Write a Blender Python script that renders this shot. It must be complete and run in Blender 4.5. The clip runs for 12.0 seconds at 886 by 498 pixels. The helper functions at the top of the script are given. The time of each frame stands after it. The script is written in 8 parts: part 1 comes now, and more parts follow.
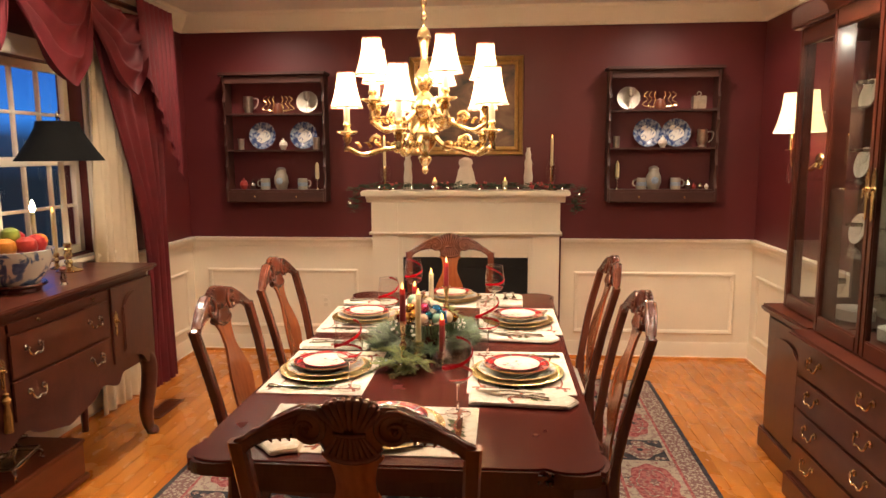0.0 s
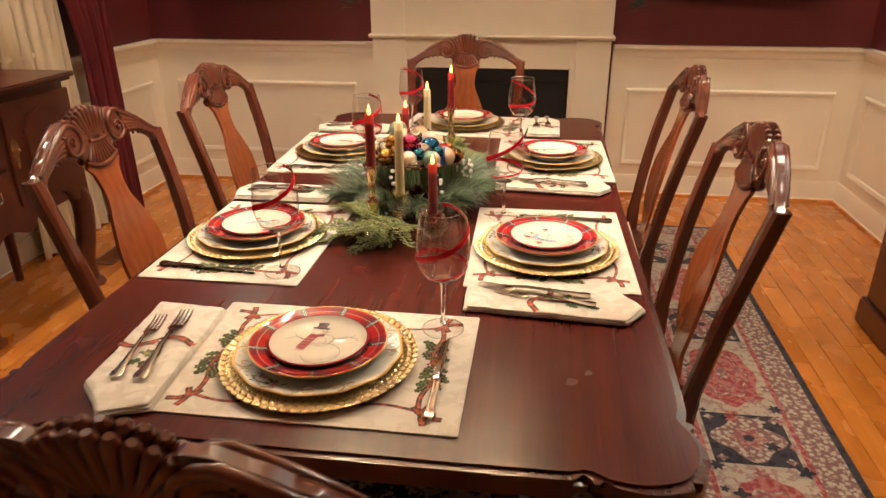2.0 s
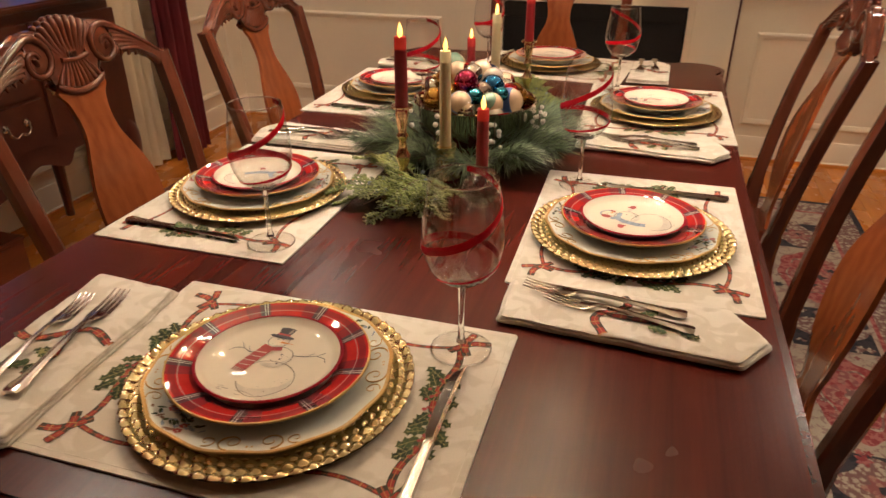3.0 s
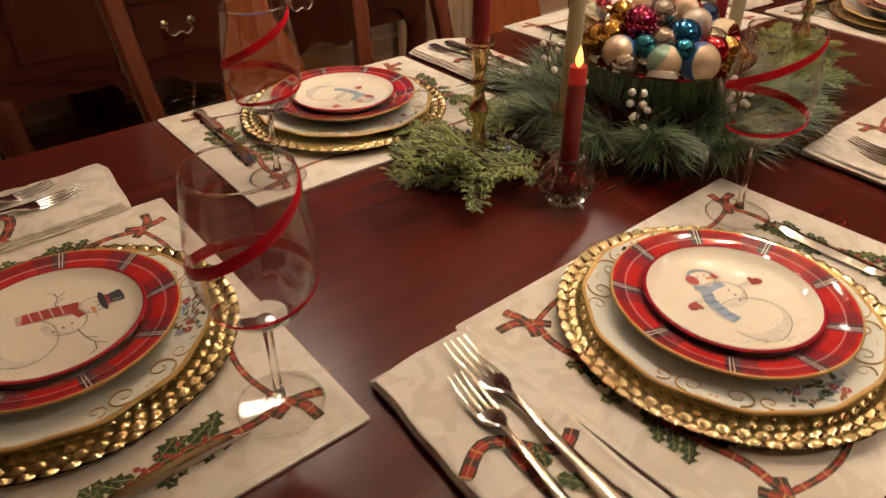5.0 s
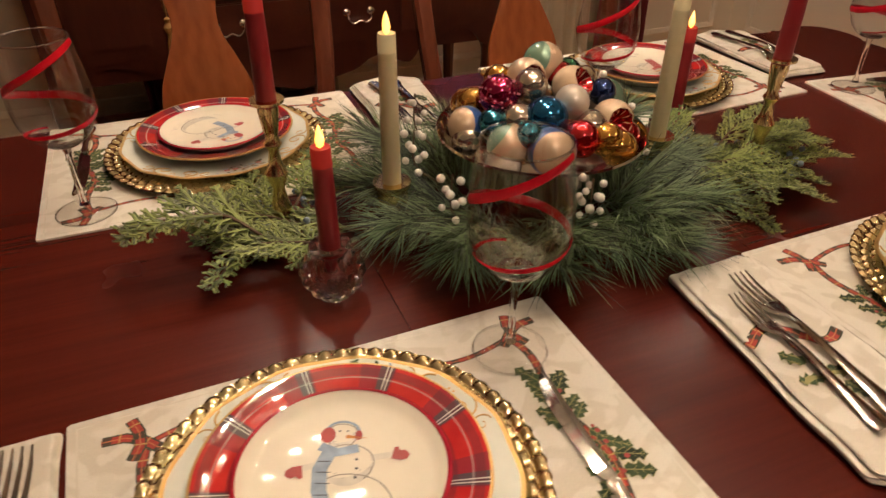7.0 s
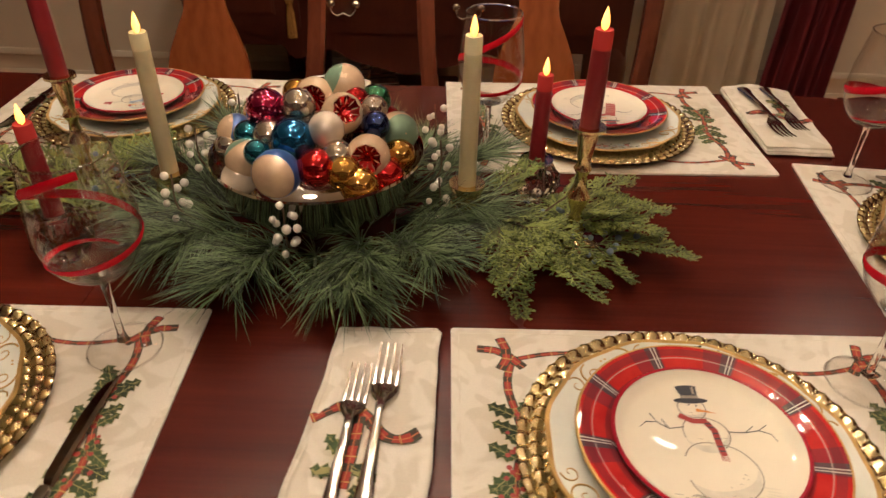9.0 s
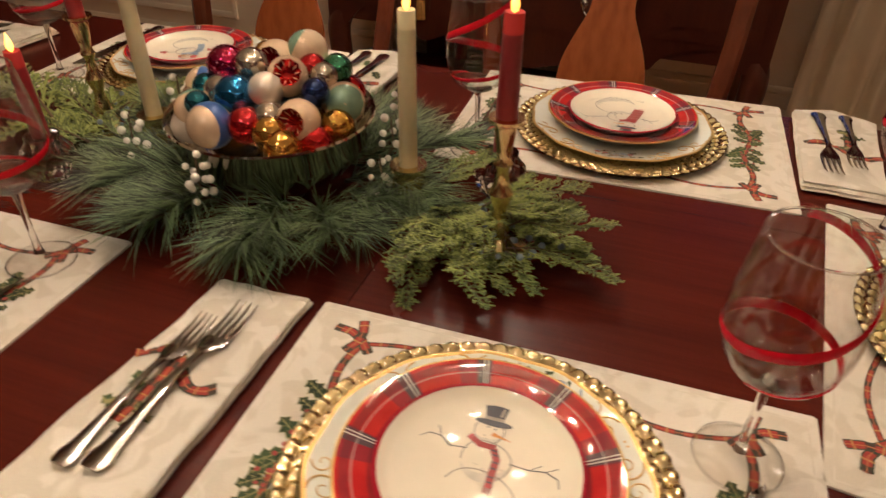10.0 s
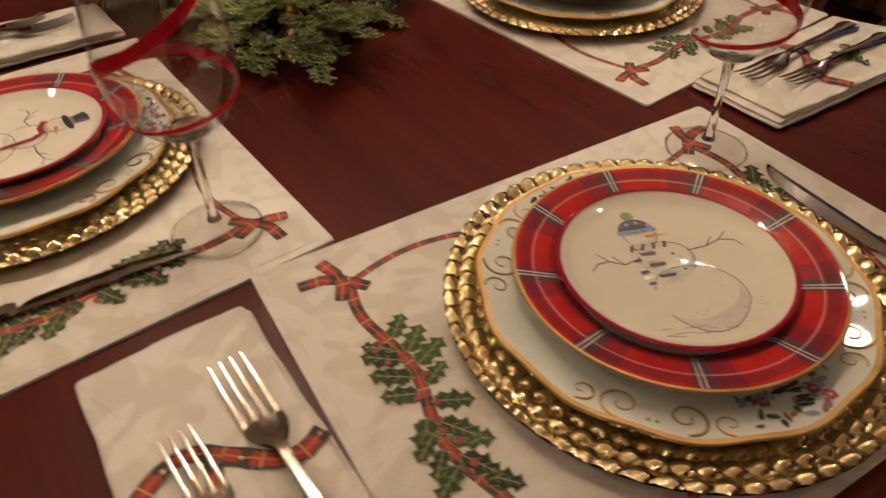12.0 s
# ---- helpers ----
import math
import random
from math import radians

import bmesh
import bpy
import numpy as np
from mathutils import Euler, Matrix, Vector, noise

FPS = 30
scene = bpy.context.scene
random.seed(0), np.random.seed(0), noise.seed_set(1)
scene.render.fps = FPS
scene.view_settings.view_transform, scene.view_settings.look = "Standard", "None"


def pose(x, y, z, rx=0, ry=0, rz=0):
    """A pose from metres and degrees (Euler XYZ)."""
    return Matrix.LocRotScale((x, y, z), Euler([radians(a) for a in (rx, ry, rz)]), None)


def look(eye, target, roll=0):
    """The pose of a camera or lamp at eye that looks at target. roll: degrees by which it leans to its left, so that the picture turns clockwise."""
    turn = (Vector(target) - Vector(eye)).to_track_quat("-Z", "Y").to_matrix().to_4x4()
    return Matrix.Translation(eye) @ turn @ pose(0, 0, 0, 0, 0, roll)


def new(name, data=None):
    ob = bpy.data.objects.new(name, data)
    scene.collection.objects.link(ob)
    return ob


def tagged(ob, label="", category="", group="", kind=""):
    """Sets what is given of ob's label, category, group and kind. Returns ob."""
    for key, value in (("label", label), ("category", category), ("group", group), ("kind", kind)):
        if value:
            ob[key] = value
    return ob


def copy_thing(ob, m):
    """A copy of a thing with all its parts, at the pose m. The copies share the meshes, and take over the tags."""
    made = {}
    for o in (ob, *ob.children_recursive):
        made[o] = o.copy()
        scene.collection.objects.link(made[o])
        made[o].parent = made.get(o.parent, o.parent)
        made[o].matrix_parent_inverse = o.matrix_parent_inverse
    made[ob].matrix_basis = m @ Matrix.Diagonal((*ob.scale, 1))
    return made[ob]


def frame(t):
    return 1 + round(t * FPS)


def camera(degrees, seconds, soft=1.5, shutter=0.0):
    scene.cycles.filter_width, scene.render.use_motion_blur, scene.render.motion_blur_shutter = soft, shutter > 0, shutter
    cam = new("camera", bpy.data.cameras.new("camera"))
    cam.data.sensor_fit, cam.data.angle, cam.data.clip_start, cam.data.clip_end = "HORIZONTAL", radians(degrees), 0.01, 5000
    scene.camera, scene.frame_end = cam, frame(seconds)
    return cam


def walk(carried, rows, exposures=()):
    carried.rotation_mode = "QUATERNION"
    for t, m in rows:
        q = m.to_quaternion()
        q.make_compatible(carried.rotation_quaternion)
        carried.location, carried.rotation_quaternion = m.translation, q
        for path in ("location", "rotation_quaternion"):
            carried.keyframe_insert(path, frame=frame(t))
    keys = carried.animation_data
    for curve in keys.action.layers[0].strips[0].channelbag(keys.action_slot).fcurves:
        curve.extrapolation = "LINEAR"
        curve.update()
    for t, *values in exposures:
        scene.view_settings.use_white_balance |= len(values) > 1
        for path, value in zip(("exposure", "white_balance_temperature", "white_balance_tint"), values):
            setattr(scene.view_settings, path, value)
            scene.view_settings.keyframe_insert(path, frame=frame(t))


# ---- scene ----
cam = camera(65.4, 12.0, 1.45, 0.3)
PATH = [
    (0, (0.369, -2.824, 1.564), (0.194, -0.852, 1.286), -0.3),
    (0.5, (0.393, -2.617, 1.509), (0.215, -0.658, 1.146), -0.3),
    (1, (0.374, -2.392, 1.47), (0.162, -0.477, 0.933), -0.3),
    (1.5, (0.359, -2.157, 1.434), (0.127, -0.298, 0.734), -0.3),
    (2, (0.389, -1.902, 1.407), (0.133, -0.081, 0.621), -0.2),
    (2.5, (0.39, -1.683, 1.343), (0.031, 0.092, 0.495), -0.2),
    (4.5, (0.629, -1.054, 1.213), (-0.467, 0.182, 0.085), -0.1),
    (5, (0.66, -0.946, 1.224), (-0.628, 0.093, 0.101), -0.2),
    (5.5, (0.688, -0.819, 1.226), (-0.688, 0.103, 0.106), -0.2),
    (6, (0.719, -0.711, 1.249), (-0.72, 0.118, 0.134), 0.0),
    (6.5, (0.751, -0.586, 1.245), (-0.728, 0.171, 0.131), 0.3),
    (8.5, (0.83, -0.001, 1.28), (-0.805, 0.157, 0.139), 1.2),
    (9, (0.849, 0.164, 1.289), (-0.785, 0.151, 0.136), 1.6),
    (9.5, (0.841, 0.31, 1.294), (-0.754, -0.018, 0.133), 1.2),
    (10, (0.778, 0.482, 1.265), (-0.76, -0.035, 0.096), 1.2),
    (10.5, (0.714, 0.66, 1.247), (-0.738, 0.005, 0.037), 1.1),
    (11, (0.652, 0.862, 1.225), (-0.652, -0.02, -0.009), 0.4),
    (11.5, (0.566, 1.0, 1.188), (-0.49, -0.103, -0.103), -0.1),
    (12, (0.431, 1.099, 1.149), (-0.426, -0.122, -0.184), -1.4),
]
walk(cam, [(t, look(eye, target, roll)) for t, eye, target, roll in PATH],
     [(0.0, 1.40), (1.0, 1.40), (2.0, 1.13), (2.7, 0.72), (4.5, 0.20), (6.5, 0.10), (8.5, 0.03), (10.5, -0.04), (12.0, -0.27)])

# ---- world and light ----
world = bpy.data.worlds.new("evening")
scene.world = world
world.use_nodes = True
wn = world.node_tree
wbg = wn.nodes["Background"]
wsky = wn.nodes.new("ShaderNodeTexSky")
wsky.sky_type, wsky.sun_disc = "NISHITA", False
wsky.sun_elevation, wsky.sun_rotation = radians(1.0), radians(200)
wn.links.new(wsky.outputs[0], wbg.inputs[0])
wbg.inputs[1].default_value = 0.05

WARM = (1.0, 0.83, 0.66)
BULB_W = 13.2


def point_lamp(name, p, watts, radius=0.03, colour=WARM):
    la = bpy.data.lights.new(name, "POINT")
    la.energy, la.shadow_soft_size, la.color = watts, radius, colour
    ob = new(name, la)
    ob.location = p
    return ob


def area_lamp(name, m, watts, sx, sy, colour=WARM):
    la = bpy.data.lights.new(name, "AREA")
    la.energy, la.shape, la.size, la.size_y, la.color = watts, "RECTANGLE", sx, sy, colour
    ob = new(name, la)
    ob.matrix_world = m
    return ob


def spot_lamp(name, p, watts, cone=95):
    la = bpy.data.lights.new(name, "SPOT")
    la.energy, la.shadow_soft_size, la.color, la.spot_size, la.spot_blend = watts, 0.10, WARM, radians(cone), 1.0
    ob = new(name, la)
    ob.location = p
    return ob


# ---- plan ----
XL, XR, YB, YN, ZC = -2.09, 2.21, 2.40, -3.70, 2.60
TX, TY, TZ = 0.08, -0.035, 0.76
CHX, CHY = 0.035, 0.10

# ---- materials ----


def nd(nt, kind, **kw):
    n = nt.nodes.new("ShaderNode" + kind)
    for k, v in kw.items():
        n.inputs[k].default_value = v
    return n


def blank(name, rough=0.5, metal=0.0, colour=(0.5, 0.5, 0.5), **kw):
    m = bpy.data.materials.new(name)
    m.use_nodes = True
    b = m.node_tree.nodes["Principled BSDF"]
    b.inputs["Base Color"].default_value = (*colour, 1)
    b.inputs["Roughness"].default_value = rough
    b.inputs["Metallic"].default_value = metal
    for k, v in kw.items():
        b.inputs[k].default_value = v
    return m, m.node_tree, b


def coords(nt, stretch=(1, 1, 1)):
    tc = nt.nodes.new("ShaderNodeTexCoord")
    mp = nd(nt, "Mapping", Scale=stretch)
    nt.links.new(tc.outputs["Object"], mp.inputs[0])
    return mp.outputs[0]


def ramp(nt, fac, stops):
    r = nt.nodes.new("ShaderNodeValToRGB")
    while len(r.color_ramp.elements) < len(stops):
        r.color_ramp.elements.new(0.5)
    for e, (p, c) in zip(r.color_ramp.elements, stops):
        e.position, e.color = p, (*c, 1)
    nt.links.new(fac, r.inputs[0])
    return r.outputs[0]


def bump(nt, b, height, strength, distance=0.002):
    bp = nd(nt, "Bump", Strength=strength, Distance=distance)
    nt.links.new(height, bp.inputs["Height"])
    nt.links.new(bp.outputs[0], b.inputs["Normal"])


def math2(nt, op, a, c):
    n = nt.nodes.new("ShaderNodeMath")
    n.operation = op
    for i, v in enumerate((a, c)):
        if isinstance(v, (int, float)):
            n.inputs[i].default_value = v
        else:
            nt.links.new(v, n.inputs[i])
    return n.outputs[0]


def mixc(nt, fac, a, c, mode="MIX"):
    n = nt.nodes.new("ShaderNodeMix")
    n.data_type, n.blend_type = "RGBA", mode
    for sock, v in ((n.inputs[0], fac), (n.inputs[6], a), (n.inputs[7], c)):
        if isinstance(v, (int, float)):
            sock.default_value = v
        elif isinstance(v, tuple):
            sock.default_value = (*v, 1)
        else:
            nt.links.new(v, sock)
    return n.outputs[2]


def painted(name, c, rough=0.5, metal=0.0, vary=0.12, scale=6.0, fine=90.0, relief=0.1, island=0.0, stretch=(1, 1, 1), sway=0.16, piece=0.0, **kw):
    """Plain surface with broad stains, fine grain in colour, gloss and relief."""
    m, nt, b = blank(name, rough, metal, c, **kw)
    v = coords(nt, stretch)
    n1 = nd(nt, "TexNoise", Scale=scale, Detail=4.0)
    n2 = nd(nt, "TexNoise", Scale=fine, Detail=3.0)
    nt.links.new(v, n1.inputs["Vector"])
    nt.links.new(v, n2.inputs["Vector"])
    both = math2(nt, "ADD", math2(nt, "MULTIPLY", n1.outputs[0], 0.65), math2(nt, "MULTIPLY", n2.outputs[0], 0.35))
    if island:
        ob = nt.nodes.new("ShaderNodeObjectInfo")
        both = math2(nt, "ADD", both, math2(nt, "MULTIPLY", math2(nt, "SUBTRACT", ob.outputs["Random"], 0.5), island))
    if piece:
        ge = nt.nodes.new("ShaderNodeNewGeometry")
        both = math2(nt, "ADD", both, math2(nt, "MULTIPLY", math2(nt, "SUBTRACT", ge.outputs["Random Per Island"], 0.5), piece))
    lo = tuple(x * (1 - vary) for x in c)
    hi = tuple(min(1, x * (1 + vary)) for x in c)
    nt.links.new(ramp(nt, both, [(0.3, lo), (0.7, hi)]), b.inputs["Base Color"])
    rr = math2(nt, "ADD", math2(nt, "MULTIPLY", n1.outputs[0], sway), rough - sway / 2)
    nt.links.new(rr, b.inputs["Roughness"])
    if relief:
        bump(nt, b, n2.outputs[0], relief)
    return m


def wood(name, dark, light, rough=0.28, grain=(14, 14, 1.2), coat=0.3, island=0.0, flame=0.0):
    m, nt, b = blank(name, rough)
    v = coords(nt, grain)
    broad = nd(nt, "TexNoise", Scale=1.2, Detail=5.0, Distortion=0.25)
    fine = nd(nt, "TexNoise", Scale=9.0, Detail=5.0)
    nt.links.new(v, broad.inputs["Vector"])
    nt.links.new(v, fine.inputs["Vector"])
    f = math2(nt, "ADD", math2(nt, "MULTIPLY", broad.outputs[0], 0.7), math2(nt, "MULTIPLY", fine.outputs[0], 0.3))
    if flame:
        w = nd(nt, "TexWave", Scale=14.0, Distortion=7.0, Detail=2.0)
        nt.links.new(coords(nt, (0.7, 0.7, 1)), w.inputs["Vector"])
        f = math2(nt, "ADD", f, math2(nt, "MULTIPLY", math2(nt, "SUBTRACT", w.outputs["Fac"], 0.5), flame))
    if island:
        ob = nt.nodes.new("ShaderNodeObjectInfo")
        f = math2(nt, "ADD", f, math2(nt, "MULTIPLY", math2(nt, "SUBTRACT", ob.outputs["Random"], 0.5), island))
    mid = tuple((a + c) / 2 for a, c in zip(dark, light))
    nt.links.new(ramp(nt, f, [(0.22, dark), (0.5, mid), (0.80, light)]), b.inputs["Base Color"])
    smear = nd(nt, "TexNoise", Scale=5.0, Detail=3.0)
    nt.links.new(coords(nt), smear.inputs["Vector"])
    nt.links.new(math2(nt, "ADD", math2(nt, "MULTIPLY", smear.outputs[0], 0.08), rough - 0.04), b.inputs["Roughness"])
    b.inputs["Coat Weight"].default_value = coat
    b.inputs["Coat Roughness"].default_value = 0.15
    bump(nt, b, fine.outputs[0], 0.03, 0.001)
    return m


def polar(nt):
    tc = nt.nodes.new("ShaderNodeTexCoord")
    sp = nt.nodes.new("ShaderNodeSeparateXYZ")
    nt.links.new(tc.outputs["Object"], sp.inputs[0])
    ang = math2(nt, "ARCTAN2", sp.outputs[1], sp.outputs[0])
    rad = math2(nt, "SQRT", math2(nt, "ADD", math2(nt, "POWER", sp.outputs[0], 2.0), math2(nt, "POWER", sp.outputs[1], 2.0)), 0.0)
    return ang, rad, sp


def stripe(nt, x, period, offset, width):
    """1 within width of each repeat of x, else 0."""
    f = math2(nt, "FRACT", math2(nt, "ADD", math2(nt, "DIVIDE", x, period), offset), 0.0)
    return math2(nt, "LESS_THAN", f, width)


def plaid_plate():
    m, nt, b = blank("plaid_glaze", 0.06)
    ang, rad, _ = polar(nt)
    n = nd(nt, "TexNoise", Scale=40.0, Detail=3.0)
    nt.links.new(coords(nt), n.inputs["Vector"])
    per = math.tau / 9
    c = ramp(nt, n.outputs[0], [(0.3, (0.42, 0.018, 0.02)), (0.7, (0.58, 0.035, 0.03))])
    c = mixc(nt, math2(nt, "MULTIPLY", stripe(nt, ang, per, 0.05, 0.42), 0.7), c, (0.20, 0.03, 0.045))
    c = mixc(nt, math2(nt, "MULTIPLY", stripe(nt, ang, per, 0.03, 0.17), 0.8), c, (0.06, 0.08, 0.09))
    c = mixc(nt, math2(nt, "MULTIPLY", stripe(nt, rad, 0.022, 0.3, 0.36), 0.55), c, (0.13, 0.03, 0.04))
    c = mixc(nt, math2(nt, "MULTIPLY", stripe(nt, rad, 0.022, 0.42, 0.06), 0.5), c, (0.5, 0.42, 0.38))
    for o in (0.00, -0.045):
        c = mixc(nt, math2(nt, "MULTIPLY", stripe(nt, ang, per, o, 0.016), 0.75), c, (0.75, 0.68, 0.62))
    nt.links.new(c, b.inputs["Base Color"])
    b.inputs["Coat Weight"].default_value = 0.6
    return m


def plaid_ribbon():
    m, nt, b = blank("tartan_print", 0.85)
    tc = nt.nodes.new("ShaderNodeTexCoord")
    sp = nt.nodes.new("ShaderNodeSeparateXYZ")
    nt.links.new(tc.outputs["UV"], sp.inputs[0])
    n = nd(nt, "TexNoise", Scale=900.0, Detail=2.0)
    nt.links.new(coords(nt), n.inputs["Vector"])
    c = ramp(nt, n.outputs[0], [(0.3, (0.27, 0.030, 0.022)), (0.7, (0.42, 0.055, 0.036))])
    c = mixc(nt, stripe(nt, sp.outputs[0], 0.026, 0.0, 0.30), c, (0.07, 0.045, 0.03))
    edge = math2(nt, "GREATER_THAN", math2(nt, "ABSOLUTE", math2(nt, "SUBTRACT", sp.outputs[1], 0.5), 0.0), 0.36)
    c = mixc(nt, edge, c, (0.05, 0.06, 0.04))
    c = mixc(nt, stripe(nt, sp.outputs[0], 0.026, 0.30, 0.06), c, (0.5, 0.30, 0.10))
    c = mixc(nt, math2(nt, "LESS_THAN", math2(nt, "ABSOLUTE", math2(nt, "SUBTRACT", sp.outputs[1], 0.5), 0.0), 0.05), c, (0.5, 0.16, 0.07))
    nt.links.new(c, b.inputs["Base Color"])
    return m


def damask(name, c, c2):
    m, nt, b = blank(name, 0.8)
    v = coords(nt)
    big = nd(nt, "TexNoise", Scale=22.0, Detail=1.0, Distortion=1.5)
    weave = nd(nt, "TexNoise", Scale=700.0, Detail=2.0)
    nt.links.new(v, big.inputs["Vector"])
    nt.links.new(v, weave.inputs["Vector"])
    a = ramp(nt, big.outputs[0], [(0.46, c), (0.55, c2)])
    nt.links.new(mixc(nt, 0.18, a, weave.outputs[0], "MULTIPLY"), b.inputs["Base Color"])
    nt.links.new(math2(nt, "ADD", math2(nt, "MULTIPLY", big.outputs[0], 0.3), 0.55), b.inputs["Roughness"])
    b.inputs["Sheen Weight"].default_value = 0.2
    bump(nt, b, weave.outputs[0], 0.25, 0.0006)
    return m


def clear_glass(name, tint=(1, 1, 1), gloss=1.0):
    """Thin clear wall: passes light straight, gloss by the angle."""
    m = bpy.data.materials.new(name)
    m.use_nodes = True
    nt = m.node_tree
    nt.nodes.remove(nt.nodes["Principled BSDF"])
    tr = nd(nt, "BsdfTransparent", Color=(*tint, 1))
    gl = nd(nt, "BsdfGlossy", Roughness=0.02)
    fr = nd(nt, "LayerWeight", Blend=0.5)
    mx = nt.nodes.new("ShaderNodeMixShader")
    edge = math2(nt, "ADD", math2(nt, "MULTIPLY", math2(nt, "POWER", fr.outputs["Facing"], 5.0), 0.55), 0.035)
    nt.links.new(math2(nt, "MULTIPLY", edge, gloss), mx.inputs[0])
    nt.links.new(tr.outputs[0], mx.inputs[1])
    nt.links.new(gl.outputs[0], mx.inputs[2])
    nt.links.new(mx.outputs[0], nt.nodes["Material Output"].inputs[0])
    return m


def solid_glass(name, tint=(1, 1, 1)):
    m, nt, b = blank(name, 0.0, 0.0, tint)
    b.inputs["Transmission Weight"].default_value = 1.0
    b.inputs["IOR"].default_value = 1.48
    return m


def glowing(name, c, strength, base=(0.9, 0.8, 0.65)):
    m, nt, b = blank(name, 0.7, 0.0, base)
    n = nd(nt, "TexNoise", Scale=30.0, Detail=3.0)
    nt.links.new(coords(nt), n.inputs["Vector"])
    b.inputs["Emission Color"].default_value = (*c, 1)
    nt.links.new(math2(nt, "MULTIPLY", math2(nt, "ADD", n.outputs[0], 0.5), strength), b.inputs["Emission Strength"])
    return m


def lit_shade(name, c, strength, thin):
    """Thin lamp fabric: glows, and lets part of its bulb's light through."""
    m = glowing(name, c, strength)
    nt = m.node_tree
    tr = nd(nt, "BsdfTransparent", Color=(1.0, 0.86, 0.66, 1))
    mx = nt.nodes.new("ShaderNodeMixShader")
    mx.inputs[0].default_value = thin
    nt.links.new(nt.nodes["Principled BSDF"].outputs[0], mx.inputs[1])
    nt.links.new(tr.outputs[0], mx.inputs[2])
    nt.links.new(mx.outputs[0], nt.nodes["Material Output"].inputs[0])
    return m


M_WALL = painted("burgundy_wall_paint", (0.105, 0.012, 0.014), 0.5, vary=0.12, scale=2.0, fine=160, relief=0.05)
M_CREAM = painted("cream_wood_paint", (0.83, 0.75, 0.61), 0.38, vary=0.04, scale=3.0, fine=120, relief=0.04)
M_CEIL = painted("ceiling_paint", (0.78, 0.73, 0.64), 0.8, vary=0.04, scale=2.0, fine=200, relief=0.08)
M_OAK = wood("oak_floor_board", (0.40, 0.122, 0.014), (0.60, 0.215, 0.034), 0.27, (16, 1.6, 16), 0.3, island=0.30)
M_GAP = painted("floor_joint", (0.15, 0.056, 0.016), 0.8)
M_TABLE = wood("polished_mahogany_top", (0.040, 0.0053, 0.0035), (0.108, 0.0150, 0.0080), 0.26, (22, 1.0, 22), 0.0)
M_TABLE.node_tree.nodes["Principled BSDF"].inputs["Specular IOR Level"].default_value = 0.34
M_EDGE = wood("dark_mahogany", (0.045, 0.008, 0.006), (0.095, 0.020, 0.012), 0.26, (10, 10, 1.5), 0.4)
M_CHAIR = wood("carved_mahogany", (0.080, 0.017, 0.010), (0.190, 0.050, 0.023), 0.22, (12, 12, 1.6), 0.45)
M_SPLAT = wood("flame_mahogany", (0.17, 0.034, 0.012), (0.40, 0.115, 0.036), 0.22, (9, 9, 2.0), 0.45, flame=0.09)
M_CASE = wood("mahogany_case", (0.055, 0.011, 0.007), (0.12, 0.030, 0.016), 0.30, (10, 1.5, 10), 0.35)
M_CHEST = wood("cherry_chest", (0.10, 0.020, 0.009), (0.20, 0.050, 0.021), 0.4, (10, 1.5, 10), 0.15)
M_RACK = wood("dark_plate_rack", (0.035, 0.010, 0.008), (0.075, 0.024, 0.016), 0.5, (1.5, 10, 10), 0.05)
M_BRASS = painted("polished_brass", (0.80, 0.62, 0.34), 0.2, 1.0, vary=0.12, scale=25, fine=200, relief=0.03)
M_ABRASS = painted("aged_brass", (0.74, 0.55, 0.30), 0.24, 1.0, vary=0.2, scale=40, fine=300, relief=0.05)
M_GOLD = painted("gold_charger", (0.70, 0.565, 0.31), 0.17, 1.0, vary=0.16, scale=30, fine=260, relief=0.06, sway=0.1)
M_GILT = painted("gilt_line", (0.52, 0.32, 0.11), 0.42, 0.6, vary=0.2, scale=60, relief=0.0)
M_STEEL = painted("silver_plate", (0.60, 0.57, 0.52), 0.14, 1.0, vary=0.14, scale=40, fine=300, relief=0.02, sway=0.1)
M_BLADE = painted("knife_blade_steel", (0.50, 0.47, 0.43), 0.12, 1.0, vary=0.15, scale=60, fine=300, relief=0.02, sway=0.08)
M_PEWTER = painted("dull_pewter", (0.42, 0.38, 0.33), 0.38, 1.0, vary=0.2, scale=30, relief=0.05)
M_BOWL = painted("chrome_bowl", (0.70, 0.68, 0.62), 0.06, 1.0, vary=0.06, scale=20, relief=0.0)
M_PORC = painted("white_porcelain", (0.74, 0.70, 0.62), 0.05, sway=0.02, vary=0.04, scale=20, relief=0.0)
M_PALE = painted("pale_mint_porcelain", (0.68, 0.68, 0.60), 0.05, sway=0.02, vary=0.05, scale=20, relief=0.0)
M_IVORY = painted("cream_glaze", (0.78, 0.70, 0.56), 0.045, sway=0.02, vary=0.03, scale=20, relief=0.0)
M_REDLINE = painted("crimson_glaze", (0.36, 0.02, 0.035), 0.06, sway=0.02, vary=0.1, relief=0.0)
M_PLAID = plaid_plate()
M_TARTAN = plaid_ribbon()
M_CLOTH = damask("cream_damask", (0.76, 0.69, 0.58), (0.675, 0.60, 0.485))
M_NAPKIN = damask("cream_napkin", (0.78, 0.71, 0.60), (0.68, 0.605, 0.49))
M_SEAT = damask("ivory_seat_fabric", (0.68, 0.62, 0.50), (0.62, 0.55, 0.43))
M_FOOT = clear_glass("wine_glass_foot", (0.985, 0.98, 0.975), 0.7)
M_GLASS = clear_glass("wine_glass_wall", (0.990, 0.982, 0.980), 1.5)
M_PANE = clear_glass("window_pane", (0.95, 0.97, 0.97), 1.0)
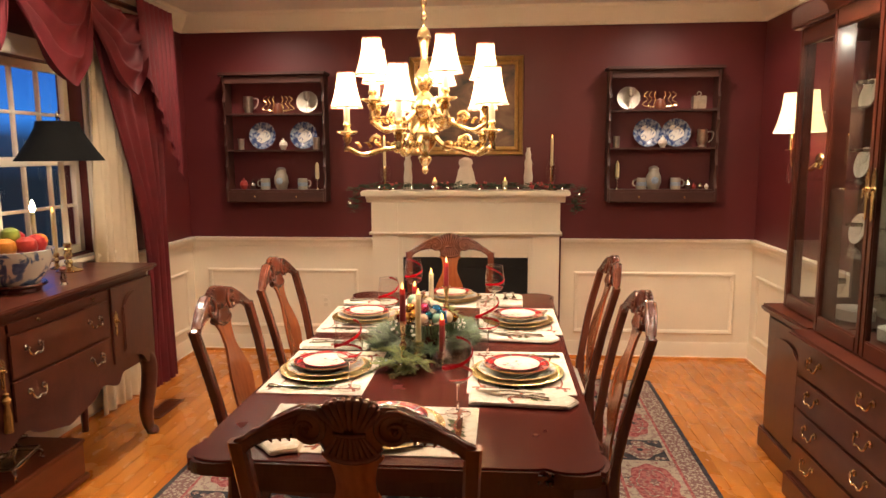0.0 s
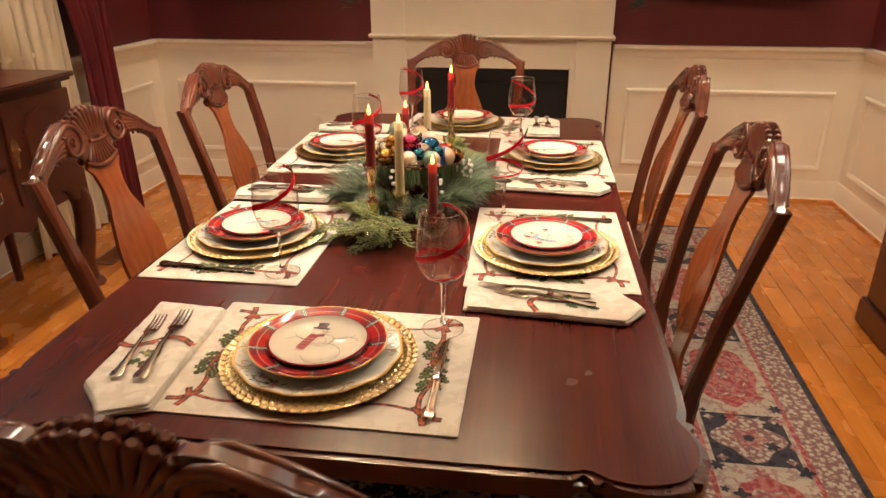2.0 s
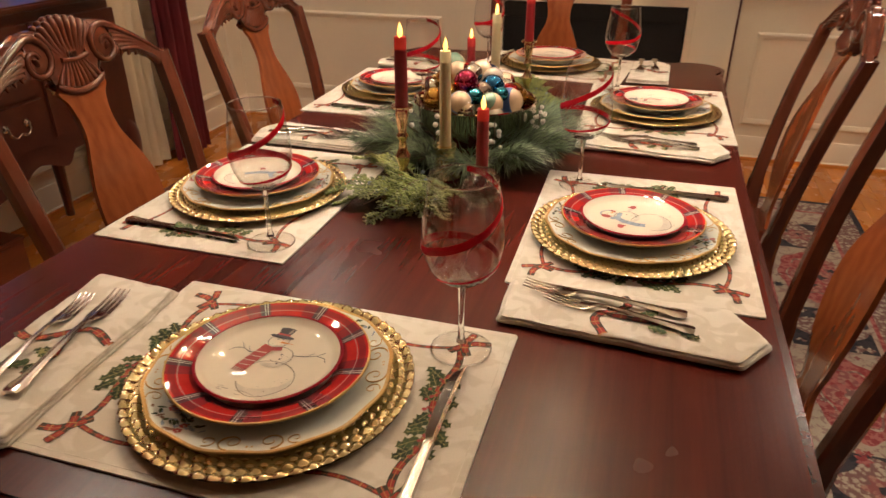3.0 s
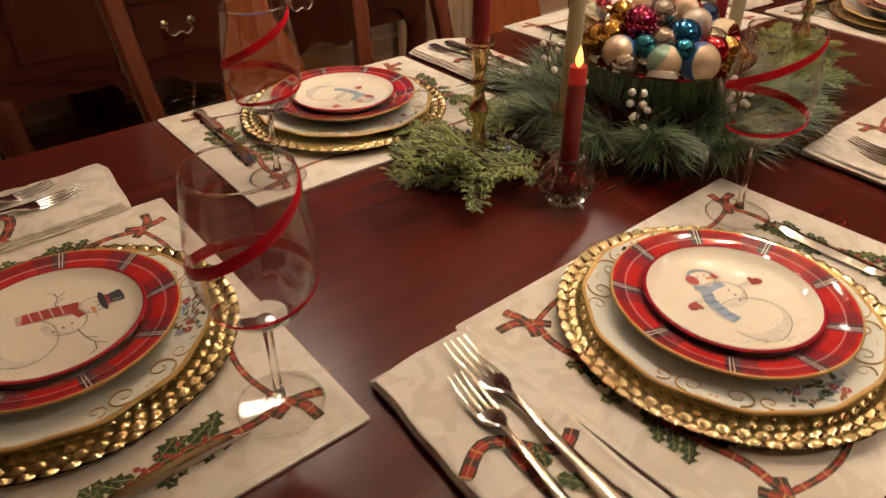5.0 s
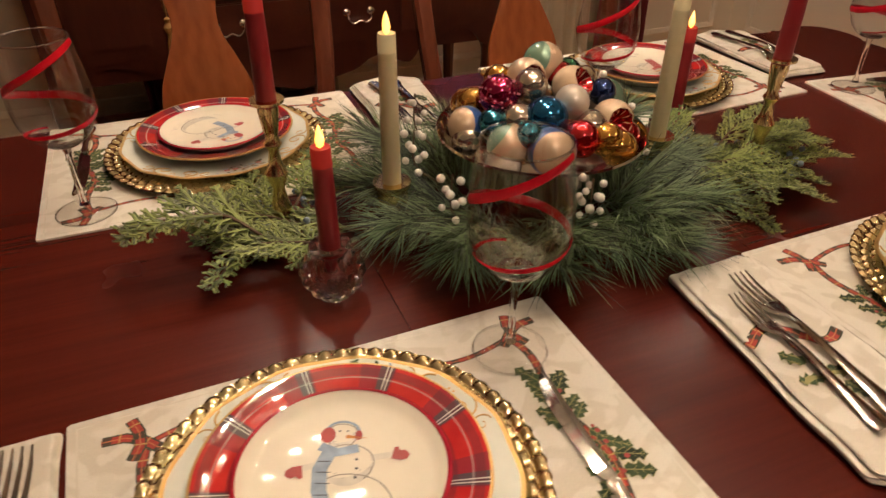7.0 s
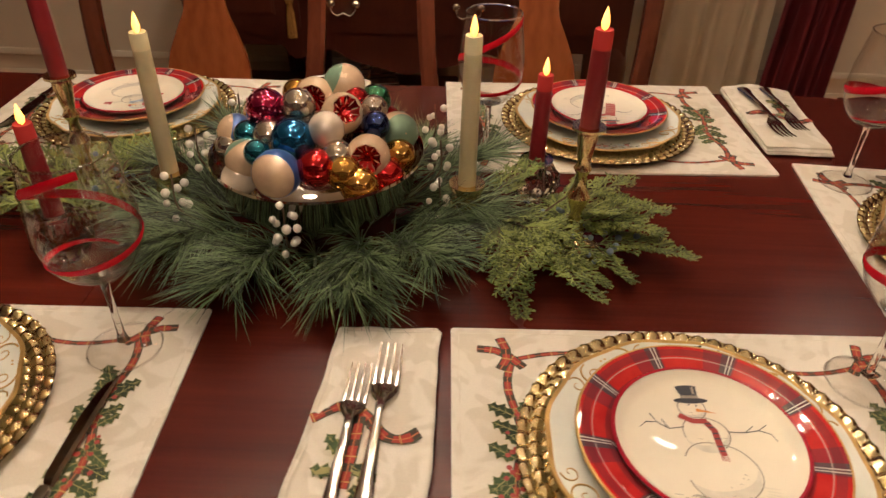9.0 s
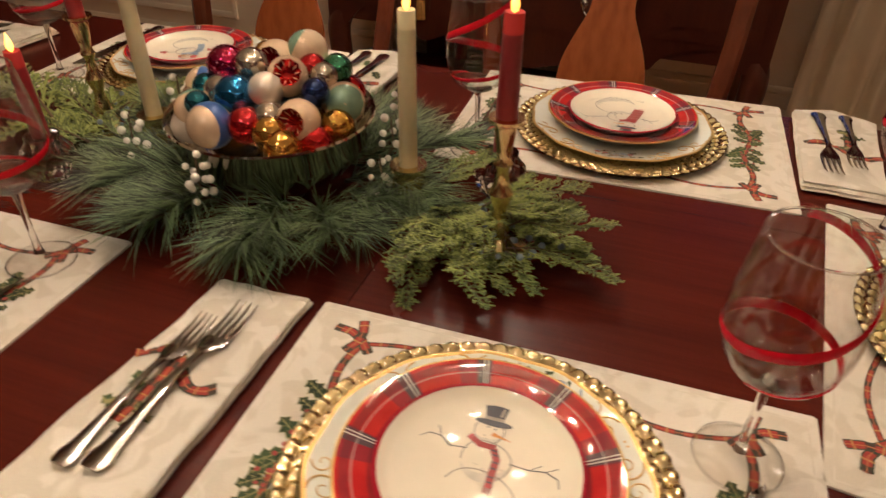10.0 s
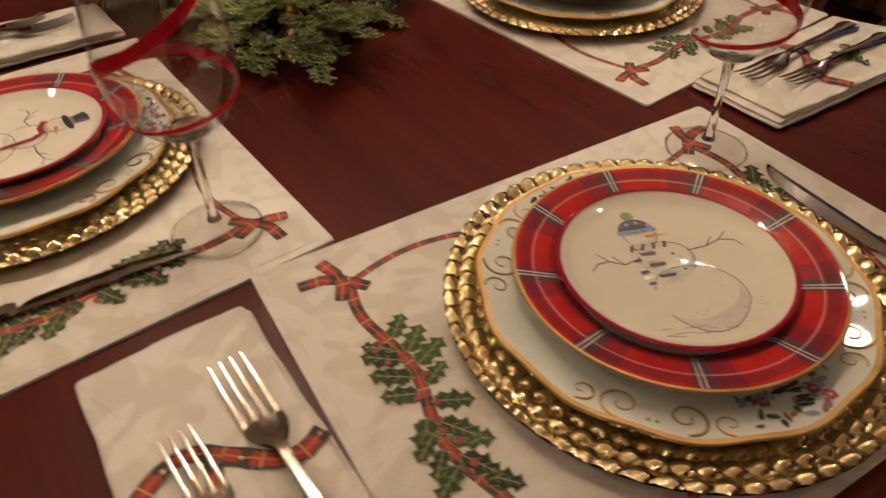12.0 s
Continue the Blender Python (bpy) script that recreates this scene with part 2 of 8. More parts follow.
M_CRYST = solid_glass("cut_crystal", (0.97, 0.97, 0.96))
M_REDGL = painted("red_glass_swirl", (0.62, 0.008, 0.022), 0.05, sway=0.02, vary=0.15, scale=60, relief=0.0, **{"Transmission Weight": 0.2})
M_FABRIC = painted("burgundy_silk", (0.135, 0.008, 0.014), 0.75, vary=0.28, scale=9, fine=500, relief=0.12)
M_SHEER = painted("cream_curtain_lining", (0.62, 0.53, 0.39), 0.85, vary=0.08, scale=8, fine=500, relief=0.1)
M_BLACK = painted("black_shade", (0.006, 0.006, 0.006), 0.9, vary=0.2, relief=0.1, **{"Specular IOR Level": 0.1})
M_SOOT = painted("firebox_brick_black", (0.010, 0.009, 0.009), 0.9, vary=0.4, scale=12, relief=0.4)
M_REDWAX = painted("red_wax", (0.24, 0.012, 0.018), 0.38, vary=0.12, scale=25, relief=0.03, **{"Subsurface Weight": 0.15, "Subsurface Radius": (0.01, 0.002, 0.002)})
M_IVWAX = painted("ivory_wax", (0.60, 0.50, 0.30), 0.42, vary=0.08, scale=25, relief=0.03, **{"Subsurface Weight": 0.15, "Subsurface Radius": (0.01, 0.006, 0.003)})
M_FLAME = glowing("flame", (1.0, 0.44, 0.07), 3.2)
# wax near the flame: its scattered light is put in as weak emission
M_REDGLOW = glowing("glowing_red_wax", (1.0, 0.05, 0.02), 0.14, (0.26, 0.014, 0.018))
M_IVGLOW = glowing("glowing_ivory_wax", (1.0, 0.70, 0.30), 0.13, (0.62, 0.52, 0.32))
M_SHADE = lit_shade("lit_fabric_shade", (1.0, 0.84, 0.62), 0.50, 0.42)
M_TRIMRED = painted("shade_trim", (0.30, 0.10, 0.06), 0.8)
M_SEAM = painted("shade_seam", (0.55, 0.36, 0.22), 0.8)
M_LINEN = painted("pale_cabinet_lining", (0.26, 0.23, 0.18), 0.8, vary=0.08)
M_TWINKLE = glowing("fairy_bulb", (1.0, 0.85, 0.55), 12.0)
# added glow for the ceiling fill cans and the cabinet puck
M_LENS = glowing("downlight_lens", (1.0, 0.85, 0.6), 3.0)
M_PLASTER = painted("pale_stone_figure", (0.60, 0.52, 0.42), 0.7, vary=0.08, scale=20, relief=0.2)
M_NEEDLE = painted("pine_needle", (0.115, 0.155, 0.078), 0.32, vary=0.85, scale=40, relief=0.0, piece=0.9)
M_CEDAR = painted("cedar_leaf", (0.140, 0.165, 0.040), 0.55, vary=0.65, scale=35, relief=0.0, piece=0.6)
M_TWIG = painted("brown_twig", (0.10, 0.06, 0.03), 0.8)
M_BERRY = painted("white_berry", (0.74, 0.68, 0.60), 0.35, vary=0.08, relief=0.0)
M_JUNIPER = painted("juniper_berry", (0.15, 0.19, 0.24), 0.5, vary=0.3, scale=60, relief=0.0)
M_HOLLY = painted("holly_print", (0.038, 0.060, 0.022), 0.85, vary=0.5, scale=90, relief=0.0, piece=0.4)
M_VEIN = painted("pale_gold_green_print", (0.30, 0.27, 0.11), 0.85, relief=0.0)
M_REDPR = painted("red_print", (0.34, 0.035, 0.03), 0.5, vary=0.2, relief=0.0)
M_BLUEPR = painted("blue_grey_print", (0.22, 0.28, 0.36), 0.4, vary=0.3, scale=80, relief=0.0)
M_DKPR = painted("charcoal_print", (0.035, 0.035, 0.045), 0.4, vary=0.2, relief=0.0)
M_GREYPR = painted("pencil_print", (0.33, 0.29, 0.24), 0.2, vary=0.15, scale=90, relief=0.0)
M_WASH = painted("grey_wash_print", (0.66, 0.60, 0.50), 0.12, vary=0.1, scale=120, relief=0.0)
M_POMPOM = painted("moss_green_print", (0.16, 0.21, 0.07), 0.3, vary=0.3, scale=200, relief=0.0)
M_BROWNPR = painted("brown_print", (0.19, 0.09, 0.035), 0.4, vary=0.4, scale=80, relief=0.0)
M_ORANGE = painted("orange_print", (0.62, 0.24, 0.05), 0.5, relief=0.0)

# ---- mesh helpers ----


def poly(bm, verts, faces):
    vs = [bm.verts.new(v) for v in verts]
    for f in faces:
        try:
            bm.faces.new([vs[i] for i in f])
        except ValueError:
            pass
    return bm


def mesh_of(bm, name, material, angle=38):
    bmesh.ops.recalc_face_normals(bm, faces=bm.faces)
    me = bpy.data.meshes.new(name)
    bm.to_mesh(me)
    bm.free()
    for mt in material if isinstance(material, (list, tuple)) else [material]:
        me.materials.append(mt)
    me.polygons.foreach_set("use_smooth", [True] * len(me.polygons))
    me.set_sharp_from_angle(angle=radians(angle))
    return me


def part(name, bm, material, parent=None, label="", angle=38, m=None):
    me = bm if isinstance(bm, bpy.types.Mesh) else mesh_of(bm, name, material, angle)
    ob = new(name, me)
    if m is not None:
        ob.matrix_basis = m
    if parent is not None:
        ob.parent = parent
    if label:
        ob["label"] = label
    return ob


def thing(name, m, label, category, group="", kind=""):
    ob = new(name)
    ob.matrix_basis = m
    ob.empty_display_size = 0.05
    return tagged(ob, label, category, group, kind)


def box(x0, x1, y0, y1, z0, z1, bevel=0.0, bm=None):
    """A box, its upright and lying edges chamfered."""
    out = bm if bm is not None else bmesh.new()
    t = bmesh.new()
    poly(t, [(x, y, z) for z in (z0, z1) for y in (y0, y1) for x in (x0, x1)],
         [(0, 2, 3, 1), (4, 5, 7, 6), (0, 1, 5, 4), (2, 6, 7, 3), (0, 4, 6, 2), (1, 3, 7, 5)])
    if bevel:
        bmesh.ops.bevel(t, geom=list(t.edges), offset=bevel, segments=2, affect="EDGES")
    return merge(out, t)


def merge(a, b, m=None):
    if m is not None:
        bmesh.ops.transform(b, matrix=m, verts=b.verts)
    vm = {v: a.verts.new(v.co) for v in b.verts}
    ua = a.loops.layers.uv.active
    ub = b.loops.layers.uv.active
    if ub and not ua:
        ua = a.loops.layers.uv.new("UVMap")
    for f in b.faces:
        try:
            g = a.faces.new([vm[v] for v in f.verts])
        except ValueError:
            continue
        g.material_index = f.material_index
        if ub:
            for l1, l2 in zip(g.loops, f.loops):
                l1[ua].uv = l2[ub].uv
    b.free()
    return a


def lathe(profile, seg=32, c=(0, 0, 0), bm=None, lobes=0, lobe=0.0):
    """Turned shape from (radius, height) pairs, optionally fluted."""
    out = bm if bm is not None else bmesh.new()
    rings = []
    for r, z in profile:
        if r < 1e-6:
            rings.append([out.verts.new((c[0], c[1], c[2] + z))])
        else:
            ring = []
            for i in range(seg):
                a = math.tau * i / seg
                rr = r * (1 + lobe * math.cos(lobes * a)) if lobes else r
                ring.append(out.verts.new((c[0] + rr * math.cos(a), c[1] + rr * math.sin(a), c[2] + z)))
            rings.append(ring)
    for p, q in zip(rings, rings[1:]):
        n = max(len(p), len(q))
        for i in range(n):
            j = (i + 1) % n
            if len(p) == 1 and len(q) == 1:
                continue
            if len(p) == 1:
                out.faces.new((p[0], q[i], q[j]))
            elif len(q) == 1:
                out.faces.new((p[i], p[j], q[0]))
            else:
                out.faces.new((p[i], p[j], q[j], q[i]))
    return out


def tube(points, radius, seg=8, bm=None, flat=1.0, cap=True):
    """A round bar along points; radius: one number or one a point."""
    out = bm if bm is not None else bmesh.new()
    pts = [Vector(p) for p in points]
    n = len(pts)
    rad = [radius] * n if isinstance(radius, (int, float)) else radius
    prev, rings = None, []
    for i, p in enumerate(pts):
        d = (pts[min(i + 1, n - 1)] - pts[max(i - 1, 0)]).normalized()
        if prev is None:
            prev = d.orthogonal().normalized() if abs(d.z) > 0.9 else d.cross(Vector((0, 0, 1))).normalized()
        s = (prev - d * prev.dot(d)).normalized()
        prev = s
        u = d.cross(s)
        rings.append([out.verts.new(p + rad[i] * (math.cos(math.tau * k / seg) * s + flat * math.sin(math.tau * k / seg) * u)) for k in range(seg)])
    for a, b in zip(rings, rings[1:]):
        for k in range(seg):
            out.faces.new((a[k], a[(k + 1) % seg], b[(k + 1) % seg], b[k]))
    if cap:
        out.faces.new(rings[0][::-1])
        out.faces.new(rings[-1])
    return out


def spline(pts, n=8):
    """Smooth run of points through pts."""
    p = [Vector(q) for q in pts]
    p = [2 * p[0] - p[1]] + p + [2 * p[-1] - p[-2]]
    out = []
    for i in range(1, len(p) - 2):
        for k in range(n):
            t = k / n
            a, b, c, d = p[i - 1:i + 3]
            out.append(0.5 * (2 * b + (c - a) * t + (2 * a - 5 * b + 4 * c - d) * t * t + (3 * b - a - 3 * c + d) * t ** 3))
    return out + [p[-2]]


def slab(outline, z0, z1, bevel=0.0, bm=None, seg=2):
    """A flat plate of any outline in x, y."""
    t = bmesh.new()
    lo = [t.verts.new((x, y, z0)) for x, y in outline]
    hi = [t.verts.new((x, y, z1)) for x, y in outline]
    n = len(outline)
    t.faces.new(lo[::-1])
    t.faces.new(hi)
    for i in range(n):
        t.faces.new((lo[i], lo[(i + 1) % n], hi[(i + 1) % n], hi[i]))
    if bevel:
        rim = [e for e in t.edges if abs(e.verts[0].co.z - e.verts[1].co.z) < 1e-7]
        bmesh.ops.bevel(t, geom=rim, offset=bevel, segments=seg, affect="EDGES")
    return merge(bm if bm is not None else bmesh.new(), t)


def grid(nu, nv, fn, bm=None, closed_u=False):
    out = bm if bm is not None else bmesh.new()
    g = [[out.verts.new(fn(i / (nu if closed_u else nu - 1), j / (nv - 1))) for j in range(nv)] for i in range(nu)]
    for i in range(nu if closed_u else nu - 1):
        k = (i + 1) % nu
        for j in range(nv - 1):
            out.faces.new((g[i][j], g[k][j], g[k][j + 1], g[i][j + 1]))
    return out


def run(profile, p0, p1, inward, bm=None):
    """A moulding: profile (out, up) swept from p0 to p1; inward: the way it stands out."""
    out = bm if bm is not None else bmesh.new()
    w = Vector(inward)
    ends = [[out.verts.new(Vector(p) + w * o + Vector((0, 0, u))) for o, u in profile] for p in (p0, p1)]
    n = len(profile)
    for i in range(n):
        j = (i + 1) % n
        out.faces.new((ends[0][i], ends[0][j], ends[1][j], ends[1][i]))
    out.faces.new(ends[0][::-1])
    out.faces.new(ends[1])
    return out


def rect_frame(w, h, t, d, bm=None, bevel=0.004):
    """Mitred picture moulding in x, z, standing d proud towards -y."""
    out = bm if bm is not None else bmesh.new()
    prof = [(0, 0), (0, -d * 0.6), (t * 0.3, -d), (t * 0.7, -d * 0.7), (t, -d * 0.35), (t, 0)]
    rings = []
    for sx, sz in ((-1, -1), (1, -1), (1, 1), (-1, 1)):
        rings.append([out.verts.new((sx * (w / 2 - o), y, sz * (h / 2 - o))) for o, y in prof])
    for a in range(4):
        p, q = rings[a], rings[(a + 1) % 4]
        for i in range(len(prof) - 1):
            out.faces.new((p[i], q[i], q[i + 1], p[i + 1]))
    return out


# ---- room ----
def wall_with_hole(name, axis, at, thick, a0, a1, z0, z1, hole, label):
    """A wall across x ('x') or y ('y') at that place; hole: (a0, a1, z0, z1) or None."""
    bm = bmesh.new()
    cuts = [(a0, a1, z0, z1)] if hole is None else [(a0, hole[0], z0, z1), (hole[1], a1, z0, z1), (hole[0], hole[1], z0, hole[2]), (hole[0], hole[1], hole[3], z1)]
    for b0, b1, c0, c1 in cuts:
        lo, hi = min(at, at + thick), max(at, at + thick)
        if axis == "x":
            box(lo, hi, b0, b1, c0, c1, bm=bm)
        else:
            box(b0, b1, lo, hi, c0, c1, bm=bm)
    ob = part(name, bm, M_WALL)
    return tagged(ob, label, "wall", kind="structure")


WIN = (0.16, 1.08, 0.99, 2.06)
wall_n = wall_with_hole("wall_north", "y", YB, 0.15, XL - 0.15, XR + 0.15, 0, ZC, (-0.45, 0.60, 0.0, 0.95), "burgundy painted wall above cream wainscot")
wall_w = wall_with_hole("wall_west", "x", XL, -0.15, YN, YB, 0, ZC, WIN, "burgundy painted wall with a multi-pane window")
wall_e = wall_with_hole("wall_east", "x", XR, 0.15, YN, YB, 0, ZC, None, "burgundy painted side wall above cream wainscot")
wall_s = wall_with_hole("wall_south", "y", YN, -0.15, XL - 0.15, XR + 0.15, 0, ZC, None, "plain burgundy end wall behind the dining table")
tagged(part("ceiling", box(XL - 0.15, XR + 0.15, YN - 0.15, YB + 0.15, ZC, ZC + 0.12), M_CEIL), "plain off-white painted ceiling", "ceiling", kind="structure")
floor = tagged(part("floor", box(XL - 0.15, XR + 0.15, YN - 0.15, YB + 0.15, -0.12, -0.014), M_GAP), "honey oak strip floor with a satin finish", "floor", kind="structure")

CROWN = [(0, 0), (0.018, 0), (0.022, 0.022), (0.05, 0.04), (0.085, 0.085), (0.10, 0.105), (0.115, 0.11), (0.115, 0.132), (0, 0.132)]
RAIL = [(0, -0.105), (0.012, -0.105), (0.014, -0.07), (0.02, -0.065), (0.022, -0.045), (0.03, -0.03), (0.048, -0.018), (0.05, 0.0), (0, 0)]
BASE = [(0, 0), (0.022, 0), (0.022, 0.02), (0.016, 0.024), (0.016, 0.11), (0.010, 0.13), (0, 0.13)]
SHOE = [(0.016, 0), (0.034, 0), (0.03, 0.014), (0.016, 0.02)]
RZ = 0.915


def run_of(name, prof, z, label, material, spans):
    for (p0, p1, w) in spans:
        tagged(part(name, run(prof, (*p0, z), (*p1, z), (*w, 0)), material), label, name.split("_")[0] if name != "crown_moulding" else "moulding", kind="structure")


SIDES = [((XL, YB), (XR, YB), (0, -1)), ((XL, YN), (XL, YB), (1, 0)), ((XR, YN), (XR, YB), (-1, 0)), ((XL, YN), (XR, YN), (0, 1))]
LOW = [((XL, YB), (-0.64, YB), (0, -1)), ((0.80, YB), (XR, YB), (0, -1))] + SIDES[1:]
run_of("crown_moulding", CROWN, ZC - 0.134, "cream painted crown moulding", M_CREAM, SIDES)
run_of("chair_rail", RAIL, RZ, "cream painted chair rail", M_CREAM, LOW)
run_of("baseboard", BASE, 0.0, "cream painted baseboard", M_CREAM, LOW)
run_of("shoe_trim", SHOE, 0.0, "oak shoe trim along the baseboard", M_OAK, LOW)


def wainscot(axis, at, spans, way):
    """Cream panelling: sheets to the rail, with moulded frames."""
    for a0, a1, frames in spans:
        lo, hi = sorted((at, at + 0.006 * way))
        z1 = RZ - 0.1
        bm = box(a0, a1, lo, hi, 0, z1) if axis == "y" else box(lo, hi, a0, a1, 0, z1)
        pan = tagged(part("wainscot", bm, M_CREAM), "cream painted wainscot panelling", "wainscot", kind="structure")
        for f0, f1 in frames:
            m = pose((f0 + f1) / 2, at + 0.006 * way, 0.43) if axis == "y" else pose(at + 0.006 * way, (f0 + f1) / 2, 0.43, 0, 0, 90 if way > 0 else -90)
            part("panel_moulding", rect_frame(f1 - f0, 0.47, 0.03, 0.016), M_CREAM, pan, m=m)


wainscot("y", YB, [(XL, -0.64, [(-1.96, -0.76)]), (0.80, XR, [(0.90, 2.08)])], -1)
wainscot("x", XL, [(YN, YB, [(1.35, 2.28), (0.05, 1.22), (-1.4, -0.1), (-2.9, -1.55)])], 1)
wainscot("x", XR, [(YN, YB, [(1.3, 2.28), (0.05, 1.18), (-1.4, -0.1), (-2.9, -1.55)])], -1)
wainscot("y", YN, [(XL, XR, [(-1.9, -0.1), (0.2, 2.0)])], 1)

# ---- fireplace ----
FX = 0.08
fp = thing("fireplace", pose(FX, YB, 0), "cream painted wooden fireplace mantel with black firebox", "fireplace", kind="structure")
part("surround", merge(merge(box(-0.4695, 0.4695, -0.0985, -0.003, 0.78, 0.9505), box(-0.70, -0.47, -0.10, -0.003, 0, 0.95, 0.003)), box(0.47, 0.70, -0.10, -0.003, 0, 0.95, 0.003)), M_CREAM, fp)
for sx in (-1, 1):
    part("pilaster", box(sx * 0.60 - 0.098, sx * 0.60 + 0.098, -0.125, -0.102, 0, 0.95, 0.003), M_CREAM, fp)
part("frieze", box(-0.70, 0.70, -0.125, -0.003, 0.972, 1.20, 0.003), M_CREAM, fp)
for sx in (-1, 1):
    part("frieze_block", box(sx * 0.60 - 0.1, sx * 0.60 + 0.1, -0.14, -0.127, 0.974, 1.19, 0.003), M_CREAM, fp)
part("band", run([(0, 0), (0.14, 0), (0.155, 0.012), (0.155, 0.018), (0.14, 0.022), (0, 0.022)], (-0.715, -0.003, 0.951), (0.715, -0.003, 0.951), (0, -1, 0)), M_CREAM, fp)
part("cornice", run([(0, 0), (0.13, 0), (0.14, 0.02), (0.17, 0.035), (0.175, 0.05), (0, 0.05)], (-0.735, -0.003, 1.195), (0.735, -0.003, 1.195), (0, -1, 0)), M_CREAM, fp)
part("mantelshelf", box(-0.765, 0.765, -0.21, -0.003, 1.246, 1.282, 0.006), M_CREAM, fp)
fb = bmesh.new()
box(-0.468, 0.468, 0.40, 0.43, 0, 0.95, bm=fb)
box(-0.50, -0.47, -0.09, 0.43, 0, 0.95, bm=fb)
box(0.47, 0.50, -0.09, 0.43, 0, 0.95, bm=fb)
box(-0.468, 0.468, -0.095, 0.43, -0.01, 0.012, bm=fb)
box(-0.468, 0.468, -0.05, 0.43, 0.775, 0.80, bm=fb)
part("firebox", fb, M_SOOT, fp, "sooty black firebox")
part("fire_door", merge(box(-0.466, 0.466, -0.085, -0.07, 0.70, 0.775, 0.003), box(-0.466, 0.466, -0.08, -0.074, 0.014, 0.698, 0.002)), M_SOOT, fp, "black metal and glass fire doors")

# ---- dining table ----
HW, HL = 0.556, 1.12


def table_outline(inset=0.0):
    """Long sides with cut-in serpentine corners."""
    q = spline([(HW - 0.012, 0.0, 0), (HW - 0.005, HL - 0.40, 0), (HW - 0.006, HL - 0.20, 0), (HW - 0.014, HL - 0.150, 0), (HW + 0.000, HL - 0.115, 0), (HW + 0.006, HL - 0.07, 0),
                (HW - 0.018, HL - 0.018, 0), (HW - 0.07, HL + 0.004, 0), (HW - 0.12, HL + 0.000, 0), (HW - 0.155, HL - 0.016, 0), (HW - 0.21, HL - 0.008, 0), (0.0, HL - 0.005, 0)], 6)
    q = [(v.x - inset, v.y - inset) for v in q]
    q = [(max(x, 0), y) for x, y in q]
    ur = q[:-1]
    ul = [(-x, y) for x, y in q[::-1]][:-1]
    ll = [(-x, -y) for x, y in q][:-1]
    lr = [(x, -y) for x, y in q[::-1]][:-1]
    return ur + ul + ll + lr


tab = thing("dining_table", pose(TX, TY, 0), "polished red mahogany dining table with shaped corners", "table")


def clip_y(pts, y0, y1):
    """The outline cut to a band in y."""
    for lim, keep in ((y0, 1), (y1, -1)):
        out = []
        for (xa, ya), (xb, yb) in zip(pts, pts[1:] + pts[:1]):
            ia, ib = (ya - lim) * keep >= 0, (yb - lim) * keep >= 0
            if ia:
                out.append((xa, ya))
            if ia != ib:
                t = (lim - ya) / (yb - ya)
                out.append((xa + (xb - xa) * t, lim))
        pts = out
    return pts


for y0, y1 in ((-2, -0.228), (-0.2272, 0.2272), (0.228, 2)):
    part("leaf", slab(clip_y(table_outline(0.004), y0, y1), TZ - 0.0044, TZ), M_TABLE, tab)
part("edge_moulding", slab(table_outline(-0.008), TZ - 0.038, TZ - 0.0045, 0.011, seg=4), M_EDGE, tab, "dark moulded table edge")
part("under_moulding", slab(table_outline(0.016), TZ - 0.052, TZ - 0.0382, 0.004), M_EDGE, tab)
ap = bmesh.new()
for sx in (-1, 1):
    box(sx * 0.475 - 0.011, sx * 0.475 + 0.011, -0.98, 0.98, 0.61, 0.707, 0.002, ap)
    box(-0.46, 0.46, sx * 0.98 - 0.011, sx * 0.98 + 0.011, 0.61, 0.707, 0.002, ap)
part("apron", ap, M_EDGE, tab)
for sx in (-1, 1):
    for sy in (-1, 1):
        part("leg", merge(merge(box(-0.034, 0.034, -0.034, 0.034, 0.52, 0.707, 0.004), lathe([(0.0, 0.52), (0.03, 0.52), (0.036, 0.50), (0.028, 0.47), (0.033, 0.42), (0.022, 0.06), (0.0, 0.06)], 20)),
                          lathe([(0.0, 0.013), (0.022, 0.013), (0.03, 0.03), (0.03, 0.05), (0.02, 0.065), (0, 0.065)], 20)), M_EDGE, tab, m=pose(sx * 0.45, sy * 0.955, 0))

# ---- chairs ----


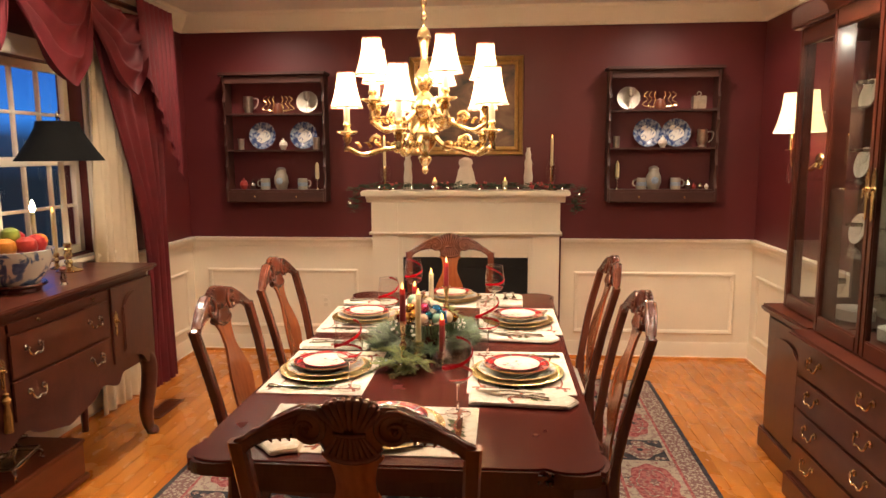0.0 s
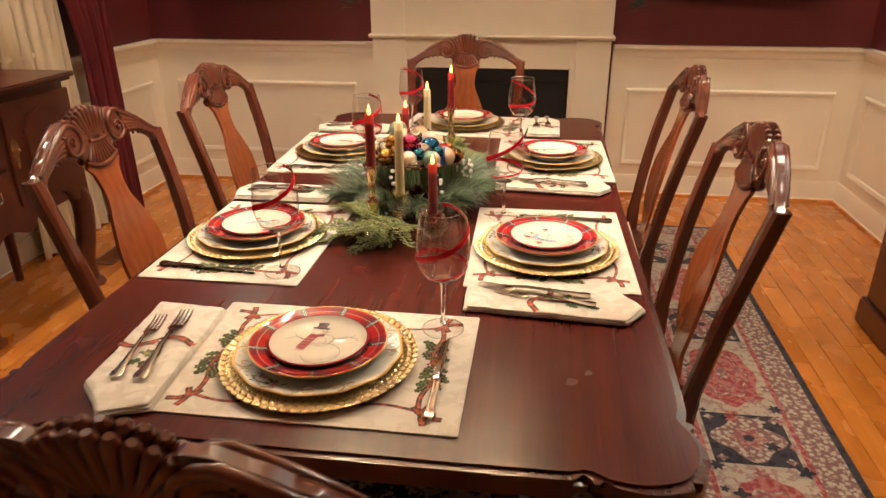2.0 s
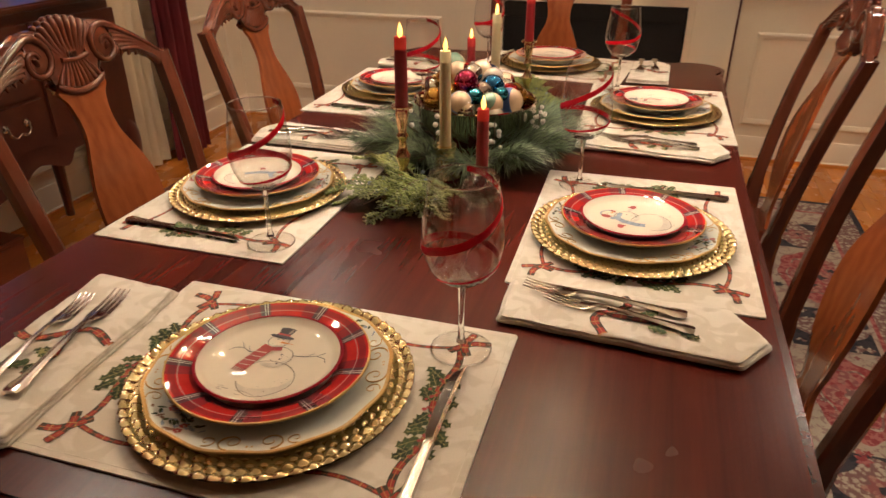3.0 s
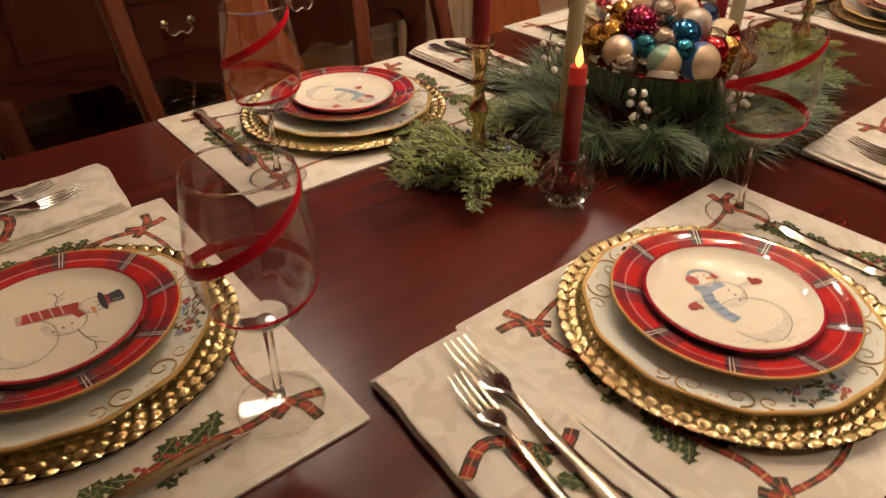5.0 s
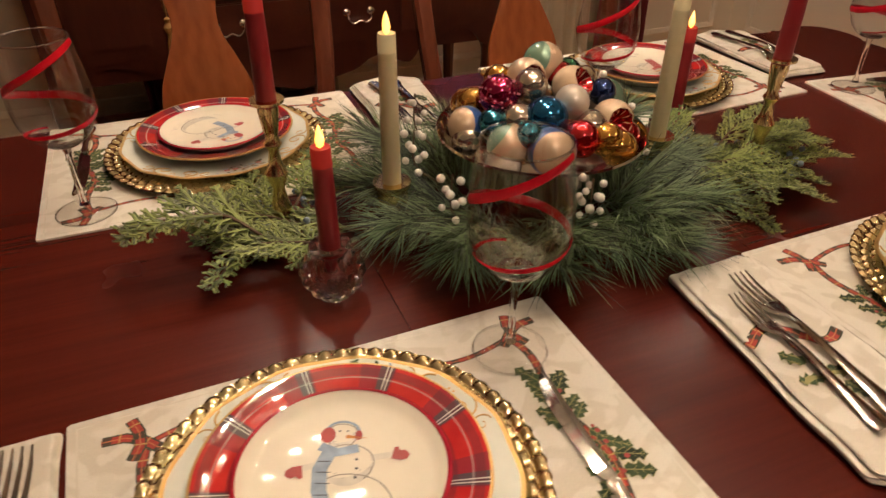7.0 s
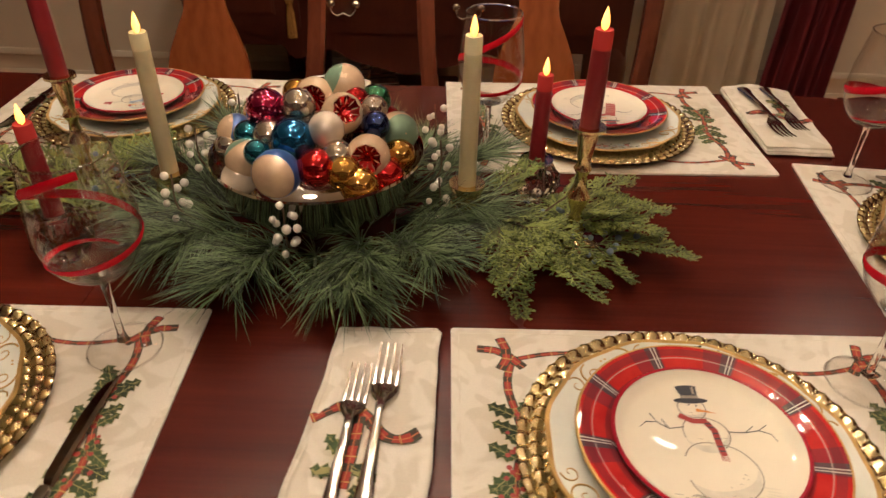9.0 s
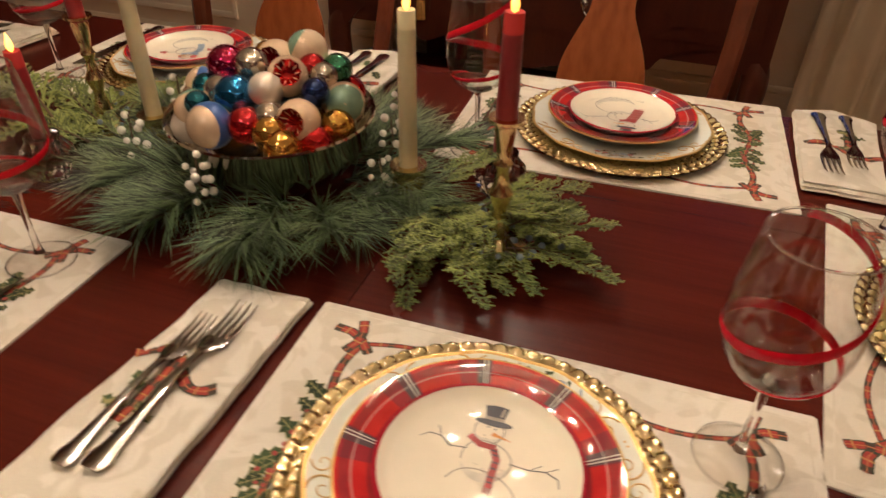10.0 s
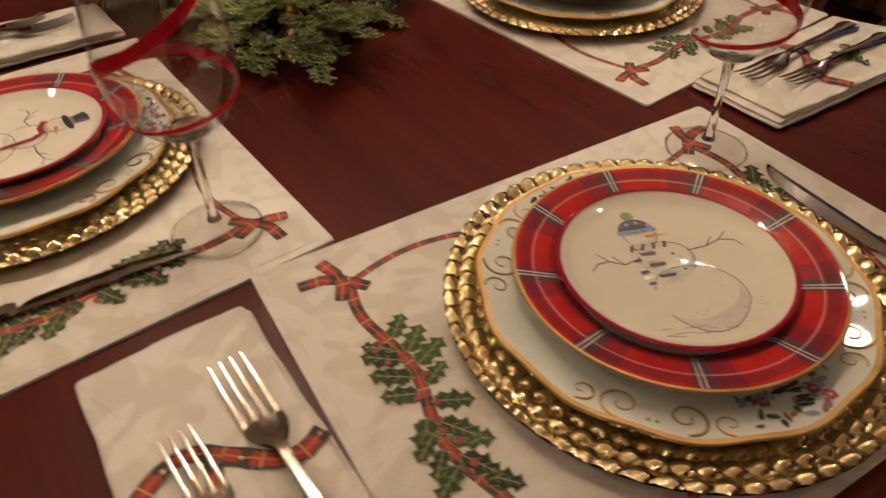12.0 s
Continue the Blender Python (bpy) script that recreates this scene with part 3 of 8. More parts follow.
def crest_bm():
    """Arched crest in x, z, front to +y: fluted shell, C-scrolls and leaf-carved arms."""
    W = 0.264
    TOPK = ((0, 1.040), (0.2, 1.046), (0.26, 1.056), (0.34, 1.055), (0.48, 1.040), (0.62, 1.020), (0.78, 0.994), (0.92, 0.970), (1.0, 0.960))
    LOWK = ((0, 0.932), (0.17, 0.934), (0.215, 0.950), (0.25, 0.968), (0.36, 0.976), (0.5, 0.979), (0.66, 0.972), (0.80, 0.954), (0.90, 0.928), (1.0, 0.900))

    def curve(a, keys):
        for (p, u), (q, w) in zip(keys, keys[1:]):
            if p <= a <= q:
                t = (a - p) / (q - p)
                return u + (w - u) * (t * 0.5 + 0.5 * t * t * (3 - 2 * t))
        return keys[-1][1]

    def top(x):
        return curve(abs(x) / W, TOPK)

    def low(x):
        return curve(abs(x) / W, LOWK)

    def mid_y(x, z):
        return -0.100 - 0.016 * (1 - (x / W) ** 2) - 0.16 * (z - 0.97)
    bm = bmesh.new()
    nu, nv = 97, 9
    for side in (1, -1):
        grid(nu, nv, lambda u, v: ((2 * u - 1) * W, mid_y((2 * u - 1) * W, low((2 * u - 1) * W) + (top((2 * u - 1) * W) - low((2 * u - 1) * W)) * v) + side * (0.0075 + 0.0065 * math.sin(math.pi * v) ** 0.5),
                                   low((2 * u - 1) * W) + (top((2 * u - 1) * W) - low((2 * u - 1) * W)) * v), bm)
    n = nu * nv
    bm.verts.ensure_lookup_table()
    idx = lambda q, i, j: bm.verts[q * n + i * nv + j]
    for i in range(nu - 1):
        for j in (0, nv - 1):
            bm.faces.new((idx(0, i, j), idx(0, i + 1, j), idx(1, i + 1, j), idx(1, i, j)))
    for j in range(nv - 1):
        for i in (0, nu - 1):
            bm.faces.new((idx(0, i, j), idx(0, i, j + 1), idx(1, i, j + 1), idx(1, i, j)))

    def bead(pts, rad, side, out=0.012, flat=1.0):
        bm.verts.ensure_lookup_table()
        first = len(bm.verts)
        tube([(x, mid_y(x, z) + side * out, z) for x, z in pts], rad, 8, bm, flat)
        bm.verts.ensure_lookup_table()
        x, z = pts[0]
        i = min(nu - 1, max(0, int(round((x / W + 1) / 2 * (nu - 1)))))
        j = min(nv - 2, max(1, int(round((z - low(x)) / (top(x) - low(x)) * (nv - 1)))))
        bm.faces.new((bm.verts[first], bm.verts[first + 4], idx(0 if side > 0 else 1, i, j)))
    PZ = 0.994
    for side in (1, -1):
        # upper shell, its flutes standing above the rail, and the turned-down shell under the band
        for i in range(9):
            f = (i - 4) / 4
            th = radians(36 * f)
            L = 0.080 - 0.010 * abs(f) ** 2
            bead([(0.024 * f + (L * t) * math.sin(th), PZ + L * t * math.cos(th)) for t in (0, 0.35, 0.7, 0.93, 1.0)], [0.0042, 0.0058, 0.0080, 0.0086, 0.0045], side, 0.009)
        for i in range(9):
            f = (i - 4) / 4
            bead([(0.026 * f + 0.026 * f * t, PZ - 0.004 - (0.050 - 0.012 * f * f) * t) for t in (0, 0.35, 0.7, 1.0)], [0.0035, 0.0052, 0.0066, 0.0068], side, 0.012)
        bead([(-0.033, PZ + 0.002), (-0.016, PZ - 0.001), (0, PZ - 0.002), (0.016, PZ - 0.001), (0.033, PZ + 0.002)], 0.0052, side, 0.016)
        bead([(0.062 * q, 0.952 - 0.020 * (1 - q * q)) for q in (-1, -0.8, -0.5, -0.2, 0.2, 0.5, 0.8, 1)], [0.004] + [0.0078] * 6 + [0.004], side, 0.013)
        for sx in (-1, 1):
            # C-scroll: along the top edge, over and curling in beside the shell
            cx, cz = 0.090, 1.004
            line = [(x, top(x) - 0.007) for x in (0.235, 0.205, 0.170, 0.140)]
            line += [(cx + q * math.cos(a), cz + q * math.sin(a)) for a, q in [(radians(75 + 26 * k), 0.043 * (1 - 0.045 * k)) for k in range(18)]]
            bead([(sx * x, z) for x, z in line], [0.003, 0.0045, 0.006, 0.007] + [0.0078 - 0.00018 * k for k in range(18)], side, 0.0135)
            bead([(sx * cx, cz), (sx * (cx + 0.004), cz - 0.002), (sx * (cx + 0.007), cz - 0.004)], [0.006, 0.010, 0.006], side, 0.013)
            # acanthus leaf: ridges fanning from the scroll down the arm
            for j in range(5):
                v0, v1 = 0.12 + 0.15 * j, 0.30 + 0.11 * j
                pts = []
                for k in range(9):
                    t = k / 8
                    x = 0.128 - 0.004 * j + (0.100 + 0.006 * j) * t
                    v = v0 + (v1 - v0) * t + 0.05 * math.sin(t * math.pi)
                    pts.append((sx * x, low(x) + (top(x) - low(x)) * v))
                bead(pts, [0.0028 + 0.0034 * math.sin(math.pi * min(1, 0.15 + 0.85 * k / 8)) for k in range(9)], side, 0.0105)
            for j in range(3):
                x = 0.128 + 0.020 * j
                bead([(sx * x, low(x) + 0.012), (sx * (x + 0.006), low(x) + 0.002), (sx * (x + 0.002), low(x) - 0.006)], [0.005, 0.0055, 0.002], side, 0.008)
    return bm


def back_y(z):
    """How far the back leans behind the seat's rear edge."""
    t = max(0.0, (z - 0.43) / 0.53)
    return -0.005 - 0.10 * t ** 1.25 + 0.012 * math.sin(t * math.pi)


def splat_bm():
    half = [(0.43, 0.075), (0.47, 0.062), (0.50, 0.045), (0.53, 0.050), (0.58, 0.072), (0.64, 0.087), (0.70, 0.092), (0.75, 0.085), (0.80, 0.065), (0.84, 0.047), (0.872, 0.043), (0.90, 0.047), (0.918, 0.052), (0.930, 0.062), (0.938, 0.064), (0.945, 0.050)]
    hw = spline([(z, w, 0) for z, w in half], 5)

    def fn(side):
        def f(u, v):
            p = hw[int(round(v * (len(hw) - 1)))]
            x = (2 * u - 1) * p.y
            return (x, back_y(p.x) - 0.01 * math.cos(x / 0.09 * 1.4) + side * 0.007 * (1 - 0.35 * abs(2 * u - 1) ** 6), p.x)
        return f
    bm = grid(11, len(hw), fn(1))
    grid(11, len(hw), fn(-1), bm)
    n, nv = 11 * len(hw), len(hw)
    bm.verts.ensure_lookup_table()
    for i in (0, 10):
        for j in range(nv - 1):
            bm.faces.new((bm.verts[i * nv + j], bm.verts[i * nv + j + 1], bm.verts[n + i * nv + j + 1], bm.verts[n + i * nv + j]))
    return bm


def post_bm(s):
    """Back upright and rear leg in one sweep; s: its side."""
    line = spline([(s * 0.205, -0.075, 0.0), (s * 0.203, -0.03, 0.20), (s * 0.205, 0.0, 0.43), (s * 0.222, back_y(0.60), 0.60), (s * 0.240, back_y(0.78), 0.78), (s * 0.250, back_y(0.95), 0.962)], 8)
    bm = bmesh.new()
    rings = []
    for p in line:
        w = 0.019 if p.z > 0.43 else 0.021
        d = 0.017 if p.z > 0.5 else 0.021
        rings.append([bm.verts.new((p.x + a * w, p.y + b * d, p.z)) for a, b in ((-1, -0.6), (-0.7, -1), (0.7, -1), (1, -0.6), (1, 0.7), (0.55, 1), (-0.55, 1), (-1, 0.7))])
    for a, b in zip(rings, rings[1:]):
        for k in range(8):
            bm.faces.new((a[k], a[(k + 1) % 8], b[(k + 1) % 8], b[k]))
    bm.faces.new(rings[0][::-1])
    bm.faces.new(rings[-1])
    return bm


def cabriole(h, knee, ankle, foot, sx, sy):
    """Curved leg with a knee towards (sx, sy) and a pad foot."""
    line = spline([(0, 0, h), (0.022 * sx, 0.022 * sy, h * 0.86), (0.016 * sx, 0.016 * sy, h * 0.60), (-0.004 * sx, -0.004 * sy, h * 0.30), (0.004 * sx, 0.004 * sy, h * 0.10), (0.022 * sx, 0.022 * sy, h * 0.03)], 6)
    n = len(line)
    rad = []
    for i in range(n):
        t = i / (n - 1)
        rad.append(knee * (1 - t) ** 0.8 + ankle * (1 - abs(2 * t - 1)) * 0.35 + ankle * t)
    bm = tube(line, rad, 12)
    return lathe([(0, 0), (foot * 0.8, 0), (foot, h * 0.025), (foot * 0.85, h * 0.06), (ankle, h * 0.09), (0, h * 0.09)], 16, (0.02 * sx, 0.02 * sy, 0), bm)


def make_chair(label):
    ch = thing("dining_chair", pose(0, 0, 0), label, "chair", "chairs round the dining table")
    part("crest_rail", crest_bm(), M_CHAIR, ch, "shell-carved crest rail", 50)
    part("splat", splat_bm(), M_SPLAT, ch, "vase-shaped flame mahogany splat")
    for s in (-1, 1):
        part("back_post", post_bm(s), M_CHAIR, ch, angle=30)
    part("shoe", merge(box(-0.09, 0.09, -0.02, 0.014, 0.43, 0.462, 0.008), box(-0.20, 0.20, -0.012, 0.012, 0.37, 0.431, 0.004)), M_CHAIR, ch)
    trap = [(-0.195, 0.014), (0.195, 0.014), (0.255, 0.41), (0.20, 0.44), (-0.20, 0.44), (-0.255, 0.41)]
    part("seat_frame", slab(trap, 0.37, 0.432, 0.004), M_CHAIR, ch)
    inner = [(x * 0.94, 0.02 + (y - 0.02) * 0.965) for x, y in trap]
    part("seat_pad", slab(inner, 0.433, 0.472, 0.016, seg=4), M_SEAT, ch, "ivory fabric seat pad")
    for s in (-1, 1):
        part("front_leg", cabriole(0.372, 0.036, 0.016, 0.032, s * 0.7, 0.7), M_CHAIR, ch, m=pose(s * 0.205, 0.385, 0))
    return ch


CHAIR_LABEL = "carved mahogany dining chair with an ivory seat"
chair = make_chair(CHAIR_LABEL)
chair.matrix_basis = pose(0.06, -1.375, 0)
for cx, cy, rz in ((0.745, -0.36, 90), (0.765, 0.475, 90), (0.045, 1.21, 180), (-0.600, 0.345, -90), (-0.575, -0.375, -90)):
    copy_thing(chair, pose(cx, cy, 0, 0, 0, rz))

# ---- rug ----
RX, RY, RW, RL = 0.075, -0.035, 1.295, 1.87


def rug_cloth(name, a, c, scale, mid=0.5):
    m, nt, b = blank(name, 0.95)
    v = coords(nt)
    vo = nd(nt, "TexVoronoi", Scale=scale)
    no = nd(nt, "TexNoise", Scale=scale * 1.7, Detail=3.0, Distortion=2.0)
    wv = nd(nt, "TexNoise", Scale=500.0, Detail=2.0)
    for n in (vo, no, wv):
        nt.links.new(v, n.inputs["Vector"])
    f = math2(nt, "ADD", math2(nt, "MULTIPLY", vo.outputs["Distance"], 0.5), math2(nt, "MULTIPLY", no.outputs[0], 0.6))
    col = ramp(nt, f, [(mid - 0.02, a), (mid + 0.02, c)])
    nt.links.new(mixc(nt, 0.35, col, wv.outputs[0], "MULTIPLY"), b.inputs["Base Color"])
    bump(nt, b, wv.outputs[0], 0.5, 0.002)
    return m


R_NAVY = rug_cloth("rug_navy", (0.012, 0.012, 0.020), (0.035, 0.030, 0.040), 30)
R_CREAM = rug_cloth("rug_cream", (0.42, 0.35, 0.27), (0.30, 0.20, 0.17), 38, 0.6)
R_GUARD = rug_cloth("rug_guard", (0.44, 0.37, 0.29), (0.20, 0.10, 0.09), 55, 0.52)
R_FIELD = rug_cloth("rug_field", (0.015, 0.014, 0.022), (0.30, 0.24, 0.19), 22, 0.62)
R_RED = rug_cloth("rug_red", (0.27, 0.040, 0.046), (0.40, 0.135, 0.12), 45, 0.55)
R_PINK = rug_cloth("rug_rose", (0.38, 0.20, 0.16), (0.26, 0.08, 0.08), 60, 0.55)

rug = thing("oriental_rug", pose(RX, RY, 0), "navy, red and cream oriental rug under the table", "rug")
BANDS = [(0.0, 0.024, R_NAVY), (0.024, 0.125, R_GUARD), (0.125, 0.14, R_RED), (0.14, 0.42, R_CREAM), (0.42, 0.435, R_RED), (0.435, 0.52, R_GUARD), (0.52, 0.535, R_NAVY)]
for o, i, mt in BANDS:
    bm = bmesh.new()
    for x0, x1, y0, y1 in ((-RW + o, RW - o, -RL + o, -RL + i), (-RW + o, RW - o, RL - i, RL - o), (-RW + o, -RW + i, -RL + i, RL - i), (RW - i, RW - o, -RL + i, RL - i)):
        box(x0, x1, y0, y1, 0.0, 0.009, bm=bm)
    part("border_band", bm, mt, rug)
part("field", box(-RW + 0.535, RW - 0.535, -RL + 0.535, RL - 0.535, 0.0, 0.009), R_FIELD, rug)


def rosette(cx, cy, r, petals, amp, z, bm, sx=1.0, sy=1.0, n=48):
    vs = [bm.verts.new((cx + sx * r * (1 + amp * math.cos(petals * math.tau * k / n)) * math.cos(math.tau * k / n), cy + sy * r * (1 + amp * math.cos(petals * math.tau * k / n)) * math.sin(math.tau * k / n), z)) for k in range(n)]
    bm.faces.new(vs)


def motif_layers(spots):
    """Woven border figures in turn: red cartouches and navy squares with cream lobed flowers."""
    layers = {k: bmesh.new() for k in ("navy", "cream", "red", "rose")}
    for k, (x, y, turn) in enumerate(spots):
        lx, ly = (0.115, 0.20) if turn else (0.20, 0.115)
        if k % 2:
            rosette(x, y, 0.97, 8, 0.05, 0.0098, layers["red"], lx, ly, 64)
            rosette(x, y, 0.70, 6, 0.10, 0.0101, layers["cream"], lx, ly)
            rosette(x, y, 0.64, 6, 0.10, 0.0104, layers["red"], lx, ly)
            rosette(x, y, 0.52, 4, 0.22, 0.0107, layers["rose"], lx, ly)
            rosette(x, y, 0.36, 8, 0.2, 0.0110, layers["red"], lx, ly)
            rosette(x, y, 0.18, 6, 0.2, 0.0116, layers["cream"], lx, ly)
        else:
            q = 0.125
            layers["navy"].faces.new([layers["navy"].verts.new((x + a * q, y + b * q, 0.0098)) for a, b in ((-1, -1), (1, -1), (1, 1), (-1, 1))])
            rosette(x, y, 0.100, 4, 0.16, 0.0104, layers["cream"])
            rosette(x, y, 0.045, 6, 0.25, 0.0110, layers["rose"])
            rosette(x, y, 0.016, 5, 0.1, 0.0116, layers["navy"])
            for a, b in ((-1, -1), (1, -1), (1, 1), (-1, 1)):
                rosette(x + a * 0.1, y + b * 0.1, 0.014, 4, 0.3, 0.0104, layers["cream"], n=16)
    rq = random.Random(9)
    for x, y, turn in spots:
        for k in range(16):
            dx, dy = rq.uniform(-0.17, 0.17), rq.uniform(-0.17, 0.17)
            if not turn:
                dx, dy = dy, dx
            dx = max(-0.125, min(0.125, dx)) if turn else dx
            dy = dy if turn else max(-0.125, min(0.125, dy))
            rosette(x + dx, y + dy, rq.uniform(0.008, 0.022), rq.choice((4, 5, 6)), 0.35, 0.0120 + 0.00002 * k, layers[rq.choice(("cream", "rose", "red", "navy", "cream"))], n=20)
    return layers


spots = []
for s in (-1, 1):
    spots += [(s * (RW - 0.28), (k - 4) * 0.366, True) for k in range(9)]
    spots += [(0.0 + (k - 2) * 0.366, s * (RL - 0.28), False) for k in range(5)]
for key, bm in motif_layers(spots).items():
    tagged(part("woven_motif", bm, {"navy": R_NAVY, "cream": R_GUARD, "red": R_RED, "rose": R_PINK}[key], rug), kind="stuff")
bm, bm2 = bmesh.new(), bmesh.new()
rng = random.Random(5)
for k in range(150):
    x, y = rng.uniform(-0.74, 0.74), rng.uniform(-1.3, 1.3)
    rosette(x, y, rng.uniform(0.02, 0.05), rng.choice((5, 6, 8)), 0.25, 0.0098 + 0.00001 * k, bm if k % 3 else bm2, n=32)
tagged(part("field_flower", bm, R_GUARD, rug), kind="stuff")
tagged(part("field_flower", bm2, R_RED, rug), kind="stuff")

# ---- sideboard ----


def bail_handle(parent, m, mat=None, w=0.085):
    bm = lathe([(0, 0), (0.013, 0), (0.013, 0.004), (0.006, 0.008), (0.006, 0.016), (0, 0.018)], 14, (-w / 2, 0, 0))
    lathe([(0, 0), (0.013, 0), (0.013, 0.004), (0.006, 0.008), (0.006, 0.016), (0, 0.018)], 14, (w / 2, 0, 0), bm)
    tube(spline([(-w / 2, 0, 0.013), (-w / 2 + 0.004, -0.022, 0.018), (-w / 4, -0.034, 0.02), (0, -0.026, 0.02), (w / 4, -0.034, 0.02), (w / 2 - 0.004, -0.022, 0.018), (w / 2, 0, 0.013)], 6), 0.004, 8, bm)
    return part("handle", bm, mat or M_STEEL, parent, "bright metal bail handle", m=m)


def arch_panel(w, h, rise, n=14):
    """Outline of a field with an arched, shouldered head in x, y."""
    o = [(-w / 2, -h / 2), (w / 2, -h / 2), (w / 2, h / 2 - rise * 1.2)]
    o += [(w / 2 - 0.012, h / 2 - rise)]
    o += [((w / 2 - 0.012) * math.cos(math.pi * k / n), h / 2 - rise + rise * math.sin(math.pi * k / n)) for k in range(1, n)]
    return o + [(-w / 2 + 0.012, h / 2 - rise), (-w / 2, h / 2 - rise * 1.2)]


SBX, SBY = -1.575, -0.005
sb = thing("sideboard", pose(SBX, SBY, 0, 0, 0, 90), "dark mahogany sideboard on cabriole legs below the window", "sideboard")
# local x runs along the wall, local -y is the front
SBL, SBD = 0.78, 0.46


def apron_outline():
    pts = [(-SBL, 0.90), (-SBL, 0.43), (-SBL + 0.08, 0.43), (-SBL + 0.16, 0.50), (-0.46, 0.46), (-0.40, 0.40), (-0.28, 0.44), (-0.20, 0.40), (-0.10, 0.375), (0, 0.35)]
    r = spline([(x, z, 0) for x, z in pts[2:]], 5)
    left = pts[:2] + [(v.x, v.y) for v in r]
    return left + [(-x, z) for x, z in left[::-1][1:]]


front = slab(apron_outline(), 0.0, 0.02, 0.002)
part("front_panel", front, M_CASE, sb, m=pose(0, 0.02, 0, 90, 0, 0))
part("carcass", box(-SBL, SBL, 0.021, SBD, 0.44, 0.93, 0.003), M_CASE, sb)
part("top", merge(box(-SBL - 0.03, SBL + 0.03, -0.03, SBD + 0.0, 0.945, 0.965, 0.006), box(-SBL - 0.015, SBL + 0.015, -0.015, SBD, 0.931, 0.9445, 0.004)), M_CASE, sb, "glossy moulded sideboard top")
for sx in (-1, 1):
    part("leg", cabriole(0.47, 0.045, 0.019, 0.036, sx * 0.8, -0.8), M_CASE, sb, m=pose(sx * (SBL - 0.045), 0.045, 0))
    part("leg", tube([(0, 0, 0), (0, 0, 0.47)], [0.018, 0.03], 8), M_CASE, sb, m=pose(sx * (SBL - 0.045), SBD - 0.04, 0))
part("slide", box(-0.345, 0.345, -0.008, -0.001, 0.868, 0.905, 0.003), M_CASE, sb)
for kx in (-0.18, 0.21):
    part("knob", lathe([(0, 0), (0.004, 0), (0.004, 0.008), (0.009, 0.014), (0, 0.02)], 12), M_ABRASS, sb, m=pose(kx, -0.008, 0.886, 90, 0, 0))
for z0, z1 in ((0.675, 0.855), (0.50, 0.665)):
    d = part("drawer", box(-0.345, 0.345, -0.012, -0.001, z0, z1, 0.004), M_CASE, sb)
    for hx in (-0.215, 0.215):
        bail_handle(d, pose(hx, -0.012, (z0 + z1) / 2 + 0.02, 90, 0, 0))
for sx in (-1, 1):
    d = part("door", box(sx * 0.555 - 0.185, sx * 0.555 + 0.185, -0.010, -0.001, 0.515, 0.905, 0.003), M_CASE, sb)
    part("door_panel", slab(arch_panel(0.22, 0.30, 0.075), 0, 0.012, 0.008), M_CASE, d, m=pose(sx * 0.565, -0.009, 0.71, 90, 0, 0))
    esc = slab([(0.012 * math.sin(a) * (1.3 - 0.5 * math.cos(3 * a)), 0.062 * math.cos(a)) for a in [math.tau * k / 40 for k in range(40)]], 0, 0.003, 0.001)
    part("escutcheon", merge(esc, tube([(0, 0.01, 0.004), (0, 0.012, 0.02)], 0.006, 8)), M_ABRASS, d, "pierced brass escutcheon", m=pose(sx * 0.40, -0.010, 0.72, 90, 0, 0))
ts = thing("key_tassel", pose(-1.555, -0.405, 0.56), "gold tassel hanging from the sideboard key", "tassel")
bm = bmesh.new()
for k in range(26):
    a = k * 2.4
    tube([(0.006 * math.cos(a), 0.006 * math.sin(a), 0.045), (0.013 * math.cos(a), 0.013 * math.sin(a), -0.01), (0.015 * math.cos(a), 0.015 * math.sin(a), -0.075)], 0.002, 5, bm)
M_TASSEL = painted("gold_thread", (0.42, 0.22, 0.06), 0.7, vary=0.3, scale=60)
part("skirt", bm, M_TASSEL, ts)
part("cap", lathe([(0, 0.04), (0.012, 0.04), (0.016, 0.055), (0.008, 0.07), (0.011, 0.08), (0, 0.088)], 14), M_TASSEL, ts)
part("cord", tube([(0, 0, 0.085), (0.001, 0, 0.17)], 0.002, 6), M_TASSEL, ts)

chest = thing("low_chest", pose(-1.80, -0.30, 0), "low red-brown wooden chest under the sideboard", "chest")
part("body", box(-0.155, 0.155, -0.48, 0.48, 0.03, 0.185, 0.003), M_CHEST, chest)
part("plinth", box(-0.17, 0.17, -0.495, 0.495, 0.0, 0.031, 0.006), M_CHEST, chest)
part("lid", box(-0.162, 0.162, -0.487, 0.487, 0.186, 0.205, 0.005), M_CHEST, chest)

# ---- china cabinet ----
cb = thing("china_cabinet", pose(1.67, -0.12, 0, 0, 0, -90), "tall mahogany breakfront china cabinet with glass doors", "cabinet")
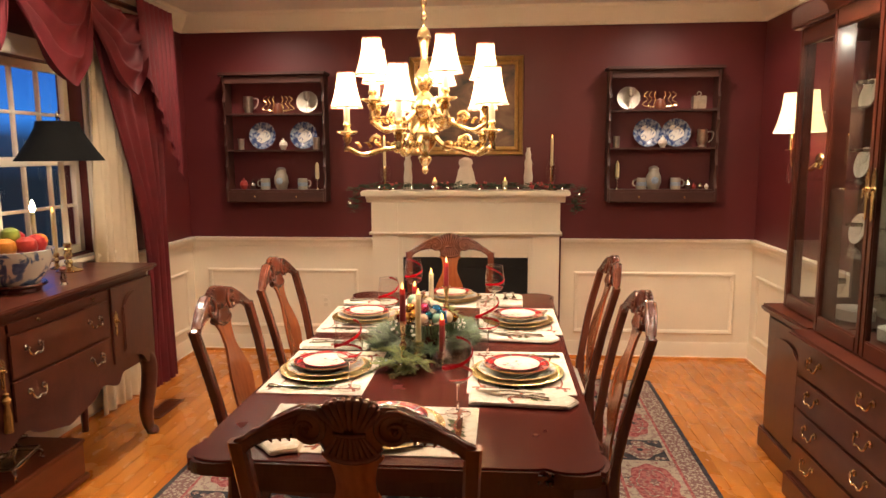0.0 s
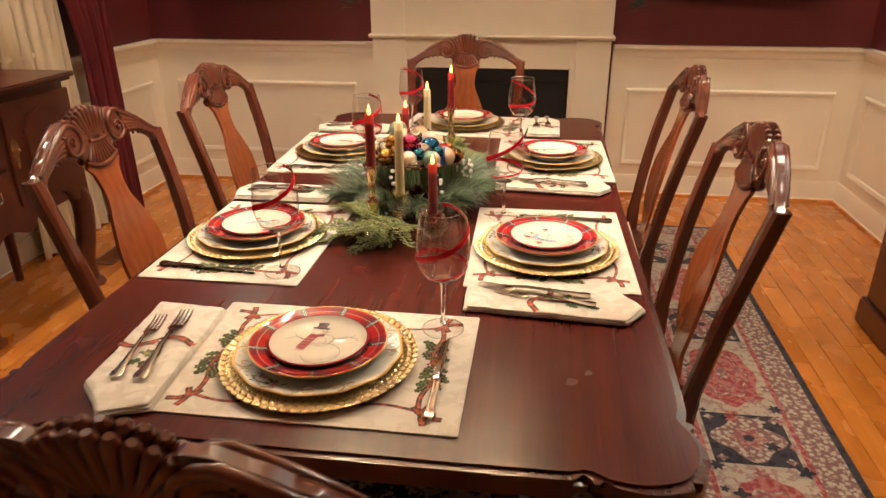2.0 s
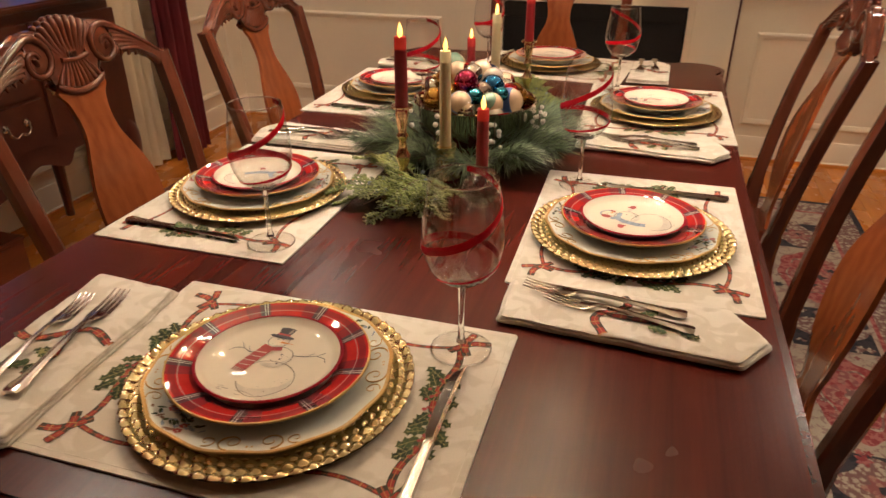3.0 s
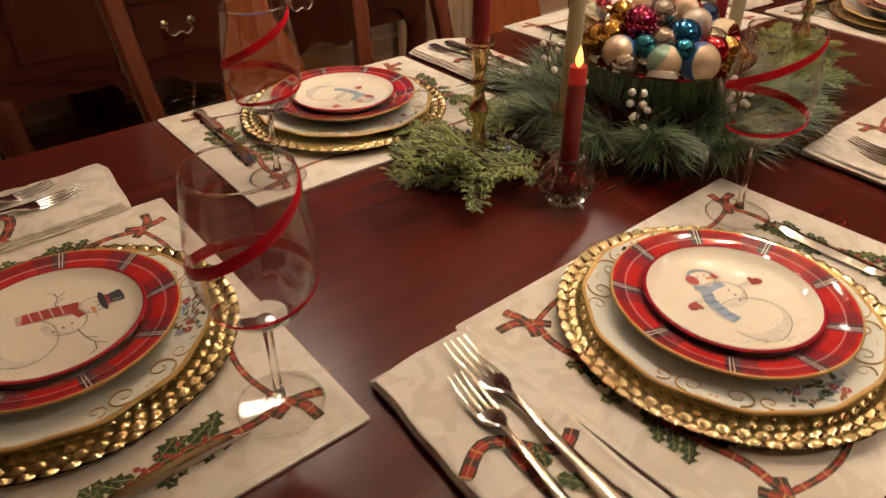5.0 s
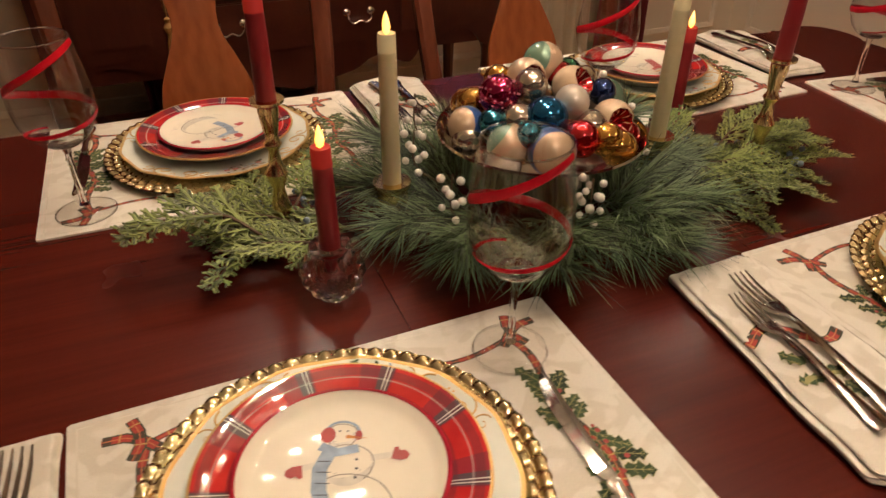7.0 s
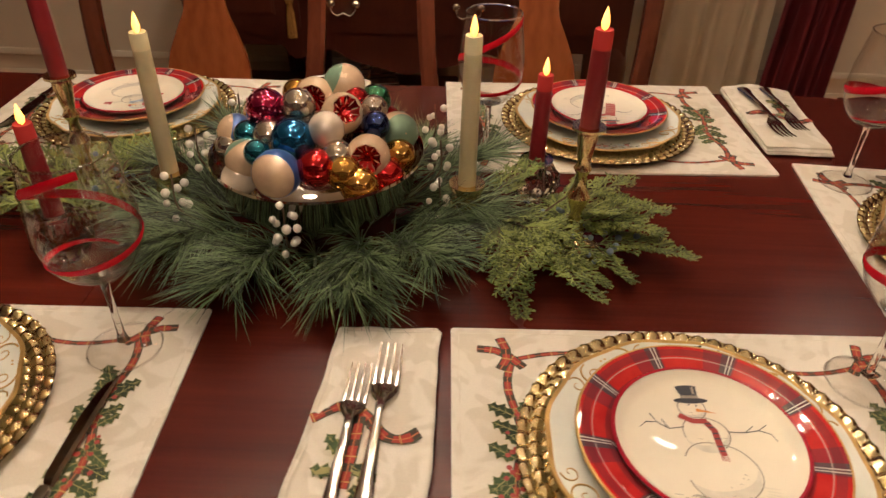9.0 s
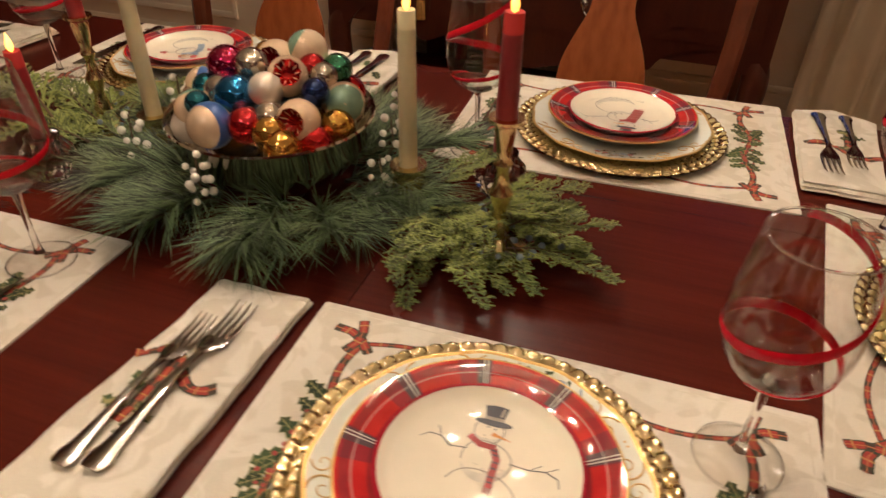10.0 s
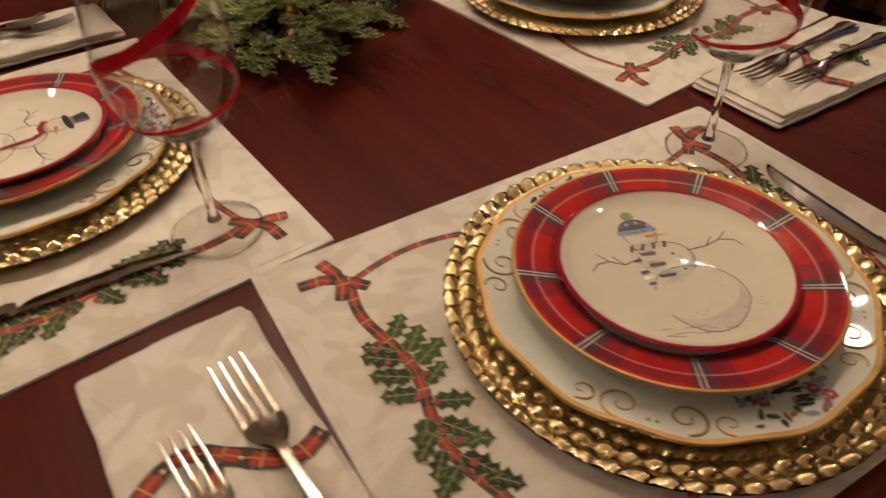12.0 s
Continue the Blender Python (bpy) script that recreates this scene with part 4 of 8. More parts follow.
# local x runs towards the near end of the room, -y is the front; the middle part stands forward
CC, CE = 0.40, 0.94
base = box(-CC, CC, 0.012, 0.50, 0.11, 0.735, 0.003)
part("base_carcass", base, M_CASE, cb)
for sx in (-1, 1):
    part("wing_carcass", box(min(sx * (CC + 0.001), sx * CE), max(sx * (CC + 0.001), sx * CE), 0.08, 0.50, 0.11, 0.735, 0.003), M_CASE, cb)
    part("wing_plinth", box(min(sx * (CC + 0.02), sx * (CE + 0.018)), max(sx * (CC + 0.02), sx * (CE + 0.018)), 0.06, 0.50, 0, 0.115, 0.008), M_CASE, cb)
    part("wing_counter", box(min(sx * (CC + 0.03), sx * (CE + 0.035)), max(sx * (CC + 0.03), sx * (CE + 0.035)), 0.045, 0.50, 0.736, 0.775, 0.012), M_CASE, cb)
    d = part("wing_door", box(sx * 0.675 - 0.235, sx * 0.675 + 0.235, 0.068, 0.079, 0.13, 0.72, 0.003), M_CASE, cb)
    part("door_panel", slab(arch_panel(0.33, 0.46, 0.06), 0, 0.012, 0.008), M_CASE, d, m=pose(sx * 0.675, 0.069, 0.42, 90, 0, 0))
    part("key_plate", tube([(sx * 0.455, 0.06, 0.40), (sx * 0.455, 0.06, 0.47)], 0.005, 8), M_ABRASS, d)
part("plinth", box(-CC - 0.018, CC + 0.018, -0.018, 0.50, 0, 0.115, 0.008), M_CASE, cb)
part("counter", box(-CC - 0.028, CC + 0.028, -0.035, 0.50, 0.736, 0.775, 0.012), M_CASE, cb)
for k in range(4):
    z0 = 0.135 + k * 0.15
    d = part("drawer", box(-0.385, 0.385, 0.0, 0.011, z0, z0 + 0.142, 0.004), M_CASE, cb)
    for hx in (-0.21, 0.21):
        bail_handle(d, pose(hx, 0.0, z0 + 0.095, 90, 0, 0), M_ABRASS, 0.09)
ZU0, ZU1, CU = 0.777, 2.14, 0.895
part("back_board", box(-CU + 0.02, CU - 0.02, 0.48, 0.50, ZU0, ZU1), M_LINEN, cb, "pale lined cabinet back")
UF = {0: 0.06, 1: 0.125}
for x, f in ((-CU + 0.015, 1), (CU - 0.015, 1), (-CC + 0.002, 0), (CC - 0.002, 0)):
    if f:
        pb = box(x - 0.012, x + 0.012, UF[1] + 0.03, UF[1] + 0.07, ZU0, ZU1, 0.002)
        box(x - 0.012, x + 0.012, 0.44, 0.479, ZU0, ZU1, 0.002, pb)
        box(x - 0.012, x + 0.012, UF[1] + 0.071, 0.4395, ZU0, ZU0 + 0.05, 0.002, pb)
        box(x - 0.012, x + 0.012, UF[1] + 0.071, 0.4395, ZU1 - 0.06, ZU1, 0.002, pb)
        part("end_frame", pb, M_CASE, cb)
        part("end_pane", box(x - 0.002, x + 0.002, UF[1] + 0.069, 0.441, ZU0 + 0.048, ZU1 - 0.058), M_PANE, cb, "clear end glass")
    else:
        part("divider_post", box(x - 0.012, x + 0.012, UF[0] + 0.028, UF[1] + 0.024, ZU0, ZU1, 0.002), M_CASE, cb)
for x0, x1, f in ((-CU, -CC, 1), (-CC, 0, 0), (0, CC, 0), (CC, CU, 1)):
    y = UF[f]
    fr = bmesh.new()
    s = 0.034
    for a in ((x0 + 0.002, x0 + s, ZU0 + 0.002, ZU1), (x1 - s, x1 - 0.002, ZU0 + 0.002, ZU1), (x0 + s, x1 - s, ZU0 + 0.002, ZU0 + 0.07), (x0 + s, x1 - s, ZU1 - 0.08, ZU1)):
        box(a[0], a[1], y, y + 0.026, a[2], a[3], 0.005, fr)
    d = part("glass_door", fr, M_CASE, cb)
    part("pane", box(x0 + s - 0.003, x1 - s + 0.003, y + 0.011, y + 0.014, ZU0 + 0.068, ZU1 - 0.078), M_PANE, d, "clear cabinet glass")
    if not f:
        hx = -0.022 if x0 < 0 else 0.022
        bail_handle(d, pose(hx, y, 1.42, 90, 0, 0), M_ABRASS, 0.012)
        part("door_plate", slab([(0.010 * math.sin(q) * (1.3 - 0.5 * math.cos(3 * q)), 0.10 * math.cos(q)) for q in [math.tau * k / 40 for k in range(40)]], 0, 0.004, 0.001), M_ABRASS, d, "long pierced brass plate", m=pose(hx, y - 0.001, 1.40, 90, 0, 0))
CORN = [(0, 0), (0.02, 0), (0.03, 0.03), (0.06, 0.05), (0.075, 0.085), (0.085, 0.09), (0.085, 0.11), (0, 0.11)]
part("cornice", merge(run(CORN, (-CC - 0.03, 0.07, ZU1), (CC + 0.03, 0.07, ZU1), (0, -1, 0)), box(-CU - 0.03, CU + 0.03, 0.09, 0.50, ZU1 + 0.001, ZU1 + 0.10, 0.01)), M_CASE, cb)
for z in (1.10, 1.42, 1.74):
    part("glass_shelf", box(-CU + 0.04, CU - 0.04, 0.19, 0.475, z, z + 0.006), M_PANE, cb, "clear glass shelf")

# ---- chandelier ----
ch = thing("chandelier", pose(CHX, CHY, 0), "ornate brass ten-light chandelier with lit fabric shades", "chandelier")
part("column", lathe([(0, 1.47), (0.008, 1.475), (0.016, 1.49), (0.010, 1.505), (0.022, 1.52), (0.03, 1.54), (0.014, 1.555), (0.03, 1.575), (0.058, 1.61), (0.062, 1.645), (0.04, 1.675), (0.022, 1.69), (0.030, 1.70), (0.05, 1.72), (0.058, 1.75), (0.052, 1.78), (0.03, 1.80), (0.018, 1.815),
                            (0.03, 1.83), (0.045, 1.86), (0.04, 1.885), (0.02, 1.91), (0.014, 1.95), (0.02, 2.0), (0.03, 2.03), (0.022, 2.06), (0.01, 2.075), (0, 2.08)], 32, lobes=12, lobe=0.03), M_BRASS, ch, "gadrooned brass column")
link = bmesh.new()
for k in range(17):
    z = 2.09 + k * 0.027
    pts = [(0.010 * math.cos(a) if k % 2 else 0, 0 if k % 2 else 0.010 * math.cos(a), z + 0.019 * math.sin(a)) for a in [math.tau * i / 14 for i in range(15)]]
    tube(pts, 0.0032, 6, link)
part("chain", link, M_BRASS, ch)
part("ceiling_rose", lathe([(0, 2.54), (0.012, 2.54), (0.03, 2.555), (0.06, 2.58), (0.065, 2.599), (0, 2.599)], 28), M_BRASS, ch)


def arm_bm(r, z0, zc, hub=0.05):
    bm = tube(spline([(hub, 0, z0), (hub + 0.05, 0, z0 - 0.04), (r * 0.55, 0, z0 - 0.055), (r * 0.80, 0, z0 - 0.075), (r * 0.98, 0, z0 - 0.05), (r * 1.02, 0, zc - 0.07), (r, 0, zc - 0.03)], 7), 0.0105, 10)
    for t, (px, pz, q) in enumerate(((r * 0.36, z0 - 0.05, 0.03), (r * 0.62, z0 - 0.02, 0.026))):
        tube([(px + q * (1 - k / 18) * math.cos(k * 0.55), 0, pz + q * (1 - k / 18) * math.sin(k * 0.55)) for k in range(16)], [0.008 * (1 - k / 22) for k in range(16)], 8, bm)
    for k in range(5):
        x = hub + 0.05 + k * r * 0.13
        tube([(x, 0, z0 - 0.045), (x + 0.012, 0.010, z0 - 0.026), (x + 0.026, 0.016, z0 - 0.024)], [0.007, 0.006, 0.001], 6, bm)
        tube([(x, 0, z0 - 0.045), (x + 0.012, -0.010, z0 - 0.026), (x + 0.026, -0.016, z0 - 0.024)], [0.007, 0.006, 0.001], 6, bm)
    lathe([(0, zc - 0.045), (0.012, zc - 0.04), (0.02, zc - 0.02), (0.012, zc - 0.01), (0.034, zc - 0.003), (0.046, zc + 0.004), (0.044, zc + 0.008), (0.016, zc + 0.010), (0.012, zc + 0.022), (0.018, zc + 0.035), (0.012, zc + 0.045), (0, zc + 0.045)], 20, (r, 0, 0), bm)
    return bm


def shade_bm(r0, r1, h):
    bm = bmesh.new()
    prof = [(r1 + (r0 - r1) * (1 - t) ** 1.7, h * t) for t in [k / 8 for k in range(9)]]
    lathe(prof, 40, bm=bm, lobes=10, lobe=0.012)
    return bm


SH = mesh_of(shade_bm(0.066, 0.036, 0.140), "shade", M_SHADE)
TR = [mesh_of(lathe([(r0, z0), (r0 + 0.002, z0), (r0 + 0.002, z0 + 0.006), (r0, z0 + 0.006), (r0, z0)], 40), "trim", M_TRIMRED) for r0, z0 in ((0.0655, -0.003), (0.0355, 0.137))]
sm = bmesh.new()
for k in range(8):
    a = math.tau * (k + 0.25) / 8
    prof = [(0.0372 + (0.0672 - 0.0372) * (1 - t) ** 1.7, 0.140 * t) for t in [j / 8 for j in range(9)]]
    tube([(r * math.cos(a), r * math.sin(a), z) for r, z in prof], 0.0016, 5, sm)
SEAM = mesh_of(sm, "shade_seams", M_SEAM)
SLV = mesh_of(lathe([(0, 0), (0.013, 0), (0.013, 0.075), (0.009, 0.078), (0.009, 0.10), (0, 0.10)], 16), "sleeve", M_IVORY)
BLB = mesh_of(lathe([(0, 0), (0.008, 0.004), (0.014, 0.022), (0.010, 0.042), (0.003, 0.062), (0, 0.066)], 14), "bulb", M_TWINKLE)
ARMS = {0: mesh_of(arm_bm(0.325, 1.63, 1.645), "arm", M_BRASS), 1: mesh_of(arm_bm(0.255, 1.73, 1.765), "arm", M_BRASS)}
for tier, r, zs, a0 in ((0, 0.325, 1.75, -173), (1, 0.255, 1.865, -209)):
    for k in range(5):
        a = a0 + 72 * k
        arm = part("arm", ARMS[tier], None, ch, "scrolled brass arm", m=pose(0, 0, 0, 0, 0, a))
        zc = zs - 0.06
        part("candle_sleeve", SLV, None, arm, "ivory candle sleeve", m=pose(r, 0, zc))
        part("bulb", BLB, None, arm, "glowing bulb", m=pose(r, 0, zc + 0.10))
        part("lampshade", SH, None, arm, "glowing cream pleated shade", m=pose(r, 0, zs))
        part("shade_seams", SEAM, None, arm, "red-brown shade seams", m=pose(r, 0, zs))
        for TRM in TR:
            part("shade_trim", TRM, None, arm, "red-brown shade braid", m=pose(r, 0, zs))
        p = (CHX + r * math.cos(radians(a)), CHY + r * math.sin(radians(a)), zs + 0.075)
        point_lamp("chandelier_lamp", p, BULB_W, 0.02)

# ---- table settings ----
Z0 = TZ
# seats: plate centre, turn, small-plate design
SEATS = [("a", 0.036, -0.919, 0), ("b", 0.420, -0.386, 90), ("c", 0.438, 0.402, 90), ("d", 0.082, 0.895, 175), ("a", -0.292, 0.421, -90), ("b", -0.285, -0.393, -90)]
MATS = [(0.047, -0.914, 0, 0.498, 0.360), (0.428, -0.350, 91, 0.492, 0.368), (0.441, 0.428, 91, 0.508, 0.374), (0.094, 0.883, 174.6, 0.503, 0.365), (-0.305, 0.420, -88, 0.528, 0.368), (-0.281, -0.395, -90, 0.502, 0.362)]


def strip(path, width, z, bm, u0=0.0, notch=0.0):
    """A flat ribbon along a path in x, y, with lengths in its UV."""
    uv = bm.loops.layers.uv.active or bm.loops.layers.uv.new("UVMap")
    pts = [Vector((p[0], p[1], 0)) for p in path]
    n = len(pts)
    rows, u = [], u0
    for i, p in enumerate(pts):
        d = (pts[min(i + 1, n - 1)] - pts[max(i - 1, 0)]).normalized()
        s = Vector((-d.y, d.x, 0)) * width / 2
        if i:
            u += (p - pts[i - 1]).length
        e = d * (notch * (1 if i == n - 1 else -1 if i == 0 else 0))
        rows.append((bm.verts.new((p.x - s.x + e.x, p.y - s.y + e.y, z)), bm.verts.new((p.x, p.y, z)), bm.verts.new((p.x + s.x + e.x, p.y + s.y + e.y, z)), u))
    for a, b in zip(rows, rows[1:]):
        for k, (v0, v1) in enumerate(((0.0, 0.5), (0.5, 1.0))):
            f = bm.faces.new((a[k], b[k], b[k + 1], a[k + 1]))
            for lp, q in zip(f.loops, ((a[3], v0), (b[3], v0), (b[3], v1), (a[3], v1))):
                lp[uv].uv = q
    return bm


def leaf_outline(L, w, spikes=3):
    """Holly leaf along x: hollow bays between pointed lobes."""
    side = [(0, 0), (L * 0.08, w * 0.10)]
    for k in range(spikes):
        t = (k + 0.62) / spikes * 0.9
        full = w * (0.36 + 0.64 * math.sin(math.pi * min(1.0, t * 0.95 + 0.05))) * 0.62
        side += [(L * (t - 0.30 / spikes), full * 0.62), (L * (t - 0.10 / spikes), full * 0.72), (L * (t + 0.06 / spikes), full * 1.12)]
    side += [(L * 0.93, w * 0.10), (L, 0)]
    return side + [(x, -y) for x, y in side[::-1][1:-1]]


def holly(bm, vein, x, y, a, L, z):
    """Printed leaf with a pale edge, midrib and side veins."""
    c, s = math.cos(a), math.sin(a)

    def at(px, py):
        return (x + px * c - py * s, y + px * s + py * c)
    o = leaf_outline(L, L * 0.46)
    vein.faces.new([vein.verts.new((*at(L * 0.5 + (px - L * 0.5) * 1.045, py * 1.12), z)) for px, py in o])
    bm.faces.new([bm.verts.new((*at(px, py), z + 0.00008)) for px, py in o])
    strip([at(0, 0), at(L * 0.9, 0)], 0.0009, z + 0.00016, vein)
    for t in (0.3, 0.52, 0.72):
        for q in (-1, 1):
            strip([at(L * t, 0), at(L * (t + 0.13), q * L * 0.15 * (1.2 - t))], 0.0005, z + 0.00016, vein)


def disc(bm, x, y, r, z, n=14):
    bm.faces.new([bm.verts.new((x + r * math.cos(math.tau * k / n), y + r * math.sin(math.tau * k / n), z)) for k in range(n)])


def mat_prints(w, h, seed):
    """Tartan bows at the corners, a ribbon looping between them and holly down both ends."""
    rg = random.Random(seed)
    rib, lf, vein, ber = bmesh.new(), bmesh.new(), bmesh.new(), bmesh.new()
    z = 0.0036
    vein.loops.layers.uv.new("UVMap")

    def side_x(t):
        return w / 2 - 0.066 + 0.004 * math.sin(math.pi * t) + 0.006 * math.sin(t * math.tau * 2)
    for sx in (-1, 1):
        for sy in (-1, 1):
            cx, cy = sx * (w / 2 - 0.066), sy * (h / 2 - 0.050)
            # two notched tails crossing at the knot, with a twist near the end
            for k, tail in enumerate((((-0.012, -0.012), (0.004, 0.006), (0.018, 0.014), (0.038, 0.016)), ((0.014, -0.016), (0.006, 0.0), (0.006, 0.016), (0.012, 0.034)))):
                strip([(cx + sx * px, cy + sy * py) for px, py in tail], 0.0115, z + 0.0003 * k, rib, notch=-0.001)
        n = 30
        arc = [(sx * side_x(k / n), (h / 2 - 0.050) * (1 - 2 * k / n)) for k in range(n + 1)]
        strip(arc, 0.0095, z - 0.0002, rib)
        for k in range(17):
            t = 0.27 + 0.46 * (k + rg.uniform(-0.3, 0.3)) / 16
            way = 1 if k % 2 else -1
            x = sx * (side_x(t) + way * 0.003)
            y = (h / 2 - 0.050) * (1 - 2 * t)
            out = 0 if (way * sx) > 0 else math.pi
            lean = (0.75 if t < 0.5 else -0.75) * (1 if out == 0 else -1) + rg.uniform(-0.35, 0.35)
            holly(lf, vein, x, y, out + lean, rg.uniform(0.023, 0.033), z + 0.0004 + 0.00018 * (k % 4))
            if k % 2:
                for j in range(2):
                    disc(ber, x + rg.uniform(-0.012, 0.012), y + rg.uniform(-0.008, 0.008), rg.uniform(0.0018, 0.003), z + 0.0013, 10)
    for sy in (-1, 1):
        arc = [((w / 2 - 0.066) * (2 * t - 1), sy * (h / 2 - 0.050 + 0.012 * math.sin(t * math.tau * 1.5) * (1 if t < 0.5 else -1))) for t in [k / 36 for k in range(37)]]
        strip(arc, 0.0065, z - 0.0003, rib)
    return rib, lf, vein, ber


def round_rect(w, h, r, n=5):
    o = []
    for cx, cy, a0 in ((w / 2 - r, h / 2 - r, 0), (-w / 2 + r, h / 2 - r, 90), (-w / 2 + r, -h / 2 + r, 180), (w / 2 - r, -h / 2 + r, 270)):
        o += [(cx + r * math.cos(radians(a0 + 90 * k / n)), cy + r * math.sin(radians(a0 + 90 * k / n))) for k in range(n + 1)]
    return o


for k, (x, y, rz, w, h) in enumerate(MATS):
    mt = thing("placemat", pose(x, y, Z0, 0, 0, rz), "cream damask placemat printed with tartan bows and holly", "placemat", "placemats on the table")
    part("cloth", slab(round_rect(w, h, 0.0025), 0.0004, 0.0032, 0.001), M_CLOTH, mt)
    part("hem", rect_frame(w - 0.016, h - 0.016, 0.0012, 0.0003), M_CLOTH, mt, m=pose(0, 0, 0.0032, -90, 0, 0))
    rib, lf, vein, ber = mat_prints(w, h, k)
    for nm, b, mat in (("printed_ribbon", rib, M_TARTAN), ("printed_holly", lf, M_HOLLY), ("printed_vein", vein, M_VEIN), ("printed_berry", ber, M_REDPR)):
        tagged(part(nm, b, mat, mt), kind="stuff")


def charger_mesh():
    """Gold plate, its rim and well beaten into rows of scales."""
    na, rows = 62, 6
    seg, nr = na * 8, rows * 9

    def f(u, v):
        a = u * math.tau
        r = 0.092 + 0.075 * v
        base = 0.004 + 0.008 * max(0, (r - 0.112) / 0.054) ** 1.2
        row = v * rows
        k = int(min(row, rows - 1e-6))
        fr = row - k
        fa = (u * na + 0.5 * (k % 2)) % 1.0 - 0.5
        d = math.hypot(fa * 2.05, (fr - 0.52) * 1.95)
        scale = 0.0042 * max(0.0, 1 - d ** 2.2) * (0.6 + 0.4 * v) + 0.0012 * fr
        rr = r + (0.0009 * math.cos(fa * math.tau) if v > 0.88 else 0)
        return (rr * math.cos(a), rr * math.sin(a), base + scale)
    bm = grid(seg, nr, f, closed_u=True)
    lathe([(0, 0.004), (0.0922, 0.0040)], seg, bm=bm)
    lathe([(0.0, 0.0), (0.10, 0.0), (0.12, 0.003), (0.167, 0.0115)], seg, bm=bm)
    bmesh.ops.remove_doubles(bm, verts=bm.verts, dist=0.0002)
    return mesh_of(bm, "charger_plate", M_GOLD, 60)


def turned_plate(prof, seg, lobes=0, lobe=0.0):
    return lathe(prof, seg, lobes=lobes, lobe=lobe)


ME_CHARGER = charger_mesh()
DPROF = [(0, 0.0045), (0.08, 0.0045), (0.084, 0.003), (0.09, 0.004), (0.10, 0.011), (0.140, 0.0205), (0.1415, 0.0222), (0.140, 0.0235), (0.102, 0.0150), (0.09, 0.0115), (0.0, 0.011)]
ME_DINNER = mesh_of(turned_plate(DPROF, 120, 12, 0.010), "body", M_PALE)
ME_DRIM = mesh_of(turned_plate([(0.1378, 0.0234), (0.1415, 0.0240), (0.1425, 0.0226), (0.141, 0.0208), (0.1378, 0.0234)], 120, 12, 0.010), "gilt_rim", M_GILT)
PPROF = [(0, 0.008), (0.064, 0.008), (0.068, 0.006), (0.074, 0.008), (0.084, 0.021), (0.1145, 0.0305), (0.1165, 0.0325)]
ME_PBODY = mesh_of(turned_plate(PPROF + [(0.1155, 0.0333), (0.115, 0.0333), (0.086, 0.0258), (0.076, 0.0184), (0, 0.0175)], 96), "body", M_PORC)
ME_PLAID = mesh_of(turned_plate([(0.0755, 0.0190), (0.086, 0.0268), (0.1148, 0.0342), (0.1148, 0.0336), (0.086, 0.0260), (0.0755, 0.0187)], 96), "plaid_rim", M_PLAID)
ME_PGILT = mesh_of(turned_plate([(0.1146, 0.0342), (0.1164, 0.0342), (0.1172, 0.0325), (0.1158, 0.0311), (0.1150, 0.0321), (0.1146, 0.0342)], 96), "gilt_rim", M_GILT)
SPROF = [(0, 0.006), (0.046, 0.006), (0.05, 0.004), (0.060, 0.006), (0.070, 0.0085), (0.0770, 0.0130), (0.0835, 0.0188), (0.0845, 0.0200), (0.0830, 0.0212), (0.0755, 0.0152), (0.0690, 0.0112), (0, 0.0105)]
ME_SMALL = mesh_of(turned_plate(SPROF, 96), "body", M_IVORY)
ME_SLINE = mesh_of(turned_plate([(0.0815, 0.0206), (0.0837, 0.0216), (0.0853, 0.0200), (0.0838, 0.0182), (0.0815, 0.0206)], 96), "red_rim", M_REDLINE)


